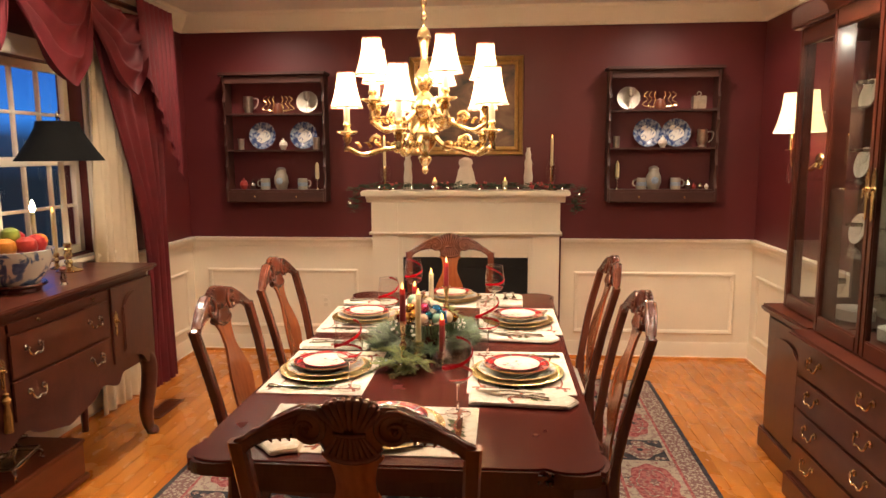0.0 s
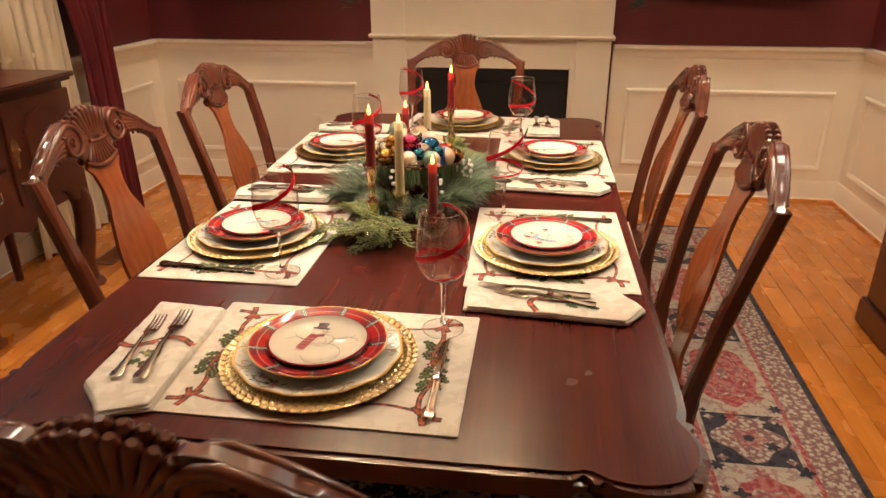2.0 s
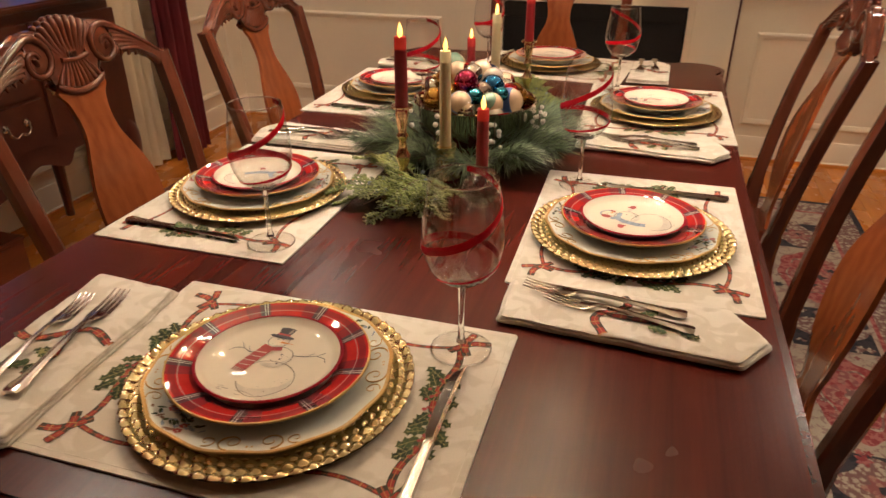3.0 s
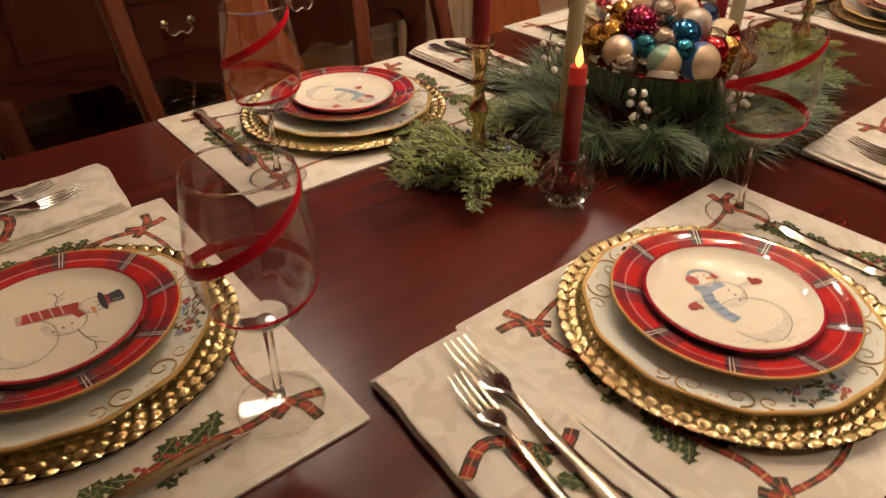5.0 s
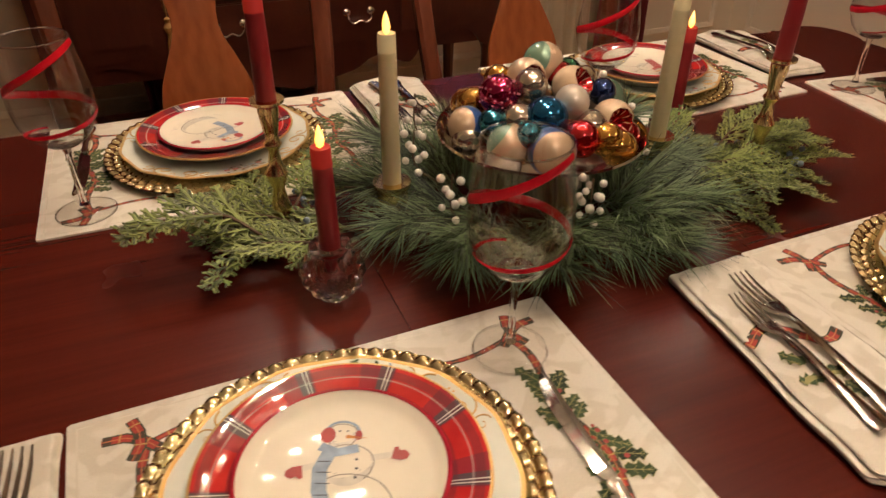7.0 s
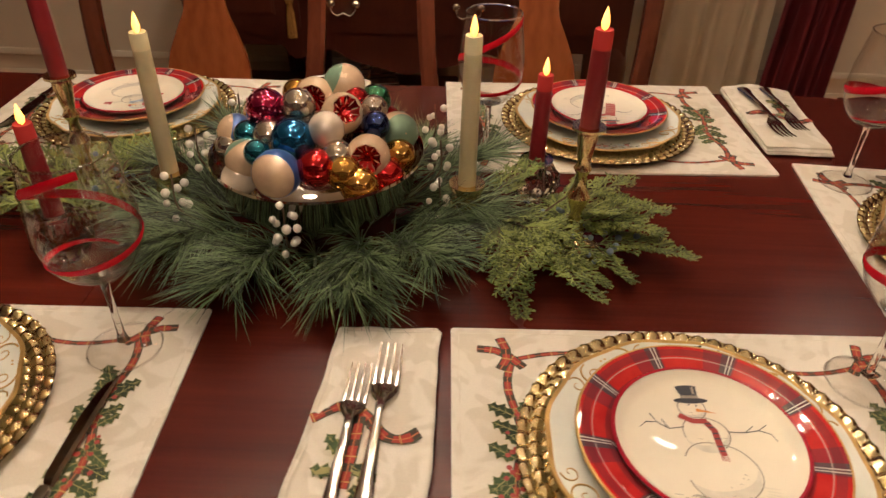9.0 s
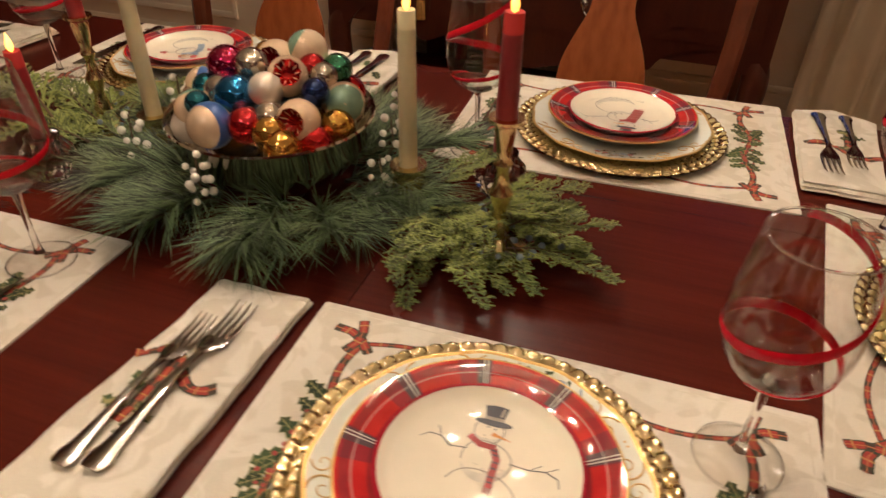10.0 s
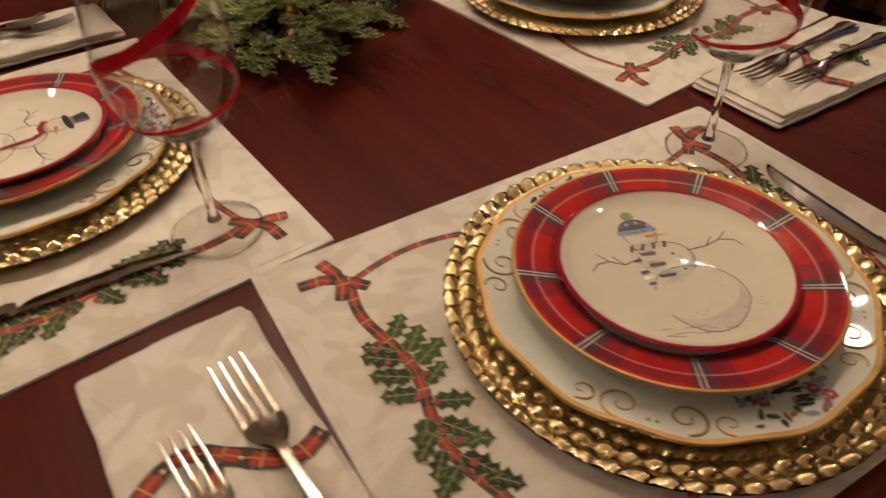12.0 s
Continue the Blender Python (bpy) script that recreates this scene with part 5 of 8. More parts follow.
def scroll_prints():
    """Gold curls and small flower sprays round the flange of the dinner plate."""
    gold, red, blue, green, brown = [bmesh.new() for _ in range(5)]

    def lift(r):
        return 0.0150 + (r - 0.102) / 0.038 * 0.0085 + 0.0006

    def put(bm, a, r, size, n=10):
        x, y = r * math.cos(a), r * math.sin(a)
        bm.faces.new([bm.verts.new((x + size * math.cos(math.tau * k / n) * (1 + 0.3 * math.cos(3 * math.tau * k / n)), y + size * math.sin(math.tau * k / n), lift(r) + 0.0004 + size * 0.2 * 0)) for k in range(n)])
    rg = random.Random(3)

    def curl(a0, r0, q0, turns, way, thick=0.0008):
        pts = []
        for k in range(40):
            t = k / 39
            q = q0 * (1 - 0.82 * t)
            rr = min(0.1375, max(0.104, r0 + q * math.cos(t * turns)))
            aa = a0 + way * q * math.sin(t * turns) / 0.124
            pts.append((rr * math.cos(aa), rr * math.sin(aa), lift(rr)))
        tube(pts, [thick * (1.3 - 0.7 * k / 39) for k in range(40)], 5, gold)

    def petal(bm, a, r, L, wd, turn, up):
        x, y = r * math.cos(a), r * math.sin(a)
        vs = []
        for k in range(12):
            u = math.tau * k / 12
            px, py = L * 0.5 * math.cos(u), wd * 0.5 * math.sin(u) * (1 - 0.35 * math.cos(u))
            qx, qy = x + px * math.cos(turn) - py * math.sin(turn), y + px * math.sin(turn) + py * math.cos(turn)
            vs.append(bm.verts.new((qx, qy, lift(math.hypot(qx, qy)) + up)))
        bm.faces.new(vs)
    for q in range(4):
        a0 = radians(20 + 90 * q)
        for way in (-1, 1):
            curl(a0 + way * 0.16, 0.123, 0.0145, 8.2, way)
            curl(a0 + way * 0.36, 0.127, 0.0095, 7.0, -way, 0.0006)
            put(gold, a0 + way * 0.02, 0.131, 0.0014)
        if q % 2:
            continue
        b0 = a0 + radians(45)
        for k in range(46):
            a, r = b0 + max(-0.3, min(0.3, rg.gauss(0, 0.15))), rg.uniform(0.107, 0.1345)
            petal(rg.choice((green, green, brown, blue)), a, r, rg.uniform(0.006, 0.012), rg.uniform(0.0022, 0.0042), rg.uniform(0, math.tau), 0.0003 + 0.00004 * (k % 6))
        for k in range(5):
            a, r = b0 + rg.uniform(-0.22, 0.22), rg.uniform(0.110, 0.131)
            for j in range(5):
                u = math.tau * j / 5
                petal((red, blue)[k % 2], a + 0.0028 * math.cos(u) / r, r + 0.0028 * math.sin(u), 0.0044, 0.0034, a + u, 0.0007)
    return gold, red, blue, green, brown


MES_PRINT = [(n, mesh_of(b, n, m)) for n, b, m in zip(("gilt_scroll", "red_flower", "blue_flower", "leaf_spray", "brown_spray"), scroll_prints(), (M_GILT, M_REDPR, M_BLUEPR, M_HOLLY, M_BROWNPR))]


def ring_line(bm, x, y, r, z, a0=0, a1=360, wob=0.04, wide=0.0009):
    pts = [(x + r * (1 + wob * math.sin(3 * t + x * 99)) * math.cos(t), y + r * (1 + wob * math.sin(3 * t)) * math.sin(t)) for t in [radians(a0 + (a1 - a0) * k / 36) for k in range(37)]]
    strip(pts, wide, z, bm)


def crescent(bm, x, y, r, z, a0, a1, thick):
    """Soft shaded sickle inside a round's edge."""
    n = 20
    out, inn = [], []
    for k in range(n + 1):
        t = radians(a0 + (a1 - a0) * k / n)
        q = r - thick * math.sin(math.pi * k / n)
        out.append(bm.verts.new((x + r * 0.985 * math.cos(t), y + r * 0.985 * math.sin(t), z)))
        inn.append(bm.verts.new((x + q * 0.98 * math.cos(t), y + q * 0.98 * math.sin(t), z)))
    for k in range(n):
        bm.faces.new((out[k], out[k + 1], inn[k + 1], inn[k]))


def flat_shape(bm, pts, z, at=(0, 0), turn=0.0):
    c, q = math.cos(turn), math.sin(turn)
    bm.faces.new([bm.verts.new((at[0] + x * c - y * q, at[1] + x * q + y * c, z)) for x, y in pts])


def winter_print(kind, parent):
    """Painted round winter figure as plain shapes: outlined rounds, a hat or muffs, a scarf and twigs."""
    z = 0.0112
    ln, ws, dk, rd, bl, og, tw, gr = [bmesh.new() for _ in range(8)]
    rg = random.Random(ord(kind))
    rounds = ((0.010, -0.021, 0.0265, -150, 165), (0.000, 0.011, 0.0170, -35, 205), (-0.010, 0.034, 0.0105, -50, 235))
    for x, y, r, a0, a1 in rounds:
        ring_line(ln, x, y, r, z + 0.0002, a0, a1)
        crescent(ws, x, y, r, z, -150, 20, r * 0.42)
        for k in range(7):
            a, q = rg.uniform(-2.4, 0.6), r * rg.uniform(0.35, 0.9)
            px, py = x + q * math.cos(a), y + q * math.sin(a)
            strip([(px, py), (px + rg.uniform(0.001, 0.003), py + rg.uniform(-0.001, 0.001))], 0.0004, z + 0.0003, ln)
    # snow lines and the faint shadow on the ground
    for k in range(14):
        x, y = 0.010 + rg.uniform(-0.036, 0.020), -0.047 + rg.uniform(-0.003, 0.003)
        strip([(x, y), (x + rg.uniform(0.003, 0.010), y + rg.uniform(-0.0012, 0.0012))], 0.0005, z + 0.0002, ln)
    for k in range(9):
        x, y = 0.030 + rg.uniform(0, 0.012), -0.044 + 0.0028 * k * 0.8
        strip([(x, y), (x + rg.uniform(0.006, 0.014), y + rg.uniform(-0.0006, 0.002))], 0.0006, z + 0.0002, ws)
    hx, hy = -0.011, 0.0425
    HAT = ((-0.0075, 0.0), (0.0075, 0.0), (0.0068, 0.006), (0.0082, 0.0150), (0.004, 0.0160), (-0.003, 0.0160), (-0.0088, 0.0145), (-0.0068, 0.006))
    if kind in "ac":
        tilt = 0.02 if kind == "a" else 0.28
        flat_shape(dk, [(0.0135 * math.cos(math.tau * k / 24), 0.0030 * math.sin(math.tau * k / 24)) for k in range(24)], z + 0.0003, (hx, hy), tilt)
        flat_shape(dk, HAT, z + 0.0004, (hx, hy), tilt)
        flat_shape(rd if kind == "a" else ln, [(-0.0074, 0.0022), (0.0074, 0.0022), (0.0069, 0.0052), (-0.0069, 0.0052)], z + 0.0005, (hx, hy), tilt)
        flat_shape(ln, [(0.0030, 0.0065), (0.0052, 0.0065), (0.0060, 0.0140), (0.0040, 0.0145)], z + 0.0005, (hx, hy), tilt)
    if kind == "a":
        strip([(-0.021, 0.0235), (-0.011, 0.0205), (0.000, 0.0245)], 0.0062, z + 0.0003, rd)
        strip([(-0.014, 0.021), (-0.018, 0.004), (-0.021, -0.016)], 0.0135, z + 0.0004, rd)
        for k in range(4):
            y = 0.012 - 0.0075 * k
            strip([(-0.0245 - 0.0006 * k, y), (-0.0100 - 0.0014 * k, y + 0.001)], 0.0010, z + 0.0005, ws)
        for k in range(5):
            strip([(-0.0265 + 0.0028 * k, -0.0160), (-0.0272 + 0.0028 * k, -0.0205)], 0.0009, z + 0.0004, rd)
    if kind == "c":
        strip([(-0.020, 0.0245), (-0.010, 0.0215), (0.001, 0.0245)], 0.0048, z + 0.0003, rd)
        tail = [(0.000, 0.023), (0.006, 0.016), (0.009, 0.004), (0.012, -0.006)]
        strip(tail, 0.0052, z + 0.0004, rd)
        for (xa, ya), (xb, yb) in zip(tail, tail[1:]):
            for t in (0.2, 0.6):
                x, y = xa + (xb - xa) * t, ya + (yb - ya) * t
                strip([(x - 0.0024, y - 0.0004), (x + 0.0024, y + 0.0008)], 0.0012, z + 0.0005, dk)
        for k in range(4):
            strip([(0.0100 + 0.0014 * k, -0.006), (0.0106 + 0.0016 * k, -0.0105)], 0.0007, z + 0.0004, rd)
    if kind == "b":
        ring_line(bl, -0.010, 0.0345, 0.0118, z + 0.0003, 25, 175, 0.02, 0.0020)
        flat_shape(rd, [(0.0052 * math.cos(math.tau * k / 18), 0.0068 * math.sin(math.tau * k / 18)) for k in range(18)], z + 0.0005, (-0.0195, 0.0325), 0.2)
        flat_shape(rd, [(0.0024 * math.cos(math.tau * k / 14), 0.0042 * math.sin(math.tau * k / 14)) for k in range(14)], z + 0.0005, (0.0012, 0.0360), 0.2)
        strip([(-0.022, 0.0225), (-0.009, 0.0195), (0.004, 0.0255)], 0.0070, z + 0.0003, bl)
        strip([(-0.014, 0.020), (-0.0165, 0.004), (-0.0120, -0.012), (-0.0060, -0.022)], 0.0100, z + 0.0004, bl)
        for k in range(4):
            strip([(-0.0195 + 0.0017 * k, 0.010 - 0.0085 * k), (-0.0110 + 0.002 * k, 0.0115 - 0.0085 * k)], 0.0008, z + 0.0005, dk)
        mitt = [(0, -0.0036), (0.0065, -0.0046), (0.0110, -0.0030), (0.0122, 0.0008), (0.0090, 0.0040), (0.0055, 0.0036), (0.0040, 0.0066), (0.0016, 0.0060), (0.0010, 0.0030)]
        flat_shape(rd, mitt, z + 0.0005, (-0.0270, 0.0020), math.pi + 0.55)
        flat_shape(rd, mitt, z + 0.0005, (0.0270, 0.0240), 0.15)
        for pts in ([(-0.017, 0.009), (-0.028, 0.003)], [(0.014, 0.019), (0.027, 0.024)]):
            strip(pts, 0.0050, z + 0.00015, ws)
    if kind == "d":
        flat_shape(dk, [(0.0118 * math.cos(math.pi * k / 16), 0.0125 * math.sin(math.pi * k / 16)) for k in range(17)], z + 0.0003, (hx, hy - 0.004), 0.12)
        for k in range(6):
            flat_shape((rd, bl)[k % 2], [(-0.0015, -0.0014), (0.0015, -0.0014), (0.0012, 0.0016), (-0.0012, 0.0016)], z + 0.0005, (hx - 0.0085 + 0.0034 * k, hy + 0.0012 + 0.0035 * math.sin(k * 0.63)))
        strip([(hx - 0.0128, hy - 0.0052), (hx, hy - 0.0040), (hx + 0.0125, hy - 0.0022)], 0.0040, z + 0.0005, bl)
        disc(gr, hx - 0.0025, hy + 0.0115, 0.0044, z + 0.0006, 16)
        for k in range(7):
            strip([(-0.0200 + 0.0036 * k, 0.0195 + 0.0005 * k), (-0.0180 + 0.0036 * k, 0.0255 + 0.0004 * k)], 0.0020, z + 0.0004, (dk, ws)[k % 2])
        for k in range(6):
            y = 0.0170 - 0.0050 * k
            strip([(-0.0150 + 0.0014 * k, y), (-0.0055 + 0.0016 * k, y + 0.0010)], 0.0026, z + 0.0004, (dk, ws)[k % 2])
            strip([(-0.0215 + 0.0007 * k, y - 0.001), (-0.0165 + 0.0007 * k, y)], 0.0024, z + 0.0004, (ws, dk)[k % 2])
        disc(rd, -0.017, 0.0215, 0.0012, z + 0.0006, 8)
    flat_shape(og, ((-0.007, 0.0352), (-0.007, 0.0318), (0.0085, 0.0345)), z + 0.0005)
    for x, y in ((-0.0125, 0.0372), (-0.0070, 0.0380)):
        disc(dk, x, y, 0.0008, z + 0.0006, 8)
    if kind != "b":
        for sx, pts in ((-1, [(-0.016, 0.014), (-0.027, 0.009), (-0.036, 0.013), (-0.044, 0.011)]), (1, [(0.015, 0.018), (0.028, 0.021), (0.038, 0.026), (0.047, 0.025)])):
            strip(pts, 0.0009, z + 0.0002, tw)
            for (x, y), (dx, dy) in zip(pts[1:], ((0.006, 0.008), (0.006, 0.007), (0.004, -0.006))):
                strip([(x, y), (x + sx * dx, y + dy)], 0.0006, z + 0.0003, tw)
    for x, y in ((0.005, 0.016), (0.007, 0.009), (0.008, 0.002)):
        disc(dk, x, y, 0.0011, z + 0.00035, 8)
    for nm, b, mat in (("outline_print", ln, M_GREYPR), ("shade_print", ws, M_WASH), ("dark_print", dk, M_DKPR), ("red_print", rd, M_REDPR), ("blue_print", bl, M_BLUEPR), ("carrot_print", og, M_ORANGE), ("twig_print", tw, M_DKPR), ("green_print", gr, M_POMPOM)):
        if len(b.faces):
            tagged(part(nm, b, mat, parent, m=Matrix.Translation((0, -0.004, 0)) @ Matrix.Diagonal((1.22, 1.22, 1.0, 1.0))), kind="stuff")
        else:
            b.free()


GROW = Matrix.Diagonal((1.01, 1.01, 1.0, 1.0))
for k, (kind, x, y, rz) in enumerate(SEATS):
    kind = "c" if k == 2 else kind
    c = thing("charger_plate", pose(x, y, Z0 + 0.0034, 0, 0, rz), "shiny gold charger plate with a scaled rim", "charger plate", "chargers on the table")
    part("plate_body", ME_CHARGER, None, c, m=GROW)
    d = thing("dinner_plate", pose(x, y, Z0 + 0.0052, 0, 0, rz + 7 * k), "white scalloped dinner plate with gilt edge and floral print", "plate", "dinner plates on the table")
    part("body", ME_DINNER, None, d, m=GROW)
    part("gilt_rim", ME_DRIM, None, d, "gold painted edge", m=GROW)
    for nm, me in MES_PRINT:
        tagged(part(nm, me, None, d, m=GROW), kind="stuff")
    p = thing("salad_plate", pose(x, y, Z0 + 0.0106, 0, 0, rz + 11 * k), "salad plate with a red tartan rim", "plate", "tartan plates on the table")
    part("body", ME_PBODY, None, p, m=GROW)
    part("plaid_rim", ME_PLAID, None, p, "red plaid glazed rim", m=GROW)
    part("gilt_rim", ME_PGILT, None, p, "thin gold edge", m=GROW)
    LBL = {"a": "black hat and red scarf", "b": "red muffs and blue scarf", "c": "top hat and long red scarf", "d": "bobble hat and checked scarf"}[kind]
    s = thing("dessert_plate", pose(x, y, Z0 + 0.0248, 0, 0, rz + (-4, -32, -14, -26, 0, 10)[k]), "cream dessert plate painted with " + LBL, "plate", "dessert plates on the table")
    part("body", ME_SMALL, None, s, m=GROW)
    part("red_rim", ME_SLINE, None, s, "crimson edge line", m=GROW)
    winter_print(kind, s)

# ---- glasses ----
BOWLP = [(0.0045, 0.098), (0.018, 0.101), (0.033, 0.112), (0.043, 0.128), (0.0485, 0.148), (0.0490, 0.168), (0.0470, 0.190), (0.0435, 0.215), (0.0405, 0.236)]
BP = spline([(r, z, 0) for r, z in BOWLP], 4)


def bowl_r(z):
    for a, b in zip(BP, BP[1:]):
        if a.y <= z <= b.y:
            return a.x + (b.x - a.x) * (z - a.y) / max(1e-9, b.y - a.y)
    return BP[-1].x


outer = [(v.x, v.y) for v in BP]
bm = lathe(outer + [(0.0399, 0.2366), (0.0393, 0.236)] + [(max(0.0, v.x - 0.0012), v.y + (0.0035 if v.x < 0.03 else 0.0008)) for v in BP[::-1] if v.x > 0.006 and v.y < 0.235] + [(0, 0.103)], 48)
ME_BOWL = mesh_of(bm, "bowl", M_GLASS)
ME_RIM = mesh_of(lathe([(0.0400 + 0.0011 * math.cos(t), 0.2366 + 0.0011 * math.sin(t)) for t in [math.tau * k / 8 for k in range(9)]], 48), "rim", M_CRYST)
ME_FOOT = mesh_of(lathe([(0, 0.0010), (0.034, 0.0012), (0.0385, 0.0018), (0.0385, 0.0024), (0.030, 0.0036), (0.014, 0.0068), (0.0068, 0.0125), (0, 0.0126)], 40), "foot", M_FOOT)
ME_FRIM = mesh_of(lathe([(0.0383 + 0.0011 * math.cos(t), 0.0022 + 0.0011 * math.sin(t)) for t in [math.tau * k / 8 for k in range(9)]], 48), "foot_rim", M_CRYST)
ME_WELL = mesh_of(lathe([(0, 0.0992), (0.008, 0.0994), (0.0195, 0.1022), (0.0188, 0.1034), (0.010, 0.1040), (0, 0.1046)], 40), "bowl_base", M_CRYST)
ME_STEM = mesh_of(lathe([(0, 0.0128), (0.0064, 0.0128), (0.0042, 0.022), (0.0036, 0.045), (0.0038, 0.075), (0.0048, 0.090), (0.0062, 0.0975), (0, 0.0985)], 40), "stem", M_CRYST)


def smooth(t):
    t = min(1, max(0, t))
    return t * t * (3 - 2 * t)


def swirl_bm():
    bm = bmesh.new()
    n = 170
    rows = []
    for k in range(n + 1):
        t = k / n
        a = -math.tau * (0.62 * min(1.0, t / 0.38) + 1.02 * max(0.0, (t - 0.38) / 0.62))
        z = 0.231 - 0.076 * smooth(t / 0.44) ** 0.9 - 0.041 * max(0.0, (t - 0.36) / 0.64)
        w = 0.0064 * (0.35 + 0.65 * math.sin(math.pi * min(1, 0.08 + t * 0.98)) ** 0.7) * (1 - 0.45 * t)
        rows.append([bm.verts.new(((bowl_r(z + q * w) + o) * math.cos(a), (bowl_r(z + q * w) + o) * math.sin(a), z + q * w)) for q, o in ((-1, 0.0003), (-0.5, 0.0014), (0.5, 0.0014), (1, 0.0003))])
    for p, q in zip(rows, rows[1:]):
        for j in range(3):
            bm.faces.new((p[j], q[j], q[j + 1], p[j + 1]))
    return bm


ME_SWIRL = mesh_of(swirl_bm(), "red_swirl", M_REDGL)
GLASSES = [(0.232, -0.787, 100), (0.309, -0.180, 40), (0.325, 0.607, 190), (-0.110, 0.783, 150), (-0.150, 0.220, 95), (-0.153, -0.586, 80)]
for x, y, rz in GLASSES:
    g = thing("wine_glass", pose(x, y, Z0 + 0.0034, 0, 0, rz), "clear stemmed wine glass with a red swirl, empty", "wine glass", "wine glasses on the table")
    part("bowl", ME_BOWL, None, g)
    part("stem", ME_STEM, None, g)
    part("bowl_base", ME_WELL, None, g, "thick clear base of the bowl")
    part("foot", ME_FOOT, None, g)
    part("rim", ME_RIM, None, g)
    part("foot_rim", ME_FRIM, None, g)
    part("red_swirl", ME_SWIRL, None, g, "spiral of red glass")

# ---- napkins and cutlery ----
NAPS = [((-0.338, -0.763), (-0.195, -0.775), (-0.178, -1.100), (-0.247, -1.126), (-0.316, -1.055)),
        ((0.258, -0.602), (0.260, -0.712), (0.573, -0.735), (0.616, -0.675), (0.571, -0.606)),
        ((0.266, 0.160), (0.271, 0.048), (0.570, 0.022), (0.612, 0.080), (0.585, 0.152)),
        ((0.345, 0.713), (0.471, 0.713), (0.475, 0.970), (0.420, 1.020), (0.352, 0.985)),
        ((-0.198, 0.692), (-0.194, 0.807), (-0.455, 0.825), (-0.490, 0.760), (-0.470, 0.693)),
        ((-0.187, -0.130), (-0.183, -0.017), (-0.450, 0.002), (-0.485, -0.060), (-0.465, -0.128))]


def napkin(k, q):
    cx, cy = sum(p[0] for p in q) / len(q), sum(p[1] for p in q) / len(q)
    q = [(x - cx, y - cy) for x, y in q]
    nk = thing("napkin", pose(cx, cy, Z0 + 0.0036), "folded cream damask napkin with a tartan ribbon print", "napkin", "napkins on the table")
    rg = random.Random(k)
    # outline with soft corners
    o, m = [], len(q)
    for i in range(m):
        pa, pb, pc = Vector(q[i - 1]), Vector(q[i]), Vector(q[(i + 1) % m])
        ra, rc = min(0.006, (pa - pb).length * 0.3), min(0.006, (pc - pb).length * 0.3)
        u, v = pb + (pa - pb).normalized() * ra, pb + (pc - pb).normalized() * rc
        o += [(1 - t) ** 2 * u + 2 * t * (1 - t) * pb + t * t * v for t in (0.0, 0.25, 0.5, 0.75, 1.0)]
        nxt = pc + (pb - pc).normalized() * min(0.006, (pc - pb).length * 0.3)
        cnt = max(2, int((nxt - v).length / 0.012))
        o += [v.lerp(nxt, t / cnt) for t in range(1, cnt)]
    n = len(o)
    cut = [Vector((v.x + 0.0028 * noise.noise((v.x * 22, v.y * 22, k)), v.y + 0.0028 * noise.noise((v.x * 22, v.y * 22, k + 7)))) for v in o]

    def crease(x, y, lay):
        """Soft waves, a few pressed wrinkles and a roll-off to the edge."""
        w = 0.0036 * noise.noise((x * 13 + k * 3, y * 13, 0.2 * lay)) + 0.0011 * noise.noise((x * 48, y * 48 + k, lay))
        r = abs(noise.noise((x * 24 + 5 * k, y * 15, 3 + 0.2 * lay)))
        d = min(math.hypot(x - v.x, y - v.y) for v in cut)
        return w - 0.0026 * max(0.0, 1 - r / 0.12) - 0.0038 * math.exp(-d / 0.011)
    # each ply is tucked and slipped a little over the one below
    for lay, (z0, z1, sc) in enumerate(((0.0, 0.0046, 1.0), (0.0036, 0.0092, 0.985), (0.0080, 0.0138, 0.962))):
        slip = Vector((rg.uniform(-0.0025, 0.0025), rg.uniform(-0.0025, 0.0025))) * lay
        bm = bmesh.new()
        rings = []
        zm, hh = (z0 + z1) / 2, (z1 - z0) / 2
        prof = [(-0.0030, z0), (-0.0008, z0 + hh * 0.35), (0.0, zm), (-0.0006, zm + hh * 0.45), (-0.0022, zm + hh * 0.8), (-0.005, z1)]
        for d, z in prof:
            rings.append([bm.verts.new((v.x * sc + slip.x + v.normalized().x * d, v.y * sc + slip.y + v.normalized().y * d, z + (0.8 * (crease(v.x, v.y, lay) + 0.0030) if z > zm else 0.0))) for v in cut])
        for f in (0.88, 0.78, 0.68, 0.58, 0.48, 0.38, 0.28, 0.18, 0.09):
            rings.append([bm.verts.new((v.x * sc * f + slip.x, v.y * sc * f + slip.y, z1 + 0.0004 + crease(v.x * f, v.y * f, lay))) for v in cut])
        rings.append([bm.verts.new((slip.x, slip.y, z1 + 0.0004 + crease(0, 0, lay)))])
        for a, b in zip(rings, rings[1:]):
            for i in range(n):
                j = (i + 1) % n
                if len(b) == 1:
                    bm.faces.new((a[i], a[j], b[0]))
                else:
                    bm.faces.new((a[i], a[j], b[j], b[i]))
        part("fold", bm, M_NAPKIN, nk, angle=70)
    # a wavy tartan band and holly across the upper fold
    p, r = Vector((*q[0], 0)), Vector((*q[1], 0))
    e = (Vector((*q[2], 0)) - r)
    rib, lf, vein = bmesh.new(), bmesh.new(), bmesh.new()
    a, b = p + e * 0.52, r + e * 0.42
    w = [a.lerp(b, t) * 0.94 + e.normalized() * 0.014 * math.sin(t * 7) for t in [i / 14 for i in range(15)]]
    strip([(v.x, v.y) for v in w], 0.013, 0.0146, rib)
    m0 = a.lerp(b, 0.55)
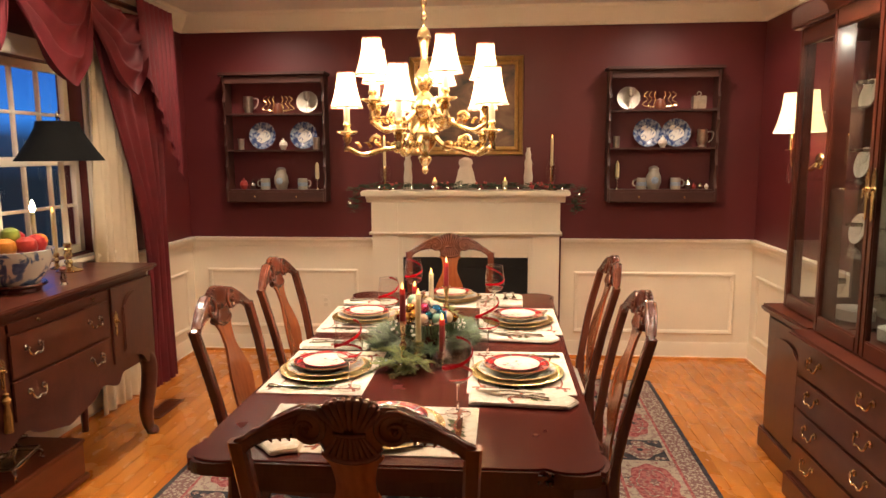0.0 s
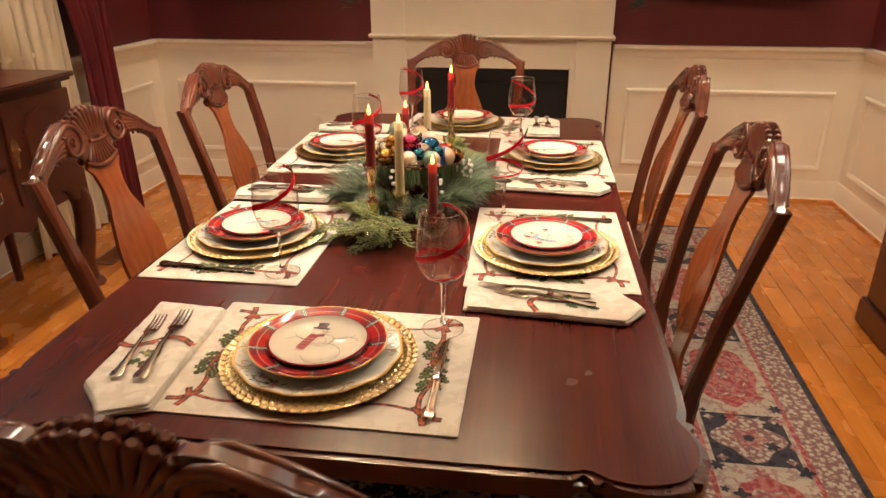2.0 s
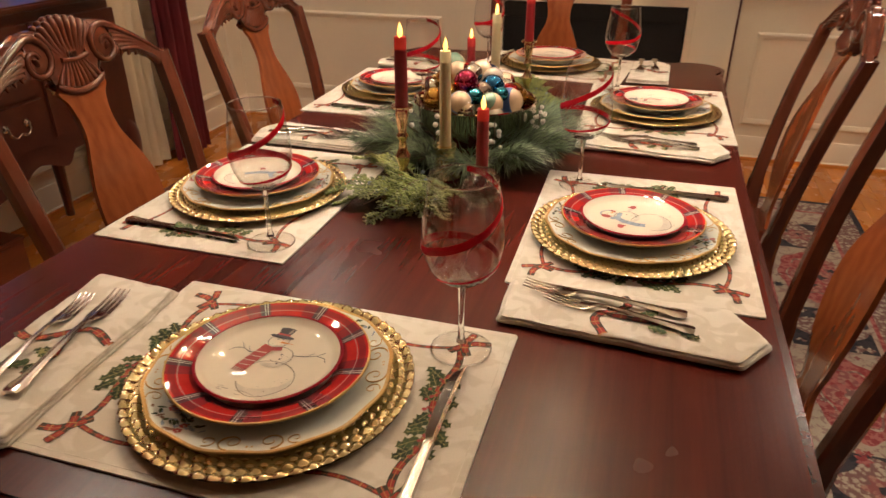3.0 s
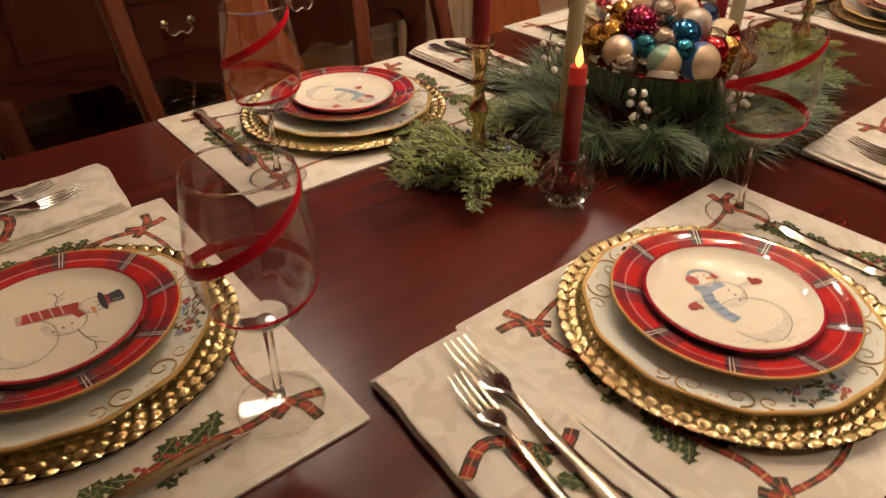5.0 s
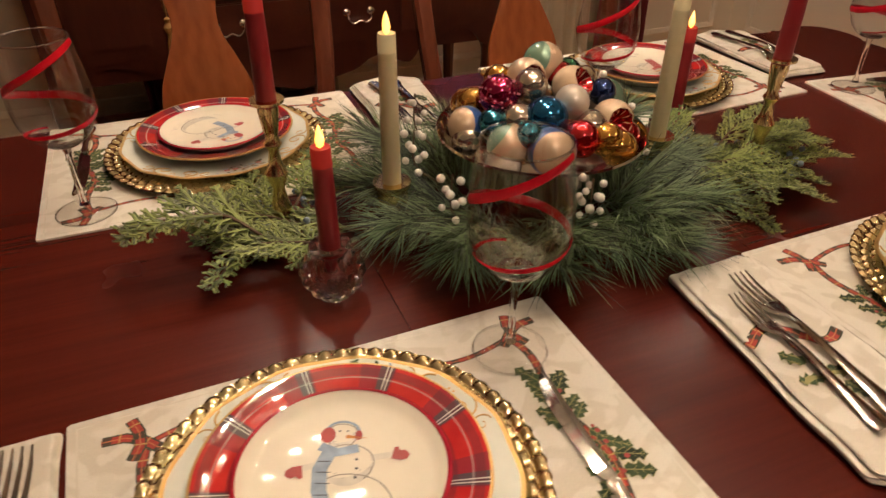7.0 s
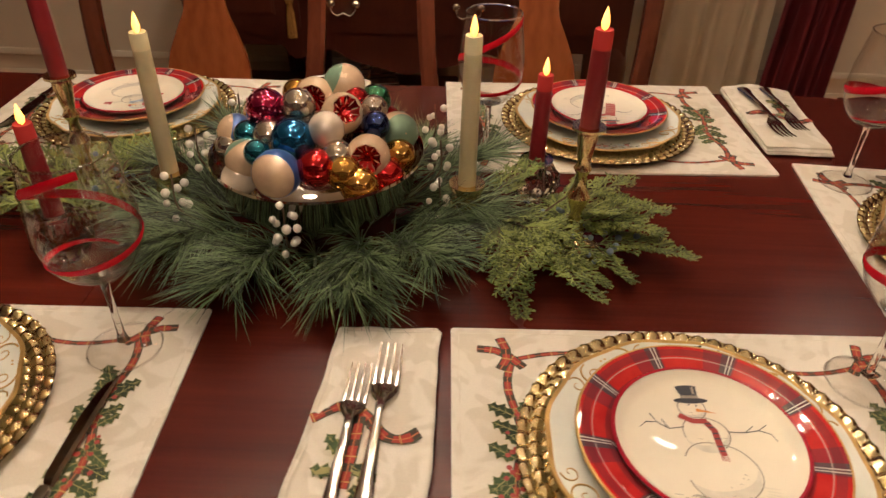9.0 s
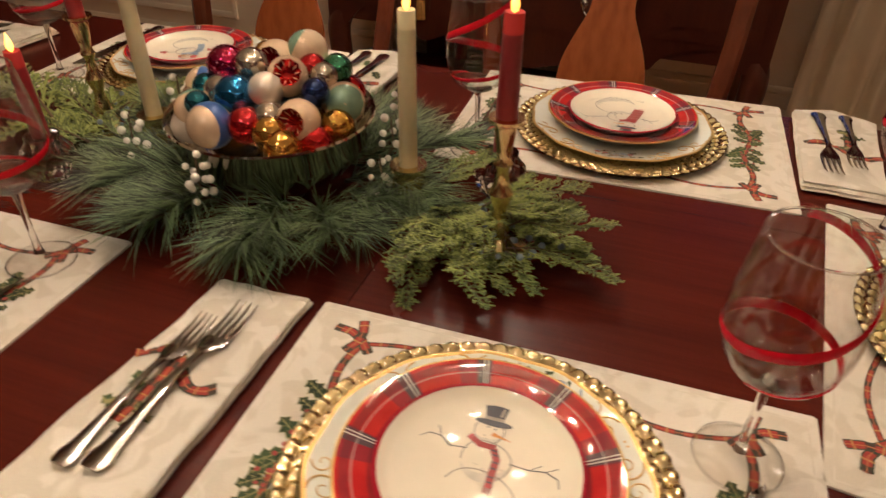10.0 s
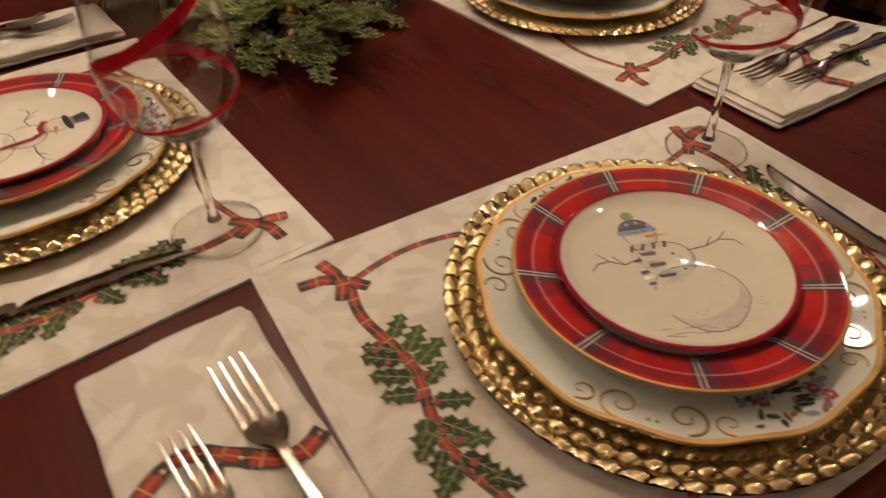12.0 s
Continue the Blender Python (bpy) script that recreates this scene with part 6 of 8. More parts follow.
    strip([(m0.x, m0.y), (m0.x + e.x * 0.13 + 0.01, m0.y + e.y * 0.13), (m0.x + e.x * 0.26, m0.y + e.y * 0.26)], 0.012, 0.0149, rib)
    for t in range(4):
        holly(lf, vein, m0.x + e.x * (0.12 + 0.05 * t) + rg.uniform(-0.02, 0.02), m0.y + e.y * (0.12 + 0.05 * t) + rg.uniform(-0.02, 0.02), rg.uniform(0, 6.28), 0.028, 0.0151 + 0.0001 * t)
    for nm, bb, mat in (("printed_ribbon", rib, M_TARTAN), ("printed_holly", lf, M_HOLLY), ("printed_vein", vein, M_VEIN)):
        bmesh.ops.subdivide_edges(bb, edges=[e for e in bb.edges if e.calc_length() > 0.009], cuts=2, use_grid_fill=True)
        for v in bb.verts:
            v.co.z += 0.0010 + crease((v.co.x - slip.x) / sc, (v.co.y - slip.y) / sc, 2)
        tagged(part(nm, bb, mat, nk), kind="stuff")


for k, q in enumerate(NAPS):
    napkin(k, q)


def loft(sections, bm):
    """Flattened bar through (x, half width, z, half thickness) along x, offset in y by a fifth number."""
    rings = []
    for x, w, z, t, y in sections:
        rings.append([bm.verts.new((x, y + a * w, z + b * t)) for a, b in ((-1, 0), (-0.75, 0.8), (0, 1), (0.75, 0.8), (1, 0), (0.75, -0.8), (0, -1), (-0.75, -0.8))])
    for p, q in zip(rings, rings[1:]):
        for k in range(8):
            bm.faces.new((p[k], p[(k + 1) % 8], q[(k + 1) % 8], q[k]))
    bm.faces.new(rings[0][::-1])
    bm.faces.new(rings[-1])
    return bm


def fork_mesh(L):
    """Tines towards +x, origin at the handle's end."""
    s = L / 0.205
    bm = bmesh.new()
    h = [(0.0, 0.0075, 0.004, 0.0016), (0.004, 0.0105, 0.004, 0.0018), (0.014, 0.0112, 0.004, 0.0018), (0.022, 0.0085, 0.0042, 0.0019), (0.05, 0.0062, 0.0055, 0.0020), (0.09, 0.0042, 0.0085, 0.0021), (0.115, 0.0034, 0.0095, 0.0022), (0.130, 0.0042, 0.0085, 0.0020),
         (0.138, 0.0090, 0.0065, 0.0016), (0.146, 0.0122, 0.0045, 0.0013), (0.156, 0.0128, 0.0035, 0.0012)]
    loft([(x * s, w * s, z, t, 0) for x, w, z, t in h], bm)
    for k in range(4):
        y = (k - 1.5) * 0.0068 * s
        loft([(0.154 * s, 0.0026 * s, 0.0036, 0.0011, y), (0.170 * s, 0.0018 * s, 0.0034, 0.0010, y * 1.02), (0.190 * s, 0.0015 * s, 0.0050, 0.0009, y * 1.02), (0.205 * s, 0.0007 * s, 0.0085, 0.0006, y)], bm)
    return mesh_of(bm, "fork", M_STEEL)


def knife_parts():
    hd = loft([(x, w, 0.005, t, 0) for x, w, t in ((0.0, 0.007, 0.003), (0.003, 0.010, 0.0042), (0.014, 0.0105, 0.0045), (0.024, 0.0075, 0.0042), (0.06, 0.0066, 0.004), (0.088, 0.0058, 0.004), (0.096, 0.0072, 0.0044), (0.102, 0.0055, 0.0036))], bmesh.new())
    bd = bmesh.new()
    rows = []
    for x, w in ((0.1025, 0.006), (0.108, 0.0078), (0.115, 0.009), (0.15, 0.0098), (0.19, 0.0098), (0.212, 0.0088), (0.227, 0.0068), (0.236, 0.0038), (0.240, 0.0006)):
        y0, y1 = -0.0062, -0.0093 + 2 * w
        y1 = max(y1, y0 + 0.0008)
        ym = y0 + (y1 - y0) * 0.30
        rows.append([bd.verts.new((x, y, z)) for y, z in ((y0, 0.0046), (y0, 0.0060), (ym, 0.0062), (y1, 0.0034), (y1, 0.0030), (ym, 0.0040))])
    for p, r in zip(rows, rows[1:]):
        for k in range(6):
            bd.faces.new((p[k], p[(k + 1) % 6], r[(k + 1) % 6], r[k]))
    bd.faces.new(rows[0][::-1])
    bd.faces.new(rows[-1])
    return mesh_of(hd, "handle", M_STEEL), mesh_of(bd, "blade", M_BLADE, 12)


ME_FORK, ME_FORKS = fork_mesh(0.225), fork_mesh(0.200)
ME_KH, ME_KB = knife_parts()


def along(end, tip, z):
    a = math.degrees(math.atan2(tip[1] - end[1], tip[0] - end[0]))
    return pose(end[0], end[1], z, 0, 0, a)


FORKS = [((-0.228, -1.040), (-0.256, -0.815), 1), ((-0.270, -1.040), (-0.294, -0.840), 0), ((0.508, -0.648), (0.283, -0.629), 1), ((0.517, -0.685), (0.319, -0.655), 0),
         ((0.537, 0.098), (0.312, 0.109), 1), ((0.542, 0.070), (0.342, 0.081), 0), ((0.378, 0.994), (0.381, 0.769), 1), ((0.420, 1.004), (0.429, 0.804), 0),
         ((-0.450, 0.730), (-0.228, 0.735), 1), ((-0.452, 0.772), (-0.255, 0.770), 0), ((-0.432, -0.052), (-0.208, -0.055), 1), ((-0.435, -0.090), (-0.236, -0.090), 0)]
for end, tip, big in FORKS:
    f = new("fork", ME_FORK if big else ME_FORKS)
    f.matrix_basis = along(end, tip, Z0 + 0.0180)
    tagged(f, "silver dinner fork lying on a folded napkin" if big else "short silver salad fork lying on a folded napkin", "fork", "forks on the table")
KNIVES = [((0.248, -1.065), (0.244, -0.832)), ((0.590, -0.180), (0.354, -0.172)), ((0.588, 0.598), (0.353, 0.622)), ((-0.085, 1.075), (-0.122, 0.841)), ((-0.410, 0.205), (-0.180, 0.210)), ((-0.440, -0.584), (-0.208, -0.598))]
for end, tip in KNIVES:
    kn = thing("table_knife", along(end, tip, Z0 + 0.0035), "silver table knife lying on a placemat", "knife", "knives on the table")
    part("handle", ME_KH, None, kn)
    part("blade", ME_KB, None, kn, "polished blade")

# ---- candles ----
STICK = [(0, 0), (0.042, 0), (0.044, 0.006), (0.036, 0.012), (0.020, 0.018), (0.012, 0.028), (0.016, 0.036), (0.012, 0.046), (0.0085, 0.060), (0.014, 0.072), (0.017, 0.080), (0.010, 0.090), (0.0075, 0.105), (0.013, 0.113), (0.0085, 0.120), (0.011, 0.130), (0.0145, 0.150), (0.0135, 0.156), (0.020, 0.159), (0.020, 0.162), (0.013, 0.162), (0.012, 0.15), (0, 0.15)]
SHORT = [(0, 0), (0.026, 0), (0.028, 0.006), (0.020, 0.012), (0.017, 0.022), (0.019, 0.034), (0.017, 0.046), (0.021, 0.052), (0.021, 0.056), (0.013, 0.056), (0.012, 0.045), (0, 0.045)]
ME_STICK = mesh_of(lathe([(r if z < 0.03 or r > 0.0185 else r * 0.86, z * 1.15) for r, z in STICK], 28), "candlestick_body", M_BRASS)
ME_SHORT = mesh_of(lathe([(r * (1.15 if r > 0.0135 else 1), z * 1.3) for r, z in SHORT], 28), "holder_body", M_BRASS)
ME_FLAME = mesh_of(lathe([(0, 0), (0.0035, 0.003), (0.0048, 0.009), (0.0032, 0.017), (0.001, 0.024), (0, 0.026)], 12), "flame", M_FLAME)


def crystal_bm():
    """Cut ball: faceted rings round a socket."""
    bm = bmesh.new()
    prof = [(0, 0), (0.020, 0), (0.024, 0.004), (0.031, 0.014), (0.0365, 0.028), (0.034, 0.043), (0.026, 0.055), (0.022, 0.061), (0.024, 0.066), (0.0135, 0.066), (0.0125, 0.035), (0, 0.035)]
    rings = []
    for j, (r, z) in enumerate(prof):
        if r == 0:
            rings.append([bm.verts.new((0, 0, z))])
        else:
            rings.append([bm.verts.new((r * (1 + (0.05 if (j + i) % 2 else -0.03) * (3 <= j <= 6)) * math.cos(math.tau * i / 24), r * (1 + (0.05 if (j + i) % 2 else -0.03) * (3 <= j <= 6)) * math.sin(math.tau * i / 24), z)) for i in range(24)])
    for p, q in zip(rings, rings[1:]):
        for i in range(24):
            j = (i + 1) % 24
            if len(p) == 1:
                bm.faces.new((p[0], q[i], q[j]))
            elif len(q) == 1:
                bm.faces.new((p[i], p[j], q[0]))
            elif i % 2:
                bm.faces.new((p[i], p[j], q[j])), bm.faces.new((p[i], q[j], q[i]))
            else:
                bm.faces.new((p[i], p[j], q[i])), bm.faces.new((p[j], q[j], q[i]))
    return bm


ME_CRYST = mesh_of(crystal_bm(), "holder_body", M_CRYST, 5)


def taper(x, y, z0, z1, mat, label, lean=(0, 0)):
    t = thing("candle", Matrix.Translation((x, y, z0)) @ pose(0, 0, 0, lean[0], lean[1], 0), label, "candle", "candles on the table")
    h = z1 - z0
    part("wax", lathe([(0, 0), (0.0105, 0), (0.0118, 0.004), (0.0112, h * 0.6), (0.0106, h - 0.022)], 24), mat, t)
    # top of the wax, the flame's light through it set as emission
    part("glowing_tip", lathe([(0.0106, h - 0.022), (0.0105, h - 0.004), (0.0100, h - 0.001), (0.006, h - 0.0015), (0, h - 0.004)], 24), M_REDGLOW if mat is M_REDWAX else M_IVGLOW, t, "candle tip with flame glow painted in")
    part("flame", ME_FLAME, None, t, "glowing flame tip", m=pose(0, 0, h - 0.003))


HOLD = "candle holders on the table"
for x, y, zt in ((-0.002, -0.348, 1.067), (0.104, 0.325, 1.060)):
    part("candlestick_body", ME_STICK, None, thing("candlestick", pose(x, y, Z0 + 0.0), "tall turned brass candlestick among greenery", "candlestick", HOLD))
    taper(x, y, Z0 + 0.1726, zt, M_REDWAX, "red taper candle lit in a brass candlestick")
for x, y, zt in ((0.039, -0.213, 1.020), (0.048, 0.187, 1.031)):
    part("holder_body", ME_SHORT, None, thing("candle_holder", pose(x, y, Z0 + 0.0), "short brass candle holder", "candle holder", HOLD))
    taper(x, y, Z0 + 0.0586, zt, M_IVWAX, "ivory taper candle lit in a short brass holder")
for x, y, zt in ((0.142, -0.321, 0.946), (-0.040, 0.288, 0.953)):
    part("holder_body", ME_CRYST, None, thing("candle_holder", pose(x, y, Z0 + 0.0003), "round cut crystal candle holder", "candle holder", HOLD))
    taper(x, y, Z0 + 0.0356, zt, M_REDWAX, "red taper candle lit in a crystal holder")

# ---- bowl of baubles ----
BX, BY = 0.047, -0.008
bw = thing("ornament_bowl", pose(BX, BY, Z0), "polished silver bowl among pine sprigs", "bowl")
part("bowl_body", lathe([(0, 0.0), (0.05, 0.0), (0.052, 0.006), (0.046, 0.010), (0.075, 0.022), (0.105, 0.045), (0.126, 0.075), (0.135, 0.112), (0.138, 0.115), (0.137, 0.118), (0.133, 0.114), (0.124, 0.077), (0.103, 0.048), (0.07, 0.026), (0, 0.018)], 64), M_BOWL, bw)
M_BALL = {}
for nm, c in (("magenta", (0.42, 0.012, 0.075)), ("red", (0.55, 0.010, 0.015)), ("blue", (0.012, 0.16, 0.36)), ("teal", (0.015, 0.19, 0.27)), ("navy", (0.015, 0.04, 0.17)), ("gold", (0.62, 0.33, 0.06)), ("green", (0.05, 0.25, 0.13)), ("silver", (0.55, 0.47, 0.38))):
    M_BALL[nm] = painted(nm + "_mirror_glass", c, 0.06, 0.9, sway=0.03, vary=0.15, scale=40, relief=0.0, **{"Coat Weight": 0.6})
M_BALL["pearl"] = painted("pearl_glass", (0.60, 0.50, 0.40), 0.16, 0.45, sway=0.06, vary=0.12, scale=40, relief=0.0, **{"Coat Weight": 0.5})
M_BALL["cream"] = painted("cream_glass", (0.60, 0.42, 0.27), 0.26, 0.2, sway=0.08, vary=0.14, scale=40, relief=0.0, **{"Coat Weight": 0.4})
M_BALL["mint"] = painted("mint_glass", (0.22, 0.34, 0.24), 0.25, 0.3, vary=0.15, scale=40, relief=0.0, **{"Coat Weight": 0.5})
M_BALL["stripe"] = painted("blue_stripe", (0.03, 0.08, 0.24), 0.3, 0.2, relief=0.0)
M_BALL["frost"] = painted("pink_frosting", (0.55, 0.20, 0.24), 0.7, relief=0.0)


def ball_profile(r, a0=-80, a1=80, n=16, grow=0.0):
    return [((r + grow) * math.cos(radians(a0 + (a1 - a0) * k / n)), (r + grow) * math.sin(radians(a0 + (a1 - a0) * k / n))) for k in range(n + 1)]


def bauble(x, y, z, r, c, extra, tilt):
    b = thing("bauble", pose(x, y, z, *tilt), {"stripe": "cream glass bauble with a blue band", "reflector": "cream glass bauble with a red mirrored hollow", "frost": "magenta glass bauble with frosted sprig", "cap": "cream glass bauble with a mint crown"}.get(extra, "shiny " + c + " glass bauble") + " piled in a bowl", "bauble", "baubles in the bowl")
    if extra == "reflector":
        part("glass", lathe([(0, -r)] + ball_profile(r, -85, 48) + [(r * 0.50, r * 0.62), (r * 0.30, r * 0.42), (0, r * 0.30)], 28), M_BALL[c], b)
        part("hollow", lathe([(r * 0.64, r * 0.755), (r * 0.50, r * 0.635), (r * 0.30, r * 0.435), (0, r * 0.315)], 20, lobes=10, lobe=0.06), M_BALL["red"], b, "red mirrored hollow")
    else:
        part("glass", lathe([(0, -r)] + ball_profile(r) + [(0, r)], 28), M_BALL[c], b)
    if extra == "stripe":
        part("band", lathe(ball_profile(r, -22, 22, 8, 0.0004), 28), M_BALL["stripe"], b, "blue painted band")
    if extra == "cap":
        part("crown", lathe(ball_profile(r, 30, 88, 8, 0.0004), 28), M_BALL["mint"], b, "mint painted crown")
    if extra == "frost":
        fr = bmesh.new()
        for k in range(9):
            a = radians(k * 40)
            for j in range(4):
                el = radians(15 + 16 * j)
                disc(fr, r * 1.004 * math.cos(el) * math.cos(a), r * 1.004 * math.cos(el) * math.sin(a), r * 0.05, r * 1.01 * math.sin(el), 8)
        part("frosting", fr, M_BALL["frost"], b)
    part("cap", lathe([(0.005, -r * 0.96), (0.006, -r - 0.005), (0.002, -r - 0.007), (0, -r - 0.012)], 12), M_BRASS, b, "small metal cap")


# (x, y, z) from the bowl's centre at its rim, radius, colour, extra, tilt
BALLS = [(-0.005, -0.062, 0.052, 0.026, "magenta", "frost", (20, 60, 0)), (-0.038, -0.006, 0.056, 0.026, "cream", "reflector", (0, 75, 0)), (-0.058, 0.030, 0.066, 0.027, "cream", "cap", (60, 20, 0)), (-0.062, -0.035, 0.050, 0.019, "gold", "", (0, 100, 30)),
         (-0.038, 0.046, 0.052, 0.019, "red", "", (0, 80, 60)), (-0.060, 0.070, 0.045, 0.021, "green", "", (20, 40, 0)), (0.044, -0.020, 0.034, 0.0275, "blue", "", (40, 20, 0)), (0.020, -0.082, 0.028, 0.018, "teal", "", (0, 30, 0)),
         (-0.005, -0.105, 0.018, 0.024, "cream", "stripe", (70, 0, 20)), (0.008, 0.036, 0.055, 0.026, "cream", "reflector", (-25, 50, 0)), (0.036, 0.020, 0.046, 0.0225, "pearl", "", (0, 90, 0)), (0.016, 0.078, 0.044, 0.018, "navy", "", (0, 60, 40)),
         (-0.012, 0.104, 0.022, 0.027, "cream", "cap", (0, 70, 30)), (0.052, 0.072, 0.020, 0.027, "cream", "reflector", (10, 75, 10)), (0.080, 0.046, 0.010, 0.022, "gold", "", (90, 0, 0)), (0.076, 0.012, 0.014, 0.024, "red", "", (0, 100, 0)),
         (0.086, -0.034, 0.010, 0.029, "cream", "stripe", (80, 0, 80)), (0.056, -0.078, 0.012, 0.025, "cream", "cap", (40, -40, 0)), (0.010, -0.116, 0.004, 0.020, "silver", "", (0, 0, 0)), 
         (-0.040, -0.080, 0.030, 0.023, "gold", "", (90, 0, 0)), (-0.072, -0.072, 0.014, 0.025, "gold", "", (0, 90, 0)), (-0.088, -0.020, 0.022, 0.023, "silver", "", (0, 90, 0)), (-0.095, 0.030, 0.016, 0.024, "pearl", "", (0, 90, 0)), (-0.072, 0.084, 0.010, 0.023, "red", "", (0, 90, 0)),
         (0.072, -0.058, 0.030, 0.016, "teal", "", (0, 50, 0)), (0.000, -0.020, 0.060, 0.022, "silver", "", (0, 60, 0)), (-0.020, 0.072, 0.050, 0.018, "silver", "", (0, 60, 0)),
         (0.092, 0.070, -0.004, 0.024, "gold", "", (60, 0, 0)), (0.070, -0.096, -0.010, 0.023, "pearl", "", (30, 0, 0)), (0.060, 0.104, -0.006, 0.023, "red", "", (30, 0, 0)), (0.020, 0.116, 0.004, 0.022, "gold", "", (30, 0, 0)), (0.030, -0.052, 0.030, 0.022, "silver", "", (0, 0, 0)), (0.060, 0.036, 0.020, 0.022, "silver", "", (0, 0, 0))]
for x, y, z, r, c, e, tl in BALLS:
    far = min(1.0, (0.130 - r) / max(1e-6, math.hypot(x, y)))
    x, y = x * far, y * far
    bauble(BX + x, BY + y, Z0 + 0.115 + z, r, c, e, tl)

# ---- greenery ----


def needle_sprig(seed, L=0.17, n=250):
    """Branch tip with long needles fanning forward in five-needle bundles."""
    rg = random.Random(seed)
    bm = bmesh.new()
    for k in range(n // 5):
        t = ((k + rg.random()) / (n // 5)) ** 0.75
        root = Vector((L * 0.62 * t, rg.uniform(-0.002, 0.002), 0.006 + 0.018 * math.sin(t * 2.2)))
        a0, sp0 = rg.uniform(0, math.tau), rg.uniform(0.25, 1.0) + 0.25 * (1 - t)
        for j in range(5):
            a, sp = a0 + rg.gauss(0, 0.22), sp0 + rg.gauss(0, 0.10)
            d = Vector((math.cos(sp), math.sin(sp) * math.cos(a), abs(math.sin(sp) * math.sin(a)) * 0.75 - 0.04)).normalized()
            ln = rg.uniform(0.062, 0.098)
            side = d.cross(Vector((0, 0, 1))).normalized() * 0.00078
            up = side.cross(d).normalized() * 0.0007
            droop = Vector((0, 0, -ln * rg.uniform(0.08, 0.26)))
            mid, tip = root + d * ln * 0.55 + droop * 0.25, root + d * ln + droop
            q = [bm.verts.new(v) for v in (root - side, root + side, root + up, mid - side, mid + side, mid + up, tip)]
            for f in ((0, 1, 4, 3), (1, 2, 5, 4), (2, 0, 3, 5), (3, 4, 6), (4, 5, 6), (5, 3, 6)):
                bm.faces.new([q[i] for i in f])
    return bm


def cedar_frond(seed, L=0.13):
    """Flat spray: stem, side shoots and blunt scaly tips like coral."""
    rg = random.Random(seed)
    bm, st = bmesh.new(), bmesh.new()
    stem = spline([(0, 0, 0.006), (L * 0.35, rg.uniform(-0.01, 0.01), 0.016 + rg.uniform(0, 0.01)), (L * 0.7, rg.uniform(-0.015, 0.015), 0.015), (L, rg.uniform(-0.02, 0.02), 0.004)], 5)
    tube(stem, [0.0016] * 5 + [0.0012] * (len(stem) - 5), 5, st)

    def shoot(p, a, ln, r, lift):
        """Short bumpy shoot with a rounded end."""
        d = Vector((math.cos(a), math.sin(a), lift))
        bend = Vector((-math.sin(a), math.cos(a), 0)) * ln * rg.uniform(-0.12, 0.12)
        pts = [p, p + d * ln * 0.34 + bend * 0.6, p + d * ln * 0.68 + bend, p + d * ln * 0.94 + bend * 0.8, p + d * ln + bend * 0.7]
        tube(pts, [r * 0.8, r * 1.15, r * 0.95, r * 0.9, r * 0.35], 5, bm, 0.6)
        return pts
    for i in range(2, len(stem)):
        for q in (-1, 1):
            p = stem[i]
            d0 = (stem[i] - stem[i - 1]).normalized()
            a = math.atan2(d0.y, d0.x) + q * rg.uniform(0.45, 0.85)
            ln = L * 0.40 * (1.12 - i / len(stem)) * rg.uniform(0.7, 1.15)
            pts = shoot(p, a, ln, 0.00165, rg.uniform(-0.1, 0.3))
            m = max(2, int(ln / 0.0085))
            for j in range(1, m + 1):
                for q2 in (-1, 1):
                    t = j / (m + 0.4) * 3.2
                    b = pts[int(t)].lerp(pts[int(t) + 1], t - int(t))
                    l2 = rg.uniform(0.010, 0.020) * (1.15 - 0.7 * j / m)
                    a2 = a + q2 * rg.uniform(0.45, 0.85)
                    p2 = shoot(b, a2, l2, 0.0014, rg.uniform(-0.15, 0.3))
                    if l2 > 0.011:
                        shoot(p2[1], a2 + q2 * 0.6, l2 * 0.5, 0.0012, rg.uniform(0, 0.3))
                        shoot(p2[2], a2 - q2 * 0.6, l2 * 0.45, 0.0012, rg.uniform(0, 0.3))
    return bm, st


NEEDLES = [(mesh_of(needle_sprig(s), "needles", M_NEEDLE), mesh_of(tube([(0, 0, 0.004), (0.06, 0, 0.018), (0.13, 0, 0.02)], [0.003, 0.0025, 0.001], 6), "stem", M_TWIG)) for s in range(5)]
FRONDS = []
for s in range(6):
    lf, st = cedar_frond(40 + s, 0.105 + 0.02 * (s % 3))
    FRONDS.append((mesh_of(lf, "leaves", M_CEDAR), mesh_of(st, "stem", M_TWIG)))


def sprig(name, meshes, m, label, cat, group):
    t = thing(name, m, label, cat, group)
    tagged(part(meshes[0].name.split(".")[0], meshes[0], None, t), kind="stuff")
    part("stem", meshes[1], None, t)


rg = random.Random(11)
for k in range(24):
    a = math.tau * k / 24 + rg.uniform(-0.1, 0.1)
    r = 0.085 + 0.03 * (k % 2)
    sprig("pine_sprig", NEEDLES[k % 5], pose(BX + r * math.cos(a) * 0.9, BY + r * math.sin(a) * 1.1, Z0 + 0.001 + 0.014 * (k % 2), 0, rg.uniform(-8, 4), math.degrees(a) + rg.uniform(-25, 25)), "long-needled green pine sprig lying by the bowl", "pine sprig", "pine sprigs round the bowl")
for k, (x, y, a) in enumerate(((0.12, 0.05, 15), (0.10, -0.10, -50), (0.02, -0.14, -100), (0.13, -0.04, -10), (-0.04, 0.13, 110), (-0.06, -0.12, -140))):
    sprig("pine_sprig", NEEDLES[k % 5], pose(x, y, Z0 + 0.02, 0, -6, a), "long-needled green pine sprig lying by the bowl", "pine sprig", "pine sprigs round the bowl")
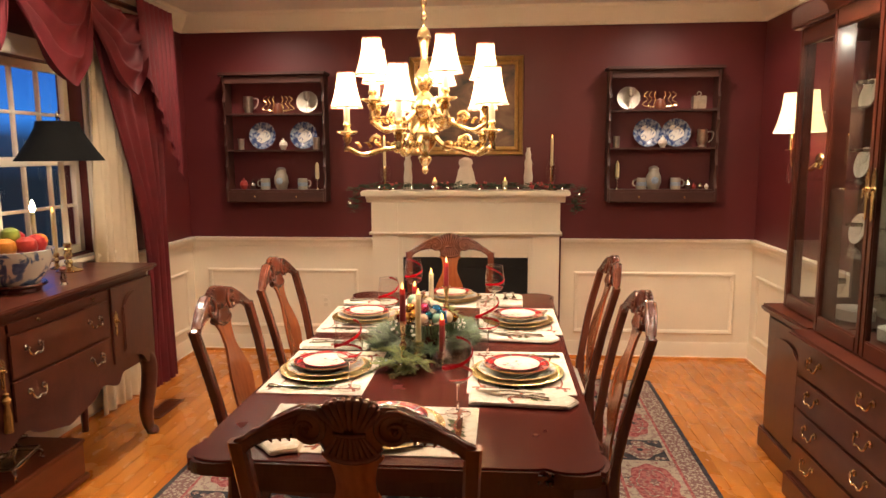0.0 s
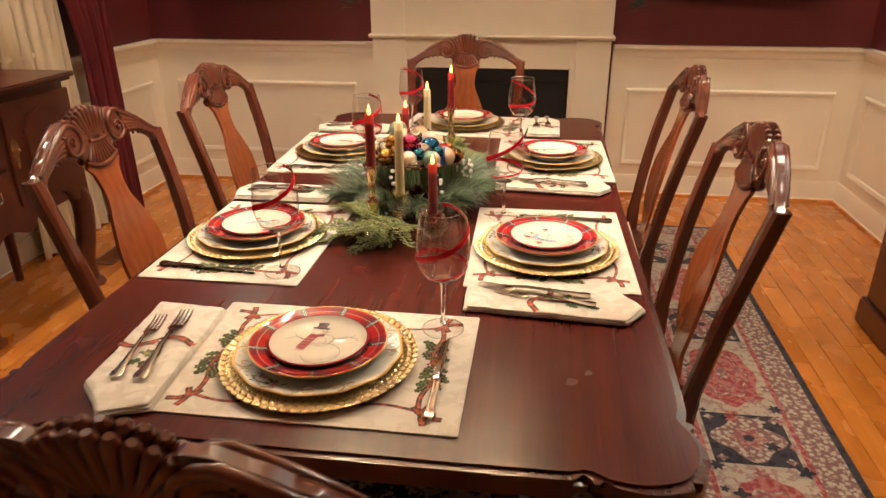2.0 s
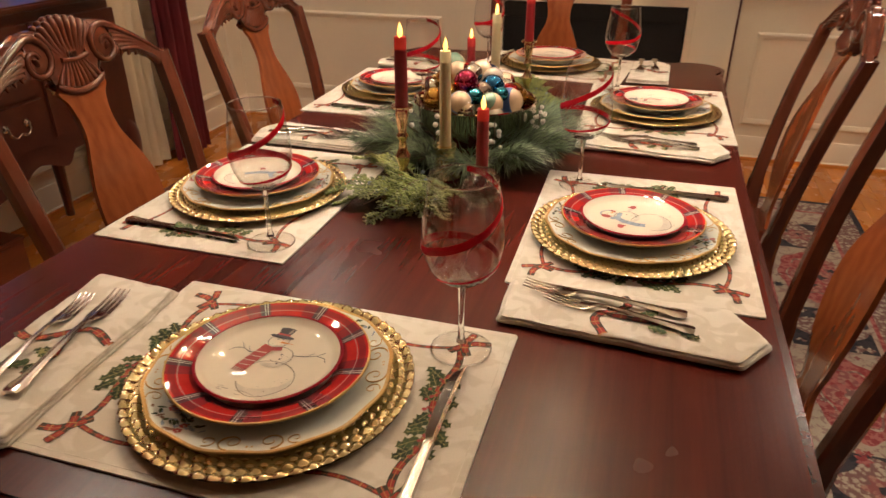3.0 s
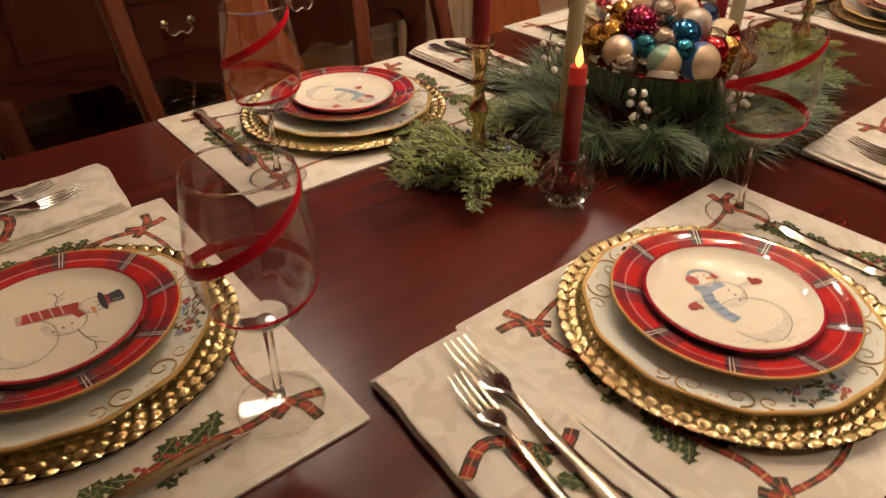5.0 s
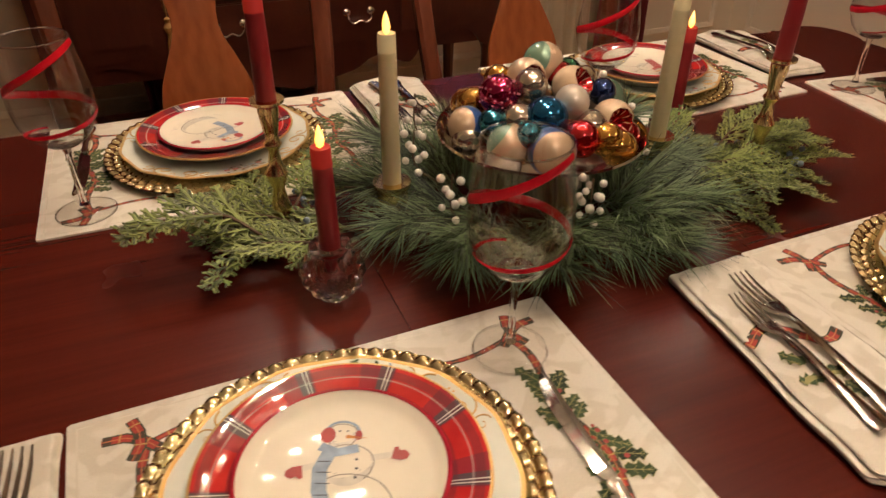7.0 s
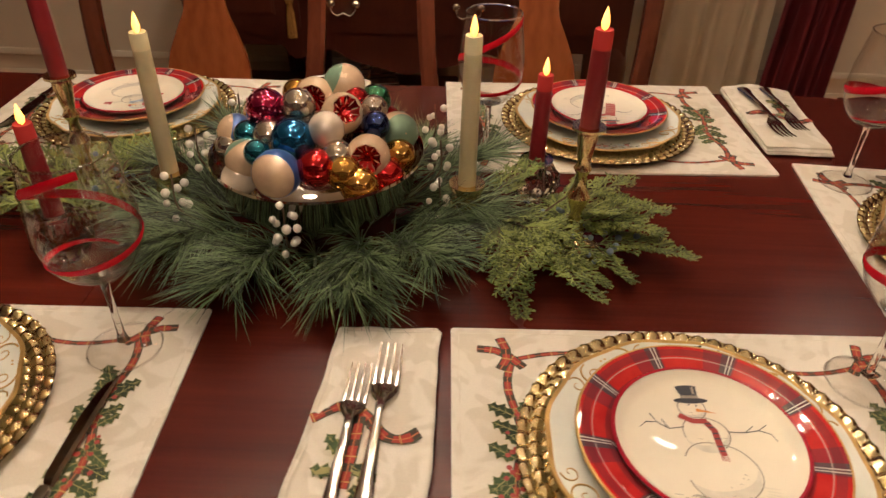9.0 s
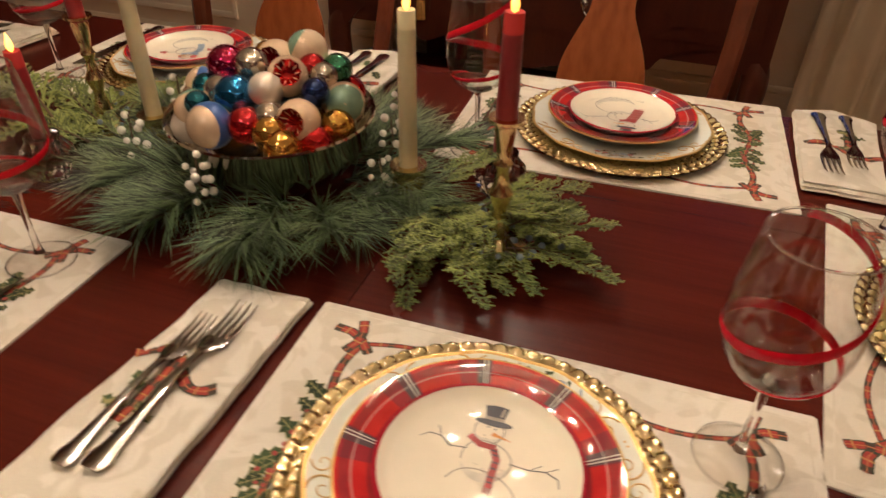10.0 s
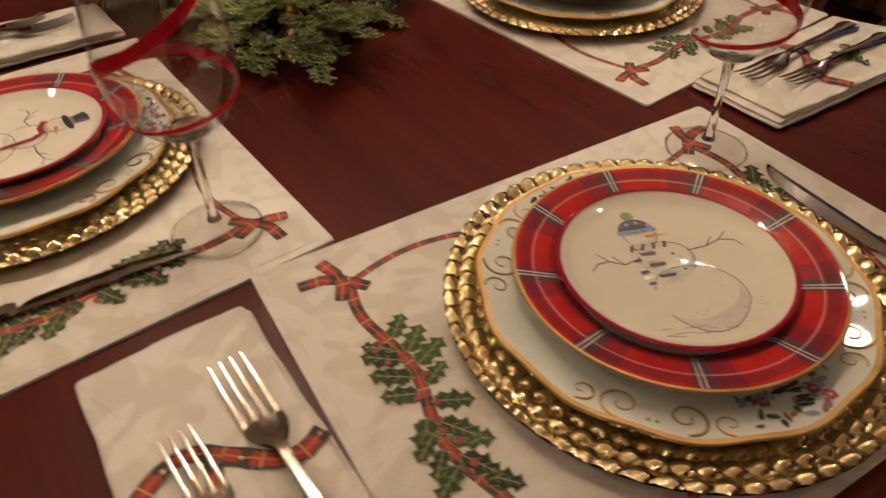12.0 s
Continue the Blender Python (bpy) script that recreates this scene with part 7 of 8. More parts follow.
CED = [(0.03, -0.26, -95), (0.06, -0.30, -85), (0.01, -0.33, -110), (0.05, -0.38, -95), (-0.02, -0.34, -140), (-0.01, -0.36, -170), (0.00, -0.30, 170), (-0.02, -0.33, 150), (0.04, -0.33, -120),
       (0.055, 0.22, 80), (0.075, 0.25, 50), (0.085, 0.29, 95), (0.10, 0.32, 50), (0.11, 0.30, 15), (0.09, 0.28, -15), (0.08, 0.33, 130), (0.06, 0.31, 165), (0.08, 0.33, 105), (0.07, 0.23, 10), (0.03, 0.22, 140),
       (0.09, 0.22, 20), (0.115, 0.28, 55), (0.06, 0.25, 30), (0.05, 0.29, 110), (0.02, 0.25, 95), (0.03, 0.30, 60), (0.11, 0.34, 85), (0.07, 0.35, 60)]
for k, (x, y, a) in enumerate(CED):
    sprig("cedar_sprig", FRONDS[k % 6], pose(x + 0.012, y, Z0 + 0.002 + 0.010 * (k % 4), rg.uniform(-18, 18), rg.uniform(-18, 3), a) @ Matrix.Scale(0.88 if k > 8 else {3: 1.4, 0: 1.2, 1: 1.2}.get(k, 1.0), 4), "feathery yellow-green cedar sprig lying on the table", "cedar sprig", "cedar sprigs on the table")
ME_BER = mesh_of(lathe([(0, -1)] + [(math.cos(radians(t)), math.sin(radians(t))) for t in range(-75, 76, 25)] + [(0, 1)], 10), "berry", M_BERRY)
ME_JUN = mesh_of(lathe([(0, -1)] + [(math.cos(radians(t)), math.sin(radians(t))) for t in range(-75, 76, 25)] + [(0, 1)], 10), "berry", M_JUNIPER)
for k, (x, y, z, n) in enumerate(((0.195, -0.022, 0.848, 13), (0.015, 0.150, 0.850, 8), (-0.05, 0.140, 0.872, 7), (0.055, 0.150, 0.815, 6), (0.130, -0.17, 0.850, 8), (0.02, -0.175, 0.860, 8), (-0.07, -0.14, 0.870, 6))):
    b = thing("berry_spray", pose(x, y, z), "small spray of white berries on a twig", "berries", "berry sprays in the greenery")
    q = Vector((BX - x, BY - y, 0)).normalized() * 0.03
    part("twig", tube(spline([(q.x, q.y, -0.05), (0, 0, -0.02), (0, 0, 0.028)], 4), 0.0012, 5), M_TWIG, b)
    for i in range(n):
        s = rg.uniform(0.0042, 0.0057)
        part("berry", ME_BER, None, b, m=pose(0.013 * math.cos(i * 2.4), 0.013 * math.sin(i * 2.4), -0.026 + 0.055 * i / n) @ Matrix.Scale(s, 4))
for x0, y0, n in ((0.10, 0.335, 34), (0.0, -0.36, 20)):
    b = thing("juniper_berries", pose(x0, y0, Z0), "blue-grey juniper berries among cedar sprigs", "berries", "juniper berries in the greenery")
    part("twig", tube(spline([(-0.06, -0.05, 0.012), (0, 0, 0.03), (0.06, 0.04, 0.025)], 4), 0.0012, 5), M_TWIG, b)
    for i in range(n):
        a, r = rg.uniform(0, math.tau), 0.075 * math.sqrt(rg.random())
        part("berry", ME_JUN, None, b, m=pose(r * math.cos(a), r * math.sin(a), rg.uniform(0.018, 0.042)) @ Matrix.Scale(rg.uniform(0.0034, 0.0046), 4))

# ---- window, curtains and what is outside ----
M_SKYBACK = bpy.data.materials.new("dusk_sky")
M_SKYBACK.use_nodes = True
nt = M_SKYBACK.node_tree
nt.nodes.remove(nt.nodes["Principled BSDF"])
em = nd(nt, "Emission", Strength=1.0)
spz = nt.nodes.new("ShaderNodeSeparateXYZ")
nt.links.new(coords(nt), spz.inputs[0])
cl = nd(nt, "TexNoise", Scale=0.8, Detail=5.0)
nt.links.new(coords(nt, (1, 1, 4)), cl.inputs["Vector"])
hgt = math2(nt, "ADD", math2(nt, "DIVIDE", spz.outputs[2], 4.0), math2(nt, "MULTIPLY", cl.outputs[0], 0.08))
nt.links.new(ramp(nt, hgt, [(0.30, (0.006, 0.009, 0.014)), (0.50, (0.010, 0.022, 0.05)), (0.60, (0.018, 0.10, 0.34)), (0.95, (0.012, 0.05, 0.22))]), em.inputs[0])
nt.links.new(em.outputs[0], nt.nodes["Material Output"].inputs[0])
tagged(part("backdrop", box(-9.05, -9.0, -8, 14, -2, 8), M_SKYBACK), "blue dusk sky over dark ground", "backdrop", kind="structure")
tagged(part("ground", box(-9.0, XL - 0.16, -8, 14, -0.7, -0.6), painted("dark_lawn", (0.02, 0.03, 0.02), 0.9, vary=0.4)), "dark lawn outside the window", "ground", kind="structure")
up = thing("utility_pole", pose(-8.0, 4.3, -0.6), "dark wooden utility pole with cross-arms", "utility pole")
M_POLE = painted("weathered_pole", (0.03, 0.025, 0.02), 0.9)
part("pole", tube([(0, 0, 0), (0, 0, 4.2)], [0.14, 0.10], 10), M_POLE, up)
for z in (3.95, 3.4, 3.0):
    part("cross_arm", box(-0.06, 0.06, -0.7, 0.7, z, z + 0.10, 0.01), M_POLE, up, m=pose(-0.15, 0, 0))

win = thing("window_1", pose(XL, 0, 0), "white painted sash window with small panes at dusk", "window", kind="structure")
y0, y1, z0, z1 = WIN
cas = bmesh.new()
for a in ((y0 - 0.10, y0, z0 - 0.01, z1 + 0.10), (y1, y1 + 0.10, z0 - 0.01, z1 + 0.10), (y0, y1, z1, z1 + 0.10)):
    box(0.001, 0.028, a[0], a[1], a[2], a[3], 0.005, cas)
part("casing", cas, M_CREAM, win)
part("window_sill", merge(box(-0.10, 0.075, y0 - 0.13, y1 + 0.13, z0 - 0.035, z0 - 0.011, 0.006), box(0.001, 0.02, y0 - 0.10, y1 + 0.10, z0 - 0.12, z0 - 0.036, 0.004)), M_CREAM, win)
zm = (z0 + z1) / 2
for nm, xs, za, zb in (("upper_sash", -0.095, zm - 0.02, z1), ("lower_sash", -0.060, z0, zm + 0.02)):
    fr = bmesh.new()
    t = 0.045
    for a in ((y0, y0 + t, za, zb), (y1 - t, y1, za, zb), (y0 + t, y1 - t, za, za + t), (y0 + t, y1 - t, zb - t, zb)):
        box(xs - 0.016, xs + 0.016, a[0], a[1], a[2], a[3], 0.003, fr)
    sash = part(nm, fr, M_CREAM, win)
    ny, nz = 4, 2
    for k in range(1, ny):
        yy = y0 + t + (y1 - y0 - 2 * t) * k / ny
        part("muntin", box(xs - 0.012, xs + 0.012, yy - 0.009, yy + 0.009, za + t, zb - t, 0.003), M_CREAM, sash)
    for i in range(ny):
        ya, yb = y0 + t + (y1 - y0 - 2 * t) * i / ny + 0.0095, y0 + t + (y1 - y0 - 2 * t) * (i + 1) / ny - 0.0095
        zz = (za + zb) / 2
        part("muntin", box(xs - 0.011, xs + 0.011, ya, yb, zz - 0.009, zz + 0.009, 0.003), M_CREAM, sash)
        for p, q in ((za + t, zz - 0.0095), (zz + 0.0095, zb - t)):
            part("pane", box(xs - 0.002, xs + 0.002, ya, yb, p, q), M_PANE, sash)


def cloth_panel(name, mat, parent, edge0, edge1, zt, zb, folds, depth, x0, nv=30, label=""):
    """Hanging pleated cloth between two edges, each a function of height 0 (top) to 1."""
    nu = folds * 10 + 1

    def f(side):
        def g(u, v):
            a, b = edge0(v), edge1(v)
            w = b - a
            amp = depth * (0.55 + 0.45 * v) * min(1.0, 0.25 + w / 0.4)
            return (x0 + amp * math.sin(u * folds * math.tau + 0.9 * math.sin(3 * v + u * 5)) + 0.006 * math.sin(u * 41 + v * 9) + side, a + w * u + 0.008 * math.sin(v * 7 + u * 20), zt + (zb - zt) * v)
        return g
    bm = grid(nu, nv, f(0.0))
    grid(nu, nv, f(-0.003), bm)
    return part(name, bm, mat, parent, label, 70)


cur = thing("curtain", pose(0, 0, 0), "burgundy silk curtain with swagged valance and cream lining", "curtain")
CX = XL + 0.12
cloth_panel("lining_panel", M_SHEER, cur, lambda v: 1.03 - 0.10 * smooth(v), lambda v: 1.40 + 0.05 * v, 2.40, 0.012, 6, 0.022, CX - 0.04, label="cream curtain lining")
cloth_panel("burgundy_panel", M_FABRIC, cur, lambda v: 0.98 + 0.48 * smooth(v / 0.66) - 0.02 * smooth((v - 0.66) / 0.34), lambda v: 1.84 - 0.12 * smooth(v / 0.6), 2.42, 0.012, 6, 0.030, CX + 0.02, 44)
# the far side, beyond the window
cloth_panel("burgundy_panel", M_FABRIC, cur, lambda v: -0.62 + 0.10 * smooth(v), lambda v: 0.10 - 0.45 * smooth(v / 0.62), 2.42, 0.012, 6, 0.030, CX + 0.02, 44)
cloth_panel("lining_panel", M_SHEER, cur, lambda v: -0.22, lambda v: 0.12 + 0.1 * smooth(v), 2.40, 0.012, 5, 0.02, CX - 0.04)


def swag(yc, w, zt, drop, x0):
    """A draped scallop: nested sagging folds."""
    def g(u, v):
        s = math.sin(math.pi * u) ** 0.8
        z = zt - 0.03 * v - drop * (0.10 + 0.90 * v) * s
        x = x0 + 0.035 + 0.055 * s * (0.55 + 0.45 * math.sin(v * 6.5 * math.pi + 1.6 * math.cos(u * 6))) + 0.06 * v * s + 0.014 * math.sin(u * 17 + v * 6) * s
        return (x, yc + (u - 0.5) * w * (1 - 0.10 * v) + 0.015 * math.sin(v * 16) * (u - 0.5), z + 0.020 * math.sin(v * 20 + 2.2 * math.cos(u * 5)) * s + 0.012 * noise.noise((u * 5, v * 7, yc)))
    bm = grid(41, 65, g)
    return part("swag", bm, M_FABRIC, cur, "sagging swag of burgundy silk", 75)


for k, (yc, w, zt, d) in enumerate(((1.20, 0.74, 2.46, 0.50), (0.58, 0.78, 2.47, 0.52), (-0.04, 0.74, 2.46, 0.50))):
    swag(yc, w, zt, d, CX + 0.02 + 0.012 * (k % 2))


def jabot(yin, yout, parent):
    """Pleated tail, stepped to a point at the outer side."""
    n = 7
    for k in range(n):
        bm = bmesh.new()
        a, b = yin + (yout - yin) * k / n, yin + (yout - yin) * (k + 1.35) / n
        zl = 2.05 - 0.60 * (k / (n - 1)) ** 1.1
        grid(7, 16, lambda u, v: (CX + 0.10 - 0.004 * k + 0.022 * math.sin(u * math.pi), a + (b - a) * u + 0.05 * v * (1 if yout > yin else -1), 2.50 + (zl - 0.09 * u - 2.50) * v), bm)
        part("jabot_pleat", bm, M_FABRIC, parent, "pleat of the side tail", 60)


jabot(1.36, 1.84, cur)
part("rod", tube([(CX, -0.70, 2.47), (CX, 1.93, 2.47)], 0.017, 12), M_CASE, cur)

# ---- on the sideboard ----
ZS = 0.9652
lmp = thing("table_lamp", pose(-1.86, 0.50, ZS), "brass candlestick lamp with a black bell shade, unlit", "lamp")
part("base", lathe([(0, 0), (0.062, 0), (0.064, 0.008), (0.040, 0.016), (0.020, 0.026), (0.016, 0.04), (0.024, 0.05), (0.014, 0.062), (0.022, 0.085), (0.016, 0.105), (0.024, 0.115), (0.015, 0.125), (0.022, 0.14), (0.020, 0.15), (0, 0.15)], 28), M_BRASS, lmp)
part("column", lathe([(0, 0.15), (0.016, 0.15), (0.014, 0.56), (0, 0.56)], 20), M_IVORY, lmp, "ivory candle column")
part("shade", merge(lathe([(0.205, 0.565), (0.200, 0.575), (0.168, 0.62), (0.130, 0.68), (0.105, 0.73), (0.098, 0.76)], 48), lathe([(0.203, 0.565), (0.166, 0.62), (0.128, 0.68), (0.103, 0.73), (0.096, 0.76), (0.006, 0.758)], 48)), M_BLACK, lmp, "black fabric bell shade")
part("finial", lathe([(0, 0.755), (0.005, 0.757), (0.004, 0.775), (0.010, 0.785), (0.006, 0.80), (0, 0.815)], 14), M_BRASS, lmp)
for y, zt, on in ((0.42, 0.31, 1), (0.57, 0.30, 0)):
    c = thing("window_candle", pose(-1.975, y, ZS), "ivory electric candle on a brass base below the window", "candle", "candles below the window")
    part("base", lathe([(0, 0), (0.034, 0), (0.035, 0.006), (0.014, 0.014), (0.010, 0.03), (0.016, 0.045), (0.010, 0.06), (0.018, 0.072), (0.016, 0.085), (0, 0.085)], 20), M_BRASS, c)
    part("wax", lathe([(0, 0.085), (0.011, 0.085), (0.010, zt), (0, zt)], 16), M_IVWAX, c)
    part("bulb", BLB if on else ME_FLAME, None, c, "glowing candle bulb", m=pose(0, 0, zt))
M_DELFT, ntd, bd = blank("blue_and_white_porcelain", 0.12)
dn = nd(ntd, "TexNoise", Scale=14.0, Detail=5.0, Distortion=1.5)
ntd.links.new(coords(ntd), dn.inputs["Vector"])
ntd.links.new(ramp(ntd, dn.outputs[0], [(0.50, (0.66, 0.64, 0.60)), (0.58, (0.10, 0.15, 0.30)), (0.75, (0.03, 0.05, 0.15))]), bd.inputs["Base Color"])
fb = thing("fruit_bowl", pose(-1.77, 0.0, ZS), "blue and white porcelain bowl on a wooden stand", "bowl")
part("stand", merge(lathe([(0, 0.022), (0.11, 0.022), (0.12, 0.03), (0.115, 0.038), (0, 0.038)], 32), lathe([(0.075, 0), (0.09, 0), (0.095, 0.022), (0.08, 0.022), (0.075, 0)], 32)), M_EDGE, fb, "dark turned stand")
part("bowl_body", lathe([(0, 0.038), (0.085, 0.038), (0.095, 0.05), (0.13, 0.10), (0.152, 0.165), (0.155, 0.185), (0.150, 0.186), (0.125, 0.10), (0.09, 0.056), (0, 0.052)], 48), M_DELFT, fb)
for k, (x, y, z, r, c) in enumerate(((0.05, 0.07, 0.20, 0.045, (0.45, 0.03, 0.03)), (0.03, 0.12, 0.205, 0.038, (0.70, 0.25, 0.02)), (0.07, -0.02, 0.20, 0.046, (0.40, 0.04, 0.03)), (-0.02, 0.03, 0.22, 0.047, (0.42, 0.02, 0.03)), (0.02, -0.08, 0.20, 0.044, (0.55, 0.20, 0.03)), (-0.06, -0.04, 0.20, 0.045, (0.24, 0.30, 0.05)), (-0.06, 0.09, 0.20, 0.045, (0.40, 0.03, 0.03)), (0.0, -0.02, 0.245, 0.04, (0.22, 0.28, 0.05)))):
    f = thing("fruit", pose(-1.77 + x, y, ZS + z), "ripe fruit piled in a porcelain bowl", "fruit", "fruit in the bowl")
    part("flesh", lathe([(0, -0.88 * r), (r * 0.35, -0.94 * r), (r * 0.8, -0.6 * r), (r, 0), (r * 0.85, 0.6 * r), (r * 0.4, 0.92 * r), (0, 0.78 * r)], 24), painted("fruit_skin_%d" % k, c, 0.35, vary=0.3, scale=25), f)
    part("stalk", tube([(0, 0, 0.75 * r), (0.003, 0, 1.05 * r)], 0.0015, 5), M_TWIG, f)
sh = thing("pepper_mill", pose(-1.66, 0.155, ZS), "small silver turned caster", "caster")
part("body", lathe([(0, 0), (0.018, 0), (0.012, 0.012), (0.017, 0.03), (0.011, 0.05), (0.014, 0.06), (0, 0.062)], 18), M_STEEL, sh)
part("top", lathe([(0, 0.062), (0.016, 0.064), (0.018, 0.075), (0.010, 0.084), (0, 0.086)], 18), M_CHEST, sh)
tr = thing("footed_tray", pose(-1.735, -0.17, 0.2055, 0, 0, 12), "silver footed inkstand tray on the low chest", "tray")
part("dish", slab(round_rect(0.12, 0.24, 0.02), 0.045, 0.053, 0.003), M_STEEL, tr)
for sx in (-1, 1):
    for sy in (-1, 1):
        part("foot", tube(spline([(sx * 0.05, sy * 0.11, 0.046), (sx * 0.062, sy * 0.122, 0.03), (sx * 0.056, sy * 0.116, 0.012), (sx * 0.066, sy * 0.126, 0.0035)], 4), [0.008] * 6 + [0.005] * 7, 8), M_STEEL, tr)
part("gallery", tube([(0.055 * sx, 0.115 * sy, 0.062) for sx, sy in ((-1, -1), (1, -1), (1, 1), (-1, 1), (-1, -1))], 0.003, 6), M_STEEL, tr)
for k in range(3):
    part("ring", tube([(0.028 * math.cos(a), -0.07 + 0.07 * k + 0.028 * math.sin(a), 0.10 + 0.012 * k) for a in [math.tau * i / 18 for i in range(19)]], 0.0035, 6), M_STEEL, tr)
part("stem", tube(spline([(0, 0, 0.053), (0.01, 0.01, 0.10), (0, 0.03, 0.15), (0, 0.06, 0.17)], 5), 0.005, 8), M_STEEL, tr)

# ---- wall sconce ----
sc = thing("wall_sconce", pose(XR, 1.42, 1.50), "brass wall sconce with lit cream shade and crystal drop", "sconce")
part("back_plate", lathe([(0, 0), (0.05, 0), (0.045, 0.01), (0.02, 0.02), (0, 0.022)], 24), M_BRASS, sc, m=pose(-0.001, 0, 0, 0, -90, 0))
for s in (-1, 1):
    part("arm", merge(tube(spline([(-0.01, 0, 0), (-0.06, s * 0.04, -0.05), (-0.12, s * 0.09, -0.03), (-0.13, s * 0.10, 0.06)], 6), 0.006, 8), lathe([(0, 0.06), (0.03, 0.065), (0.032, 0.07), (0.012, 0.075), (0.011, 0.16), (0, 0.16)], 16, (-0.13, s * 0.10, 0))), M_BRASS, sc)
    part("shade", mesh_of(merge(lathe([(0.105, 0), (0.085, 0.06), (0.066, 0.14), (0.055, 0.235)], 36), lathe([(0.103, 0), (0.083, 0.06), (0.064, 0.14), (0.053, 0.235)], 36)), "shade", lit_shade("sconce_shade", (1.0, 0.78, 0.46), 0.42, 0.2)), None, sc, "glowing cream fabric shade", m=pose(-0.13, s * 0.10, 0.165))
    part("crystal_drop", lathe([(0, -0.16), (0.012, -0.14), (0.018, -0.10), (0.010, -0.05), (0.002, -0.035), (0, -0.03)], 8), M_CRYST, sc, m=pose(-0.13, s * 0.10, 0.02))
    point_lamp("sconce_lamp", (XR - 0.13, 1.42 + s * 0.10, 1.78), 2.0, 0.03)

# ---- recessed ceiling lights: first can known, other three added as fill ----
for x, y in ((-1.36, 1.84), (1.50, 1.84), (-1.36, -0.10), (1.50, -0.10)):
    rl = thing("recessed_light", pose(x, y, ZC), "small round recessed ceiling light, lit as added fill", "ceiling light", "recessed lights in the ceiling")
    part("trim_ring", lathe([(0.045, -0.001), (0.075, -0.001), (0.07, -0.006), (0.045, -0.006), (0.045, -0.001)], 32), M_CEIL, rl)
    part("lens", lathe([(0, -0.002), (0.044, -0.002)], 32), M_LENS, rl, "lens with added glow")
    # added fill spot under every can, the known one too
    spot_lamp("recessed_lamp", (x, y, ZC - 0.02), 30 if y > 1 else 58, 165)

# ---- picture over the mantel ----
pic = thing("framed_picture", pose(0.085, YB - 0.002, 1.90), "dark oil painting in a broad gilt frame", "picture")
M_CANVAS, ntp, bp_ = blank("dark_landscape_paint", 0.45)
pn = nd(ntp, "TexNoise", Scale=5.0, Detail=6.0, Distortion=0.8)
ntp.links.new(coords(ntp, (1, 1, 1.6)), pn.inputs["Vector"])
ntp.links.new(ramp(ntp, pn.outputs[0], [(0.3, (0.03, 0.018, 0.01)), (0.5, (0.14, 0.06, 0.03)), (0.7, (0.24, 0.13, 0.06))]), bp_.inputs["Base Color"])
part("frame", merge(rect_frame(0.84, 0.72, 0.032, 0.04), rect_frame(0.77, 0.65, 0.03, 0.028)), M_GILT, pic, "gilt wooden frame")
part("canvas", box(-0.36, 0.36, -0.012, 0.0, -0.30, 0.30), M_CANVAS, pic)

# ---- on the mantel ----
ZM, YM = 1.2825, YB - 0.115
gar = thing("mantel_garland", pose(0.085, YM, ZM), "green garland with red berries and fairy lights", "garland")
gm, rb, tw = bmesh.new(), bmesh.new(), bmesh.new()
rg = random.Random(8)
for k in range(520):
    t = rg.uniform(-1, 1)
    x = t * 0.96
    drop = 0.0
    if abs(x) > 0.76:
        x = math.copysign(0.80 + rg.uniform(-0.02, 0.045), x)
        drop = rg.uniform(0.0, 0.19)
    y, z = rg.uniform(-0.095, -0.02) if drop == 0 else rg.uniform(-0.08, 0.0), 0.012 + rg.uniform(0, 0.035) - drop
    a, e, ln = rg.uniform(0, math.tau), rg.uniform(-0.2, 0.5), rg.uniform(0.03, 0.06)
    d = Vector((math.cos(a) * math.cos(e), math.sin(a) * math.cos(e), math.sin(e)))
    for j in range(5):
        b = Vector((x, y, z)) + d * ln * j / 5
        for s in (-1, 1):
            q = d.cross(Vector((0, 0, 1))).normalized() * s * 0.020 + d * 0.016
            v = [gm.verts.new(w) for w in (b, b + q * 0.5 + Vector((0, 0, 0.0025)), b + q, b + q * 0.5 - d * 0.004)]
            gm.faces.new(v)
tagged(part("leaves", gm, painted("garland_leaf", (0.025, 0.050, 0.022), 0.6, vary=0.5, scale=30), gar), kind="stuff")
ME_RB = mesh_of(lathe([(0, -1), (0.8, -0.6), (1, 0), (0.8, 0.6), (0, 1)], 8), "berry", M_REDPR)
ME_TW = mesh_of(lathe([(0, -1), (0.8, -0.6), (1, 0), (0.8, 0.6), (0, 1)], 8), "fairy_bulb", M_TWINKLE)
for k in range(34):
    part("berry", ME_RB, None, gar, m=pose(rg.choice((-0.55, -0.1, 0.12, 0.52, 0.62, -0.2)) + rg.uniform(-0.05, 0.05), rg.uniform(-0.1, -0.04), 0.02 + rg.uniform(0, 0.04)) @ Matrix.Scale(0.010, 4))
for k in range(17):
    x = -0.82 + 1.64 * k / 16 + rg.uniform(-0.04, 0.04)
    part("fairy_bulb", ME_TW, None, gar, m=pose(x, rg.uniform(-0.10, -0.05), rg.uniform(0.015, 0.04) - (rg.uniform(0.03, 0.16) if abs(x) > 0.77 else 0)) @ Matrix.Scale(0.0032, 4))
fg = thing("carved_figure", pose(0.085, YM + 0.03, ZM), "pale stone seated figure carving on the mantel", "carving")
cv = lathe([(0, 0), (0.075, 0), (0.082, 0.03), (0.070, 0.07), (0.072, 0.10), (0.062, 0.14), (0.045, 0.165), (0.040, 0.18), (0.048, 0.20), (0.044, 0.225), (0.02, 0.24), (0, 0.242)], 32)
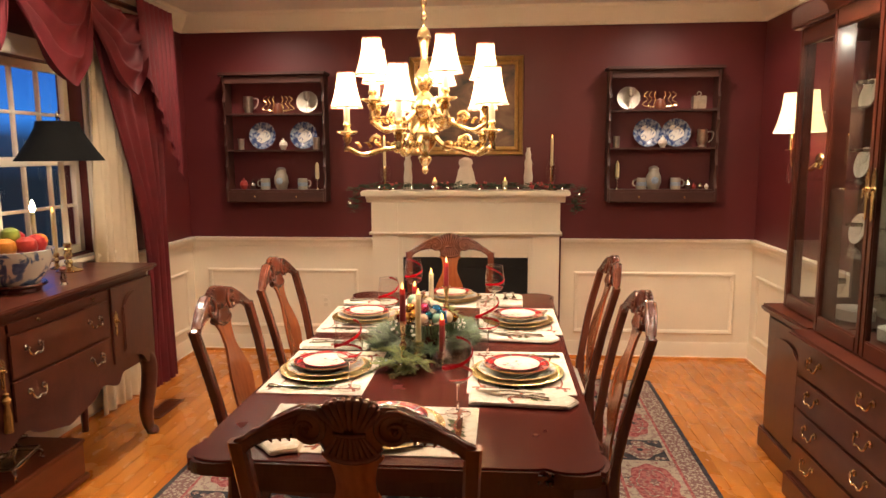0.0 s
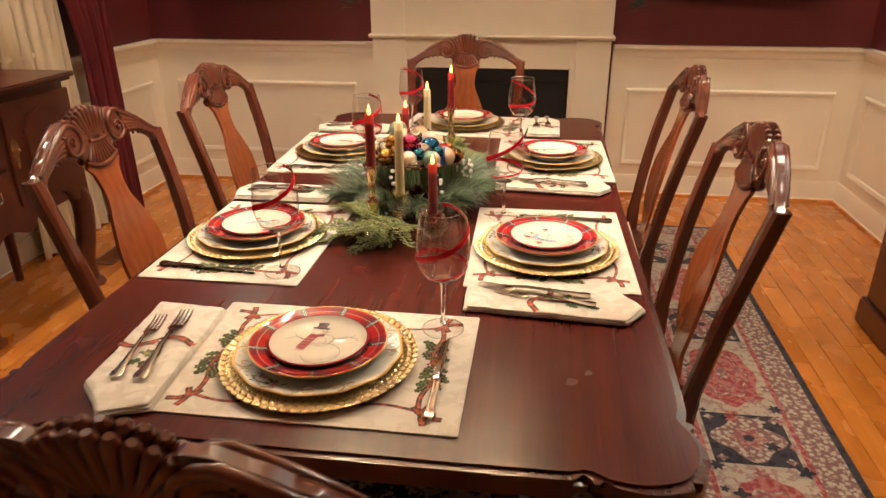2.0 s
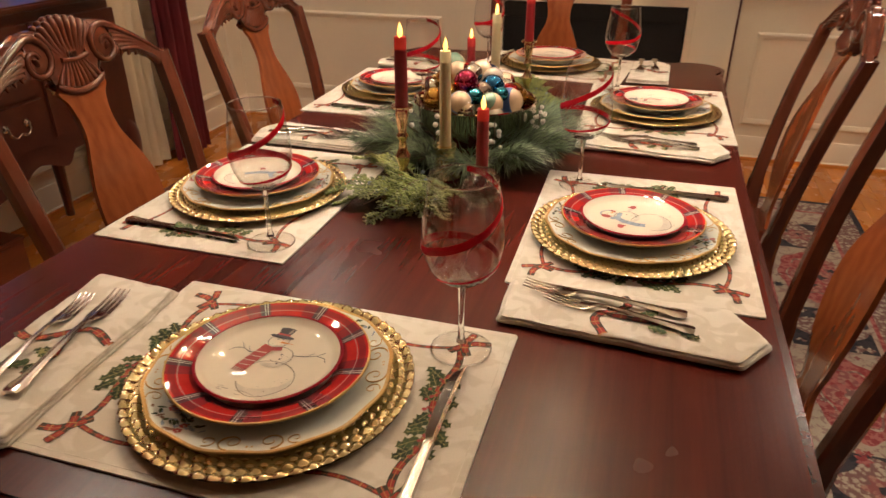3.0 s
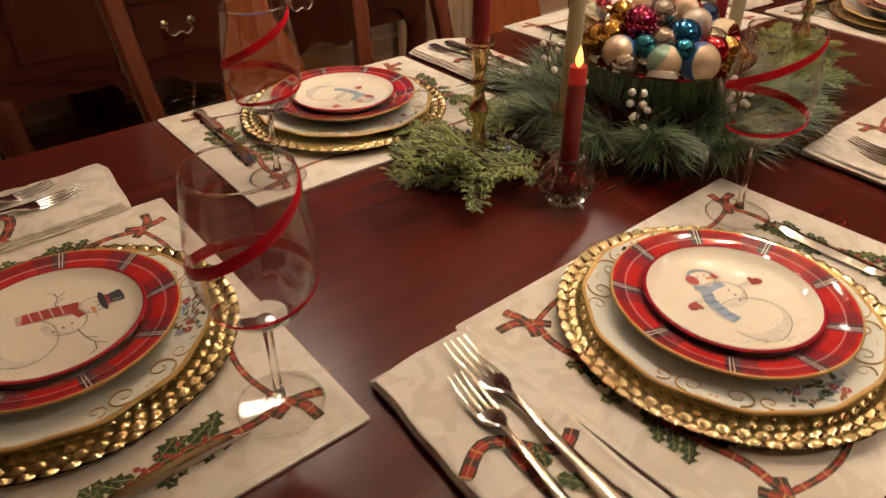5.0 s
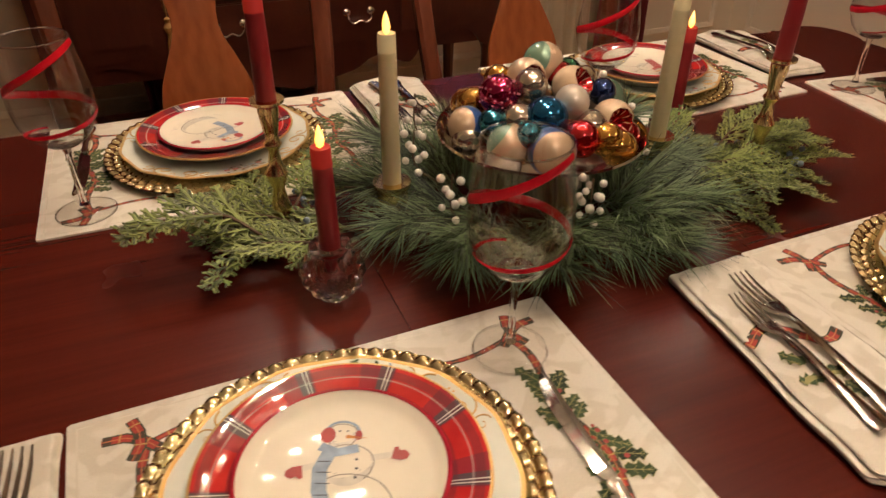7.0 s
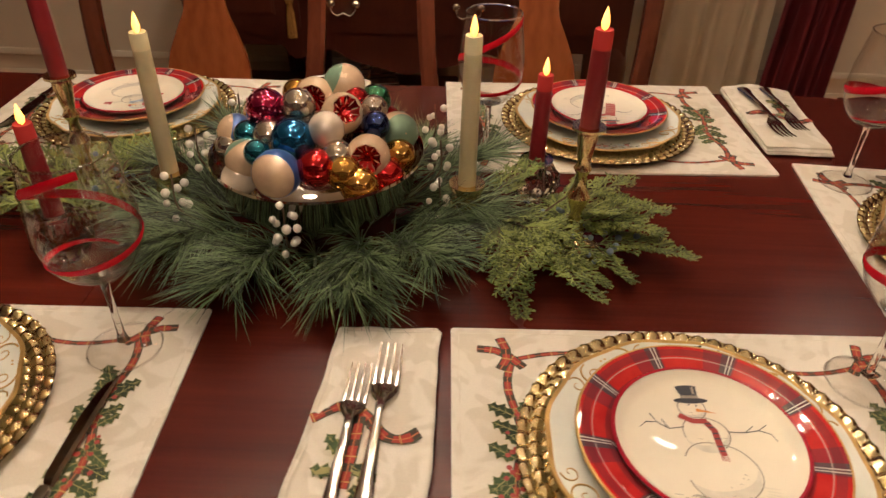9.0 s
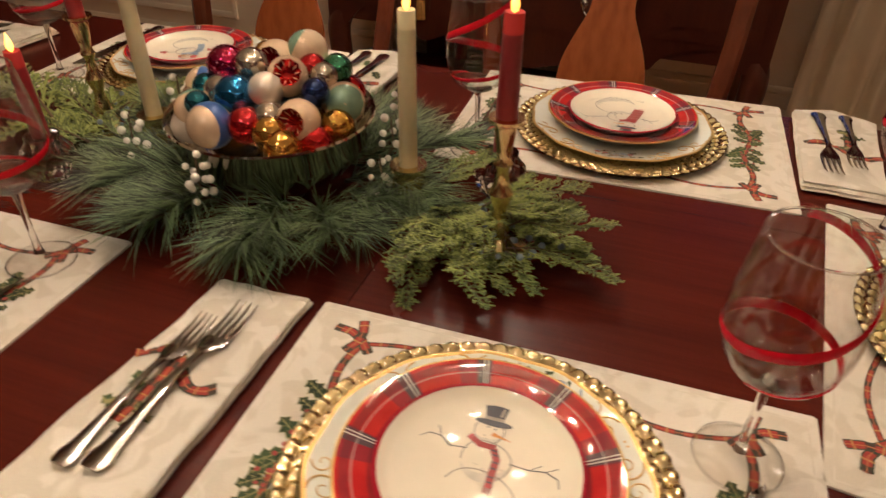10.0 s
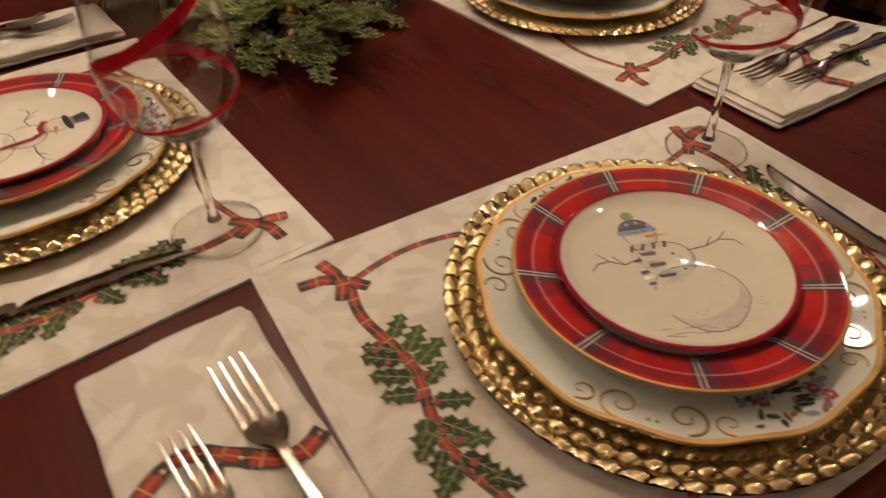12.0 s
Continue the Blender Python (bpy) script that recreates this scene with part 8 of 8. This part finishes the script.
for v in cv.verts:
    v.co.x *= 1.0 + 0.12 * math.sin(v.co.z * 40)
    v.co.y *= 0.62
part("carving", cv, M_PLASTER, fg)
for x, h in ((-0.345, 0.33), (0.545, 0.31)):
    f = thing("carved_candle_figure", pose(x, YM + 0.02, ZM), "tall pale carved column figure on the mantel", "carving", "carvings on the mantel")
    c2 = lathe([(0, 0), (0.040, 0), (0.042, 0.02), (0.030, 0.05), (0.034, 0.10), (0.026, 0.16), (0.030, 0.20), (0.018, 0.235), (0.022, 0.26), (0.014, 0.285), (0.012, h), (0, h)], 20)
    part("column", c2, M_PLASTER, f)
for x in (-0.14, 0.375):
    v = thing("votive_candle", pose(x, YM - 0.03, ZM), "short ivory candle burning on the mantel", "candle", "candles on the mantel")
    part("wax", lathe([(0, 0), (0.018, 0), (0.018, 0.075), (0, 0.073)], 18), M_IVWAX, v)
    part("flame", ME_FLAME, None, v, "glowing flame", m=pose(0, 0, 0.073))
for x, h in ((-0.52, 0.40), (0.715, 0.40)):
    hc = thing("hurricane_candlestick", pose(x, YM + 0.02, ZM), "brass candlestick with candle and glass hurricane shade", "candlestick", "candlesticks on the mantel")
    part("stick", lathe([(0, 0), (0.045, 0), (0.04, 0.01), (0.012, 0.02), (0.009, 0.08), (0.016, 0.10), (0.010, 0.12), (0.016, 0.16), (0.014, 0.18), (0, 0.18)], 20), M_BRASS, hc)
    part("wax", lathe([(0, 0.18), (0.011, 0.18), (0.010, h - 0.02), (0, h - 0.02)], 14), M_IVWAX, hc)
    part("flame", ME_FLAME, None, hc, "glowing flame", m=pose(0, 0, h - 0.02))
    part("glass_shade", lathe([(0.03, 0.06), (0.05, 0.10), (0.052, 0.15), (0.038, 0.20), (0.034, 0.25)], 28), M_GLASS, hc, "clear glass shade")

# ---- plate racks ----


def rack(xc, label):
    r = thing("plate_rack", pose(xc, YB, 0), label, "wall shelf", "plate racks beside the fireplace")
    W, D = 0.385, 0.145
    for s in (-1, 1):
        o = [(0, 1.20), (-D, 1.20), (-D, 1.30)]
        for k in range(5):
            z = 1.30 + k * 0.16
            o += [(-D + 0.02, z + 0.02), (-D + 0.038, z + 0.08), (-D + 0.02, z + 0.14), (-D + 0.008, z + 0.16)]
        o += [(-D, 2.13), (0, 2.13)]
        part("side", slab(o, -0.009, 0.009, 0.002), M_RACK, r, m=Matrix(((0, 0, 1, s * (W - 0.009)), (1, 0, 0, -0.003), (0, 1, 0, 0), (0, 0, 0, 1))))
    part("cornice", box(-W - 0.02, W + 0.02, -D - 0.02, -0.003, 2.131, 2.155, 0.006), M_RACK, r)
    part("frieze", box(-W + 0.02, W - 0.02, -D + 0.01, -D + 0.022, 2.075, 2.13, 0.003), M_RACK, r)
    for z in (1.275, 1.575, 1.845):
        part("shelf", box(-W + 0.019, W - 0.019, -D + 0.012, -0.003, z, z + 0.014, 0.002), M_RACK, r)
    part("drawer_front", box(-W + 0.019, W - 0.019, -D - 0.004, -D + 0.01, 1.20, 1.274, 0.003), M_RACK, r)
    part("rack_floor", box(-W + 0.019, W - 0.019, -D + 0.011, -0.003, 1.195, 1.205), M_RACK, r)
    for s in (-1, 1):
        part("knob", lathe([(0, 0), (0.004, 0), (0.007, 0.008), (0, 0.013)], 10), M_ABRASS, r, m=pose(s * 0.16, -D - 0.004, 1.237, 90, 0, 0))


def on_rack(name, x, z, label, cat, y=-0.075):
    return thing(name, pose(x, YB + y, z), label, cat, "pieces on the plate racks")


def blue_plate(x, z):
    p = on_rack("display_plate", x, z, "blue and white transfer plate standing on the shelf", "plate", -0.045)
    m = pose(0, 0, 0.103, 80, 0, 0)
    part("plate_body", lathe([(0, 0), (0.06, 0), (0.072, 0.008), (0.102, 0.014), (0.1025, 0.017), (0.07, 0.012), (0.058, 0.004), (0, 0.004)], 48), M_BLUEWARE, p, m=m)
    part("scene", lathe([(0, 0.0046), (0.052, 0.0046), (0.054, 0.0042)], 40, lobes=3, lobe=0.12), M_DELFT, p, "paler painted scene", m=m)


M_BLUEWARE, ntb, bb_ = blank("dark_blue_transferware", 0.15)
bn = nd(ntb, "TexNoise", Scale=45.0, Detail=4.0)
ntb.links.new(coords(ntb), bn.inputs["Vector"])
ntb.links.new(ramp(ntb, bn.outputs[0], [(0.42, (0.035, 0.055, 0.15)), (0.60, (0.26, 0.29, 0.36))]), bb_.inputs["Base Color"])


def mug(x, z, s=1.0, mat=None, flip=1):
    p = on_rack("stoneware_mug", x, z, "grey stoneware mug with painted bands", "mug")
    part("body", lathe([(0, 0), (0.034 * s, 0), (0.036 * s, 0.004), (0.034 * s, 0.08 * s), (0.032 * s, 0.082 * s), (0.030 * s, 0.01), (0, 0.008)], 28), mat or M_STONE, p)
    part("band", lathe([(0.0362 * s, 0.026 * s), (0.0362 * s, 0.052 * s)], 28), M_BLUEPR, p, "blue painted band")
    part("handle", tube(spline([(flip * 0.033 * s, 0, 0.07 * s), (flip * 0.058 * s, 0, 0.06 * s), (flip * 0.058 * s, 0, 0.03 * s), (flip * 0.034 * s, 0, 0.02 * s)], 5), 0.005 * s, 8), mat or M_STONE, p)


M_STONE = painted("grey_stoneware", (0.30, 0.27, 0.22), 0.4, vary=0.15, scale=30)


def jug(x, z):
    p = on_rack("stoneware_jug", x, z, "grey and blue stoneware jug with pewter lid", "jug")
    part("body", lathe([(0, 0), (0.036, 0), (0.04, 0.01), (0.054, 0.05), (0.050, 0.095), (0.036, 0.125), (0.034, 0.14), (0, 0.14)], 28), M_STONE, p)
    part("medallion", lathe([(0, 0), (0.026, 0), (0.024, 0.004), (0, 0.006)], 20, lobes=8, lobe=0.1), M_BLUEPR, p, "blue relief medallion", m=pose(0, -0.049, 0.065, 90, 0, 0))
    part("lid", lathe([(0, 0.14), (0.037, 0.14), (0.036, 0.152), (0.02, 0.165), (0, 0.17)], 24), M_PEWTER, p, "dark pewter lid")


def tankard(x, z, flip=1):
    p = on_rack("pewter_tankard", x, z, "dull pewter tankard on a shelf", "tankard")
    part("body", lathe([(0, 0), (0.03, 0), (0.032, 0.006), (0.026, 0.012), (0.038, 0.05), (0.033, 0.12), (0.035, 0.125), (0.031, 0.125), (0, 0.02)], 28), M_PEWTER, p)
    part("handle", tube(spline([(flip * 0.034, 0, 0.11), (flip * 0.075, 0, 0.105), (flip * 0.07, 0, 0.06), (flip * 0.045, 0, 0.035)], 5), 0.005, 8), M_PEWTER, p)


def goblet_and_dish(x, z):
    p = on_rack("pewter_dish", x, z, "round pewter dish leaning on the rack", "dish", -0.035)
    part("dish", lathe([(0, 0), (0.055, 0), (0.065, 0.006), (0.082, 0.01), (0.082, 0.013), (0.06, 0.008), (0, 0.004)], 40), M_PEWTER, p, m=pose(0, 0, 0.0825, 80, 0, 0))
    g = on_rack("pewter_goblet", x + 0.01, z, "slim pewter goblet before a dish", "goblet", -0.09)
    part("goblet_body", lathe([(0, 0), (0.022, 0), (0.020, 0.005), (0.005, 0.012), (0.005, 0.085), (0.020, 0.10), (0.022, 0.15), (0.019, 0.15), (0, 0.10)], 22), M_PEWTER, g)


def horn_ornament(x, z):
    p = on_rack("scrolled_ornament", x, z, "brass scrolled rack ornament", "ornament")
    part("base", lathe([(0, 0), (0.035, 0), (0.04, 0.02), (0.03, 0.05), (0.02, 0.07), (0, 0.075)], 20), M_CHEST, p)
    for k in range(6):
        s = -1 if k % 2 else 1
        w = 0.03 + 0.028 * (k // 2)
        part("scroll", tube(spline([(s * 0.015, 0, 0.01), (s * w * 1.4, 0, 0.03), (s * w, 0, 0.07), (s * w * 1.3, 0, 0.10), (s * w * 1.0, 0, 0.125)], 5), 0.0045, 6), M_ABRASS, p)


def small_pot(x, z, mat, s=1.0):
    p = on_rack("small_pot", x, z, "small lidded china pot", "pot")
    part("body", lathe([(0, 0), (0.018 * s, 0), (0.020 * s, 0.006), (0.036 * s, 0.035 * s), (0.030 * s, 0.06 * s), (0.02 * s, 0.066 * s), (0, 0.066 * s)], 24), mat, p)
    part("lid", lathe([(0, 0.066 * s), (0.022 * s, 0.067 * s), (0.015 * s, 0.078 * s), (0.004 * s, 0.083 * s), (0.007 * s, 0.092 * s), (0, 0.097 * s)], 20), mat, p)


def shelf_candle(x, z):
    p = on_rack("shelf_candle", x, z, "ivory candle in a small pewter stick", "candle")
    part("stick", lathe([(0, 0), (0.024, 0), (0.022, 0.006), (0.006, 0.012), (0.006, 0.06), (0.014, 0.07), (0.013, 0.08), (0, 0.08)], 18), M_STEEL, p)
    part("wax", lathe([(0, 0.08), (0.012, 0.08), (0.016, 0.10), (0.014, 0.18), (0.004, 0.205), (0, 0.206)], 16), M_IVWAX, p)


def tin_cup(x, z, s=1.0):
    p = on_rack("pewter_beaker", x, z, "small pewter beaker on a shelf", "beaker", -0.095)
    part("beaker_body", lathe([(0, 0), (0.020 * s, 0), (0.022 * s, 0.075 * s), (0.020 * s, 0.075 * s), (0.018 * s, 0.006), (0, 0.006)], 20), M_PEWTER, p)


LX, RX2 = -1.345, 1.495
rack(LX, "dark wooden plate rack with pewter and china")
rack(RX2, "dark wooden plate rack holding blue plates and stoneware")
S1, S2, S3 = 1.2893, 1.5893, 1.8593
for x, f in ((LX, 1), (RX2, -1)):
    blue_plate(x - 0.105 - 0.01 * f, S2)
    blue_plate(x + 0.205 - 0.10 * (f < 0) + 0.0 * f, S2)
    small_pot(x + 0.05 - 0.04 * (f < 0), S2, M_PORC, 0.9)
    jug(x + 0.035 * f - 0.01, S1)
    mug(x - 0.10 - 0.03 * (f < 0), S1, 1.0, None, -1)
    mug(x + 0.19 - 0.08 * (f < 0), S1, 1.0, None, 1)
    shelf_candle(x + 0.305 * f, S1)
    horn_ornament(x + 0.0 + 0.02 * f, S3)
    goblet_and_dish(x + 0.235 * f, S3)
tankard(LX - 0.21, S3)
tin_cup(LX - 0.27, S2, 1.1)
tin_cup(LX + 0.31, S2, 1.2)
tin_cup(RX2 - 0.32, S2, 1.1)
tankard(RX2 + 0.285, S2, 1)
small_pot(LX - 0.27, S1, M_REDPR, 0.9)
small_pot(LX - 0.20, S1, M_STEEL, 0.8)
bx = on_rack("tin_lantern", RX2 + 0.25, S3, "small square pewter caddy with a ring", "caddy")
part("body", box(-0.045, 0.045, -0.035, 0.035, 0, 0.09, 0.004), M_PEWTER, bx)
part("ring", tube([(0.014 * math.cos(a), 0, 0.106 + 0.014 * math.sin(a)) for a in [math.tau * i / 16 for i in range(17)]], 0.003, 6), M_PEWTER, bx)
for k, (dx, m_, s) in enumerate(((0.20, M_STEEL, 0.9), (0.24, M_REDPR, 0.5), (0.285, M_STEEL, 0.55), (0.33, M_PORC, 0.45))):
    small_pot(RX2 + dx, S1, m_, s)

# ---- china and glass in the cabinet ----
CBX, CBY = 1.67, -0.12
rg = random.Random(4)


def goblet(x, y, z, s):
    g = thing("cut_goblet", pose(x, y, z), "clear cut-glass goblet on a cabinet shelf", "goblet", "glassware in the cabinet")
    part("goblet_body", lathe([(0, 0), (0.034 * s, 0), (0.03 * s, 0.004), (0.005, 0.012), (0.005, 0.06 * s), (0.025 * s, 0.08 * s), (0.038 * s, 0.12 * s), (0.034 * s, 0.17 * s)], 24, lobes=12, lobe=0.02), M_GLASS, g)
    part("band", lathe([(0.0385 * s, 0.118 * s), (0.0375 * s, 0.132 * s)], 24), M_STEEL, g, "silver band")


def plate_stack(x, y, z, n, r):
    p = thing("plate_stack", pose(x, y, z), "stack of white china plates in the cabinet", "plates", "china in the cabinet")
    for k in range(n):
        part("plate", lathe([(0, 0), (r * 0.6, 0), (r, 0.010), (r, 0.013), (r * 0.58, 0.004), (0, 0.004)], 32), M_PORC, p, m=pose(0, 0, 0.0062 * k))


def standing_plate(x, y, z, r):
    p = thing("cabinet_plate", pose(x, y, z, 0, 0, -90), "white china plate standing in the cabinet", "plate", "china in the cabinet")
    part("plate_body", lathe([(0, 0), (r * 0.6, 0), (r, 0.014), (r, 0.018), (r * 0.58, 0.006), (0, 0.006)], 36), M_PORC, p, m=pose(0, 0, r, 78, 0, 0))


for sh_, zz in enumerate((0.7772, 1.1062, 1.4262, 1.7462)):
    for k in range(9):
        y = CBY + 0.80 - 0.20 * k
        if sh_ == 0:
            (plate_stack(CBX + 0.33, y, zz, 8, 0.09) if k % 2 else goblet(CBX + 0.33, y, zz, 1.2))
        elif k % 3 == 0:
            standing_plate(CBX + 0.43, y, zz, 0.075)
        else:
            goblet(CBX + 0.30, y, zz, 0.9 + 0.2 * rg.random())

# puck and lamp are added to brighten the china; no fixture is known
puck = thing("cabinet_light", pose(1.95, -0.12, 2.135), "small round added fill light inside the china cabinet", "cabinet light")
part("housing", lathe([(0, 0), (0.035, 0), (0.035, -0.012), (0, -0.012)], 24), M_PEWTER, puck)
part("lens", lathe([(0, -0.0125), (0.014, -0.0125)], 24), M_LENS, puck, "lens with added glow")
point_lamp("cabinet_lamp", (1.95, -0.12, 2.07), 2.0, 0.03)

# ---- small wall and floor fittings ----
ol = thing("wall_outlet", pose(-1.02, YB - 0.0065, 0.40), "cream wall outlet plate on the wainscot", "outlet")
part("plate", box(-0.035, 0.035, -0.005, 0, -0.057, 0.057, 0.003), M_CREAM, ol)
for z in (-0.02, 0.02):
    part("socket", slab(round_rect(0.03, 0.026, 0.008), 0, 0.002), M_IVORY, ol, m=pose(0, -0.005, z, 90, 0, 0))
vt = thing("floor_vent", pose(-1.72, 1.10, 0.0), "brown metal floor vent beside the curtain", "floor vent")
part("frame", merge(merge(box(-0.06, -0.045, -0.16, 0.16, 0.0005, 0.006, 0.001), box(0.045, 0.06, -0.16, 0.16, 0.0005, 0.006, 0.001)), merge(box(-0.044, 0.044, -0.16, -0.145, 0.0005, 0.006), box(-0.044, 0.044, 0.145, 0.16, 0.0005, 0.006))), M_CHEST, vt)
for k in range(12):
    part("slat", box(-0.044, 0.044, -0.14 + 0.0235 * k, -0.13 + 0.0235 * k, 0.0005, 0.005), M_CHEST, vt)

# ---- floor boards ----
brd = [mesh_of(box(-0.0405, 0.0405, -L / 2 + 0.0005, L / 2 - 0.0005, -0.014, 0.0, 0.001), "board", M_OAK) for L in (0.9, 1.2, 1.5)]
rg = random.Random(21)
nx = int((XR - XL) / 0.082) + 1
for i in range(nx):
    x = XL + 0.041 + 0.082 * i
    if x > XR + 0.02:
        break
    y = YN - 0.1
    first = rg.uniform(0.3, 1.0)
    while y < YB + 0.09:
        k = rg.randrange(3)
        L = (0.9, 1.2, 1.5)[k]
        use = min(L * first, YB + 0.1 - y)
        part("board", brd[k], None, floor, m=pose(x, y + use / 2, 0) @ Matrix.Diagonal((1, use / L, 1, 1)))
        y += use
        first = 1.0
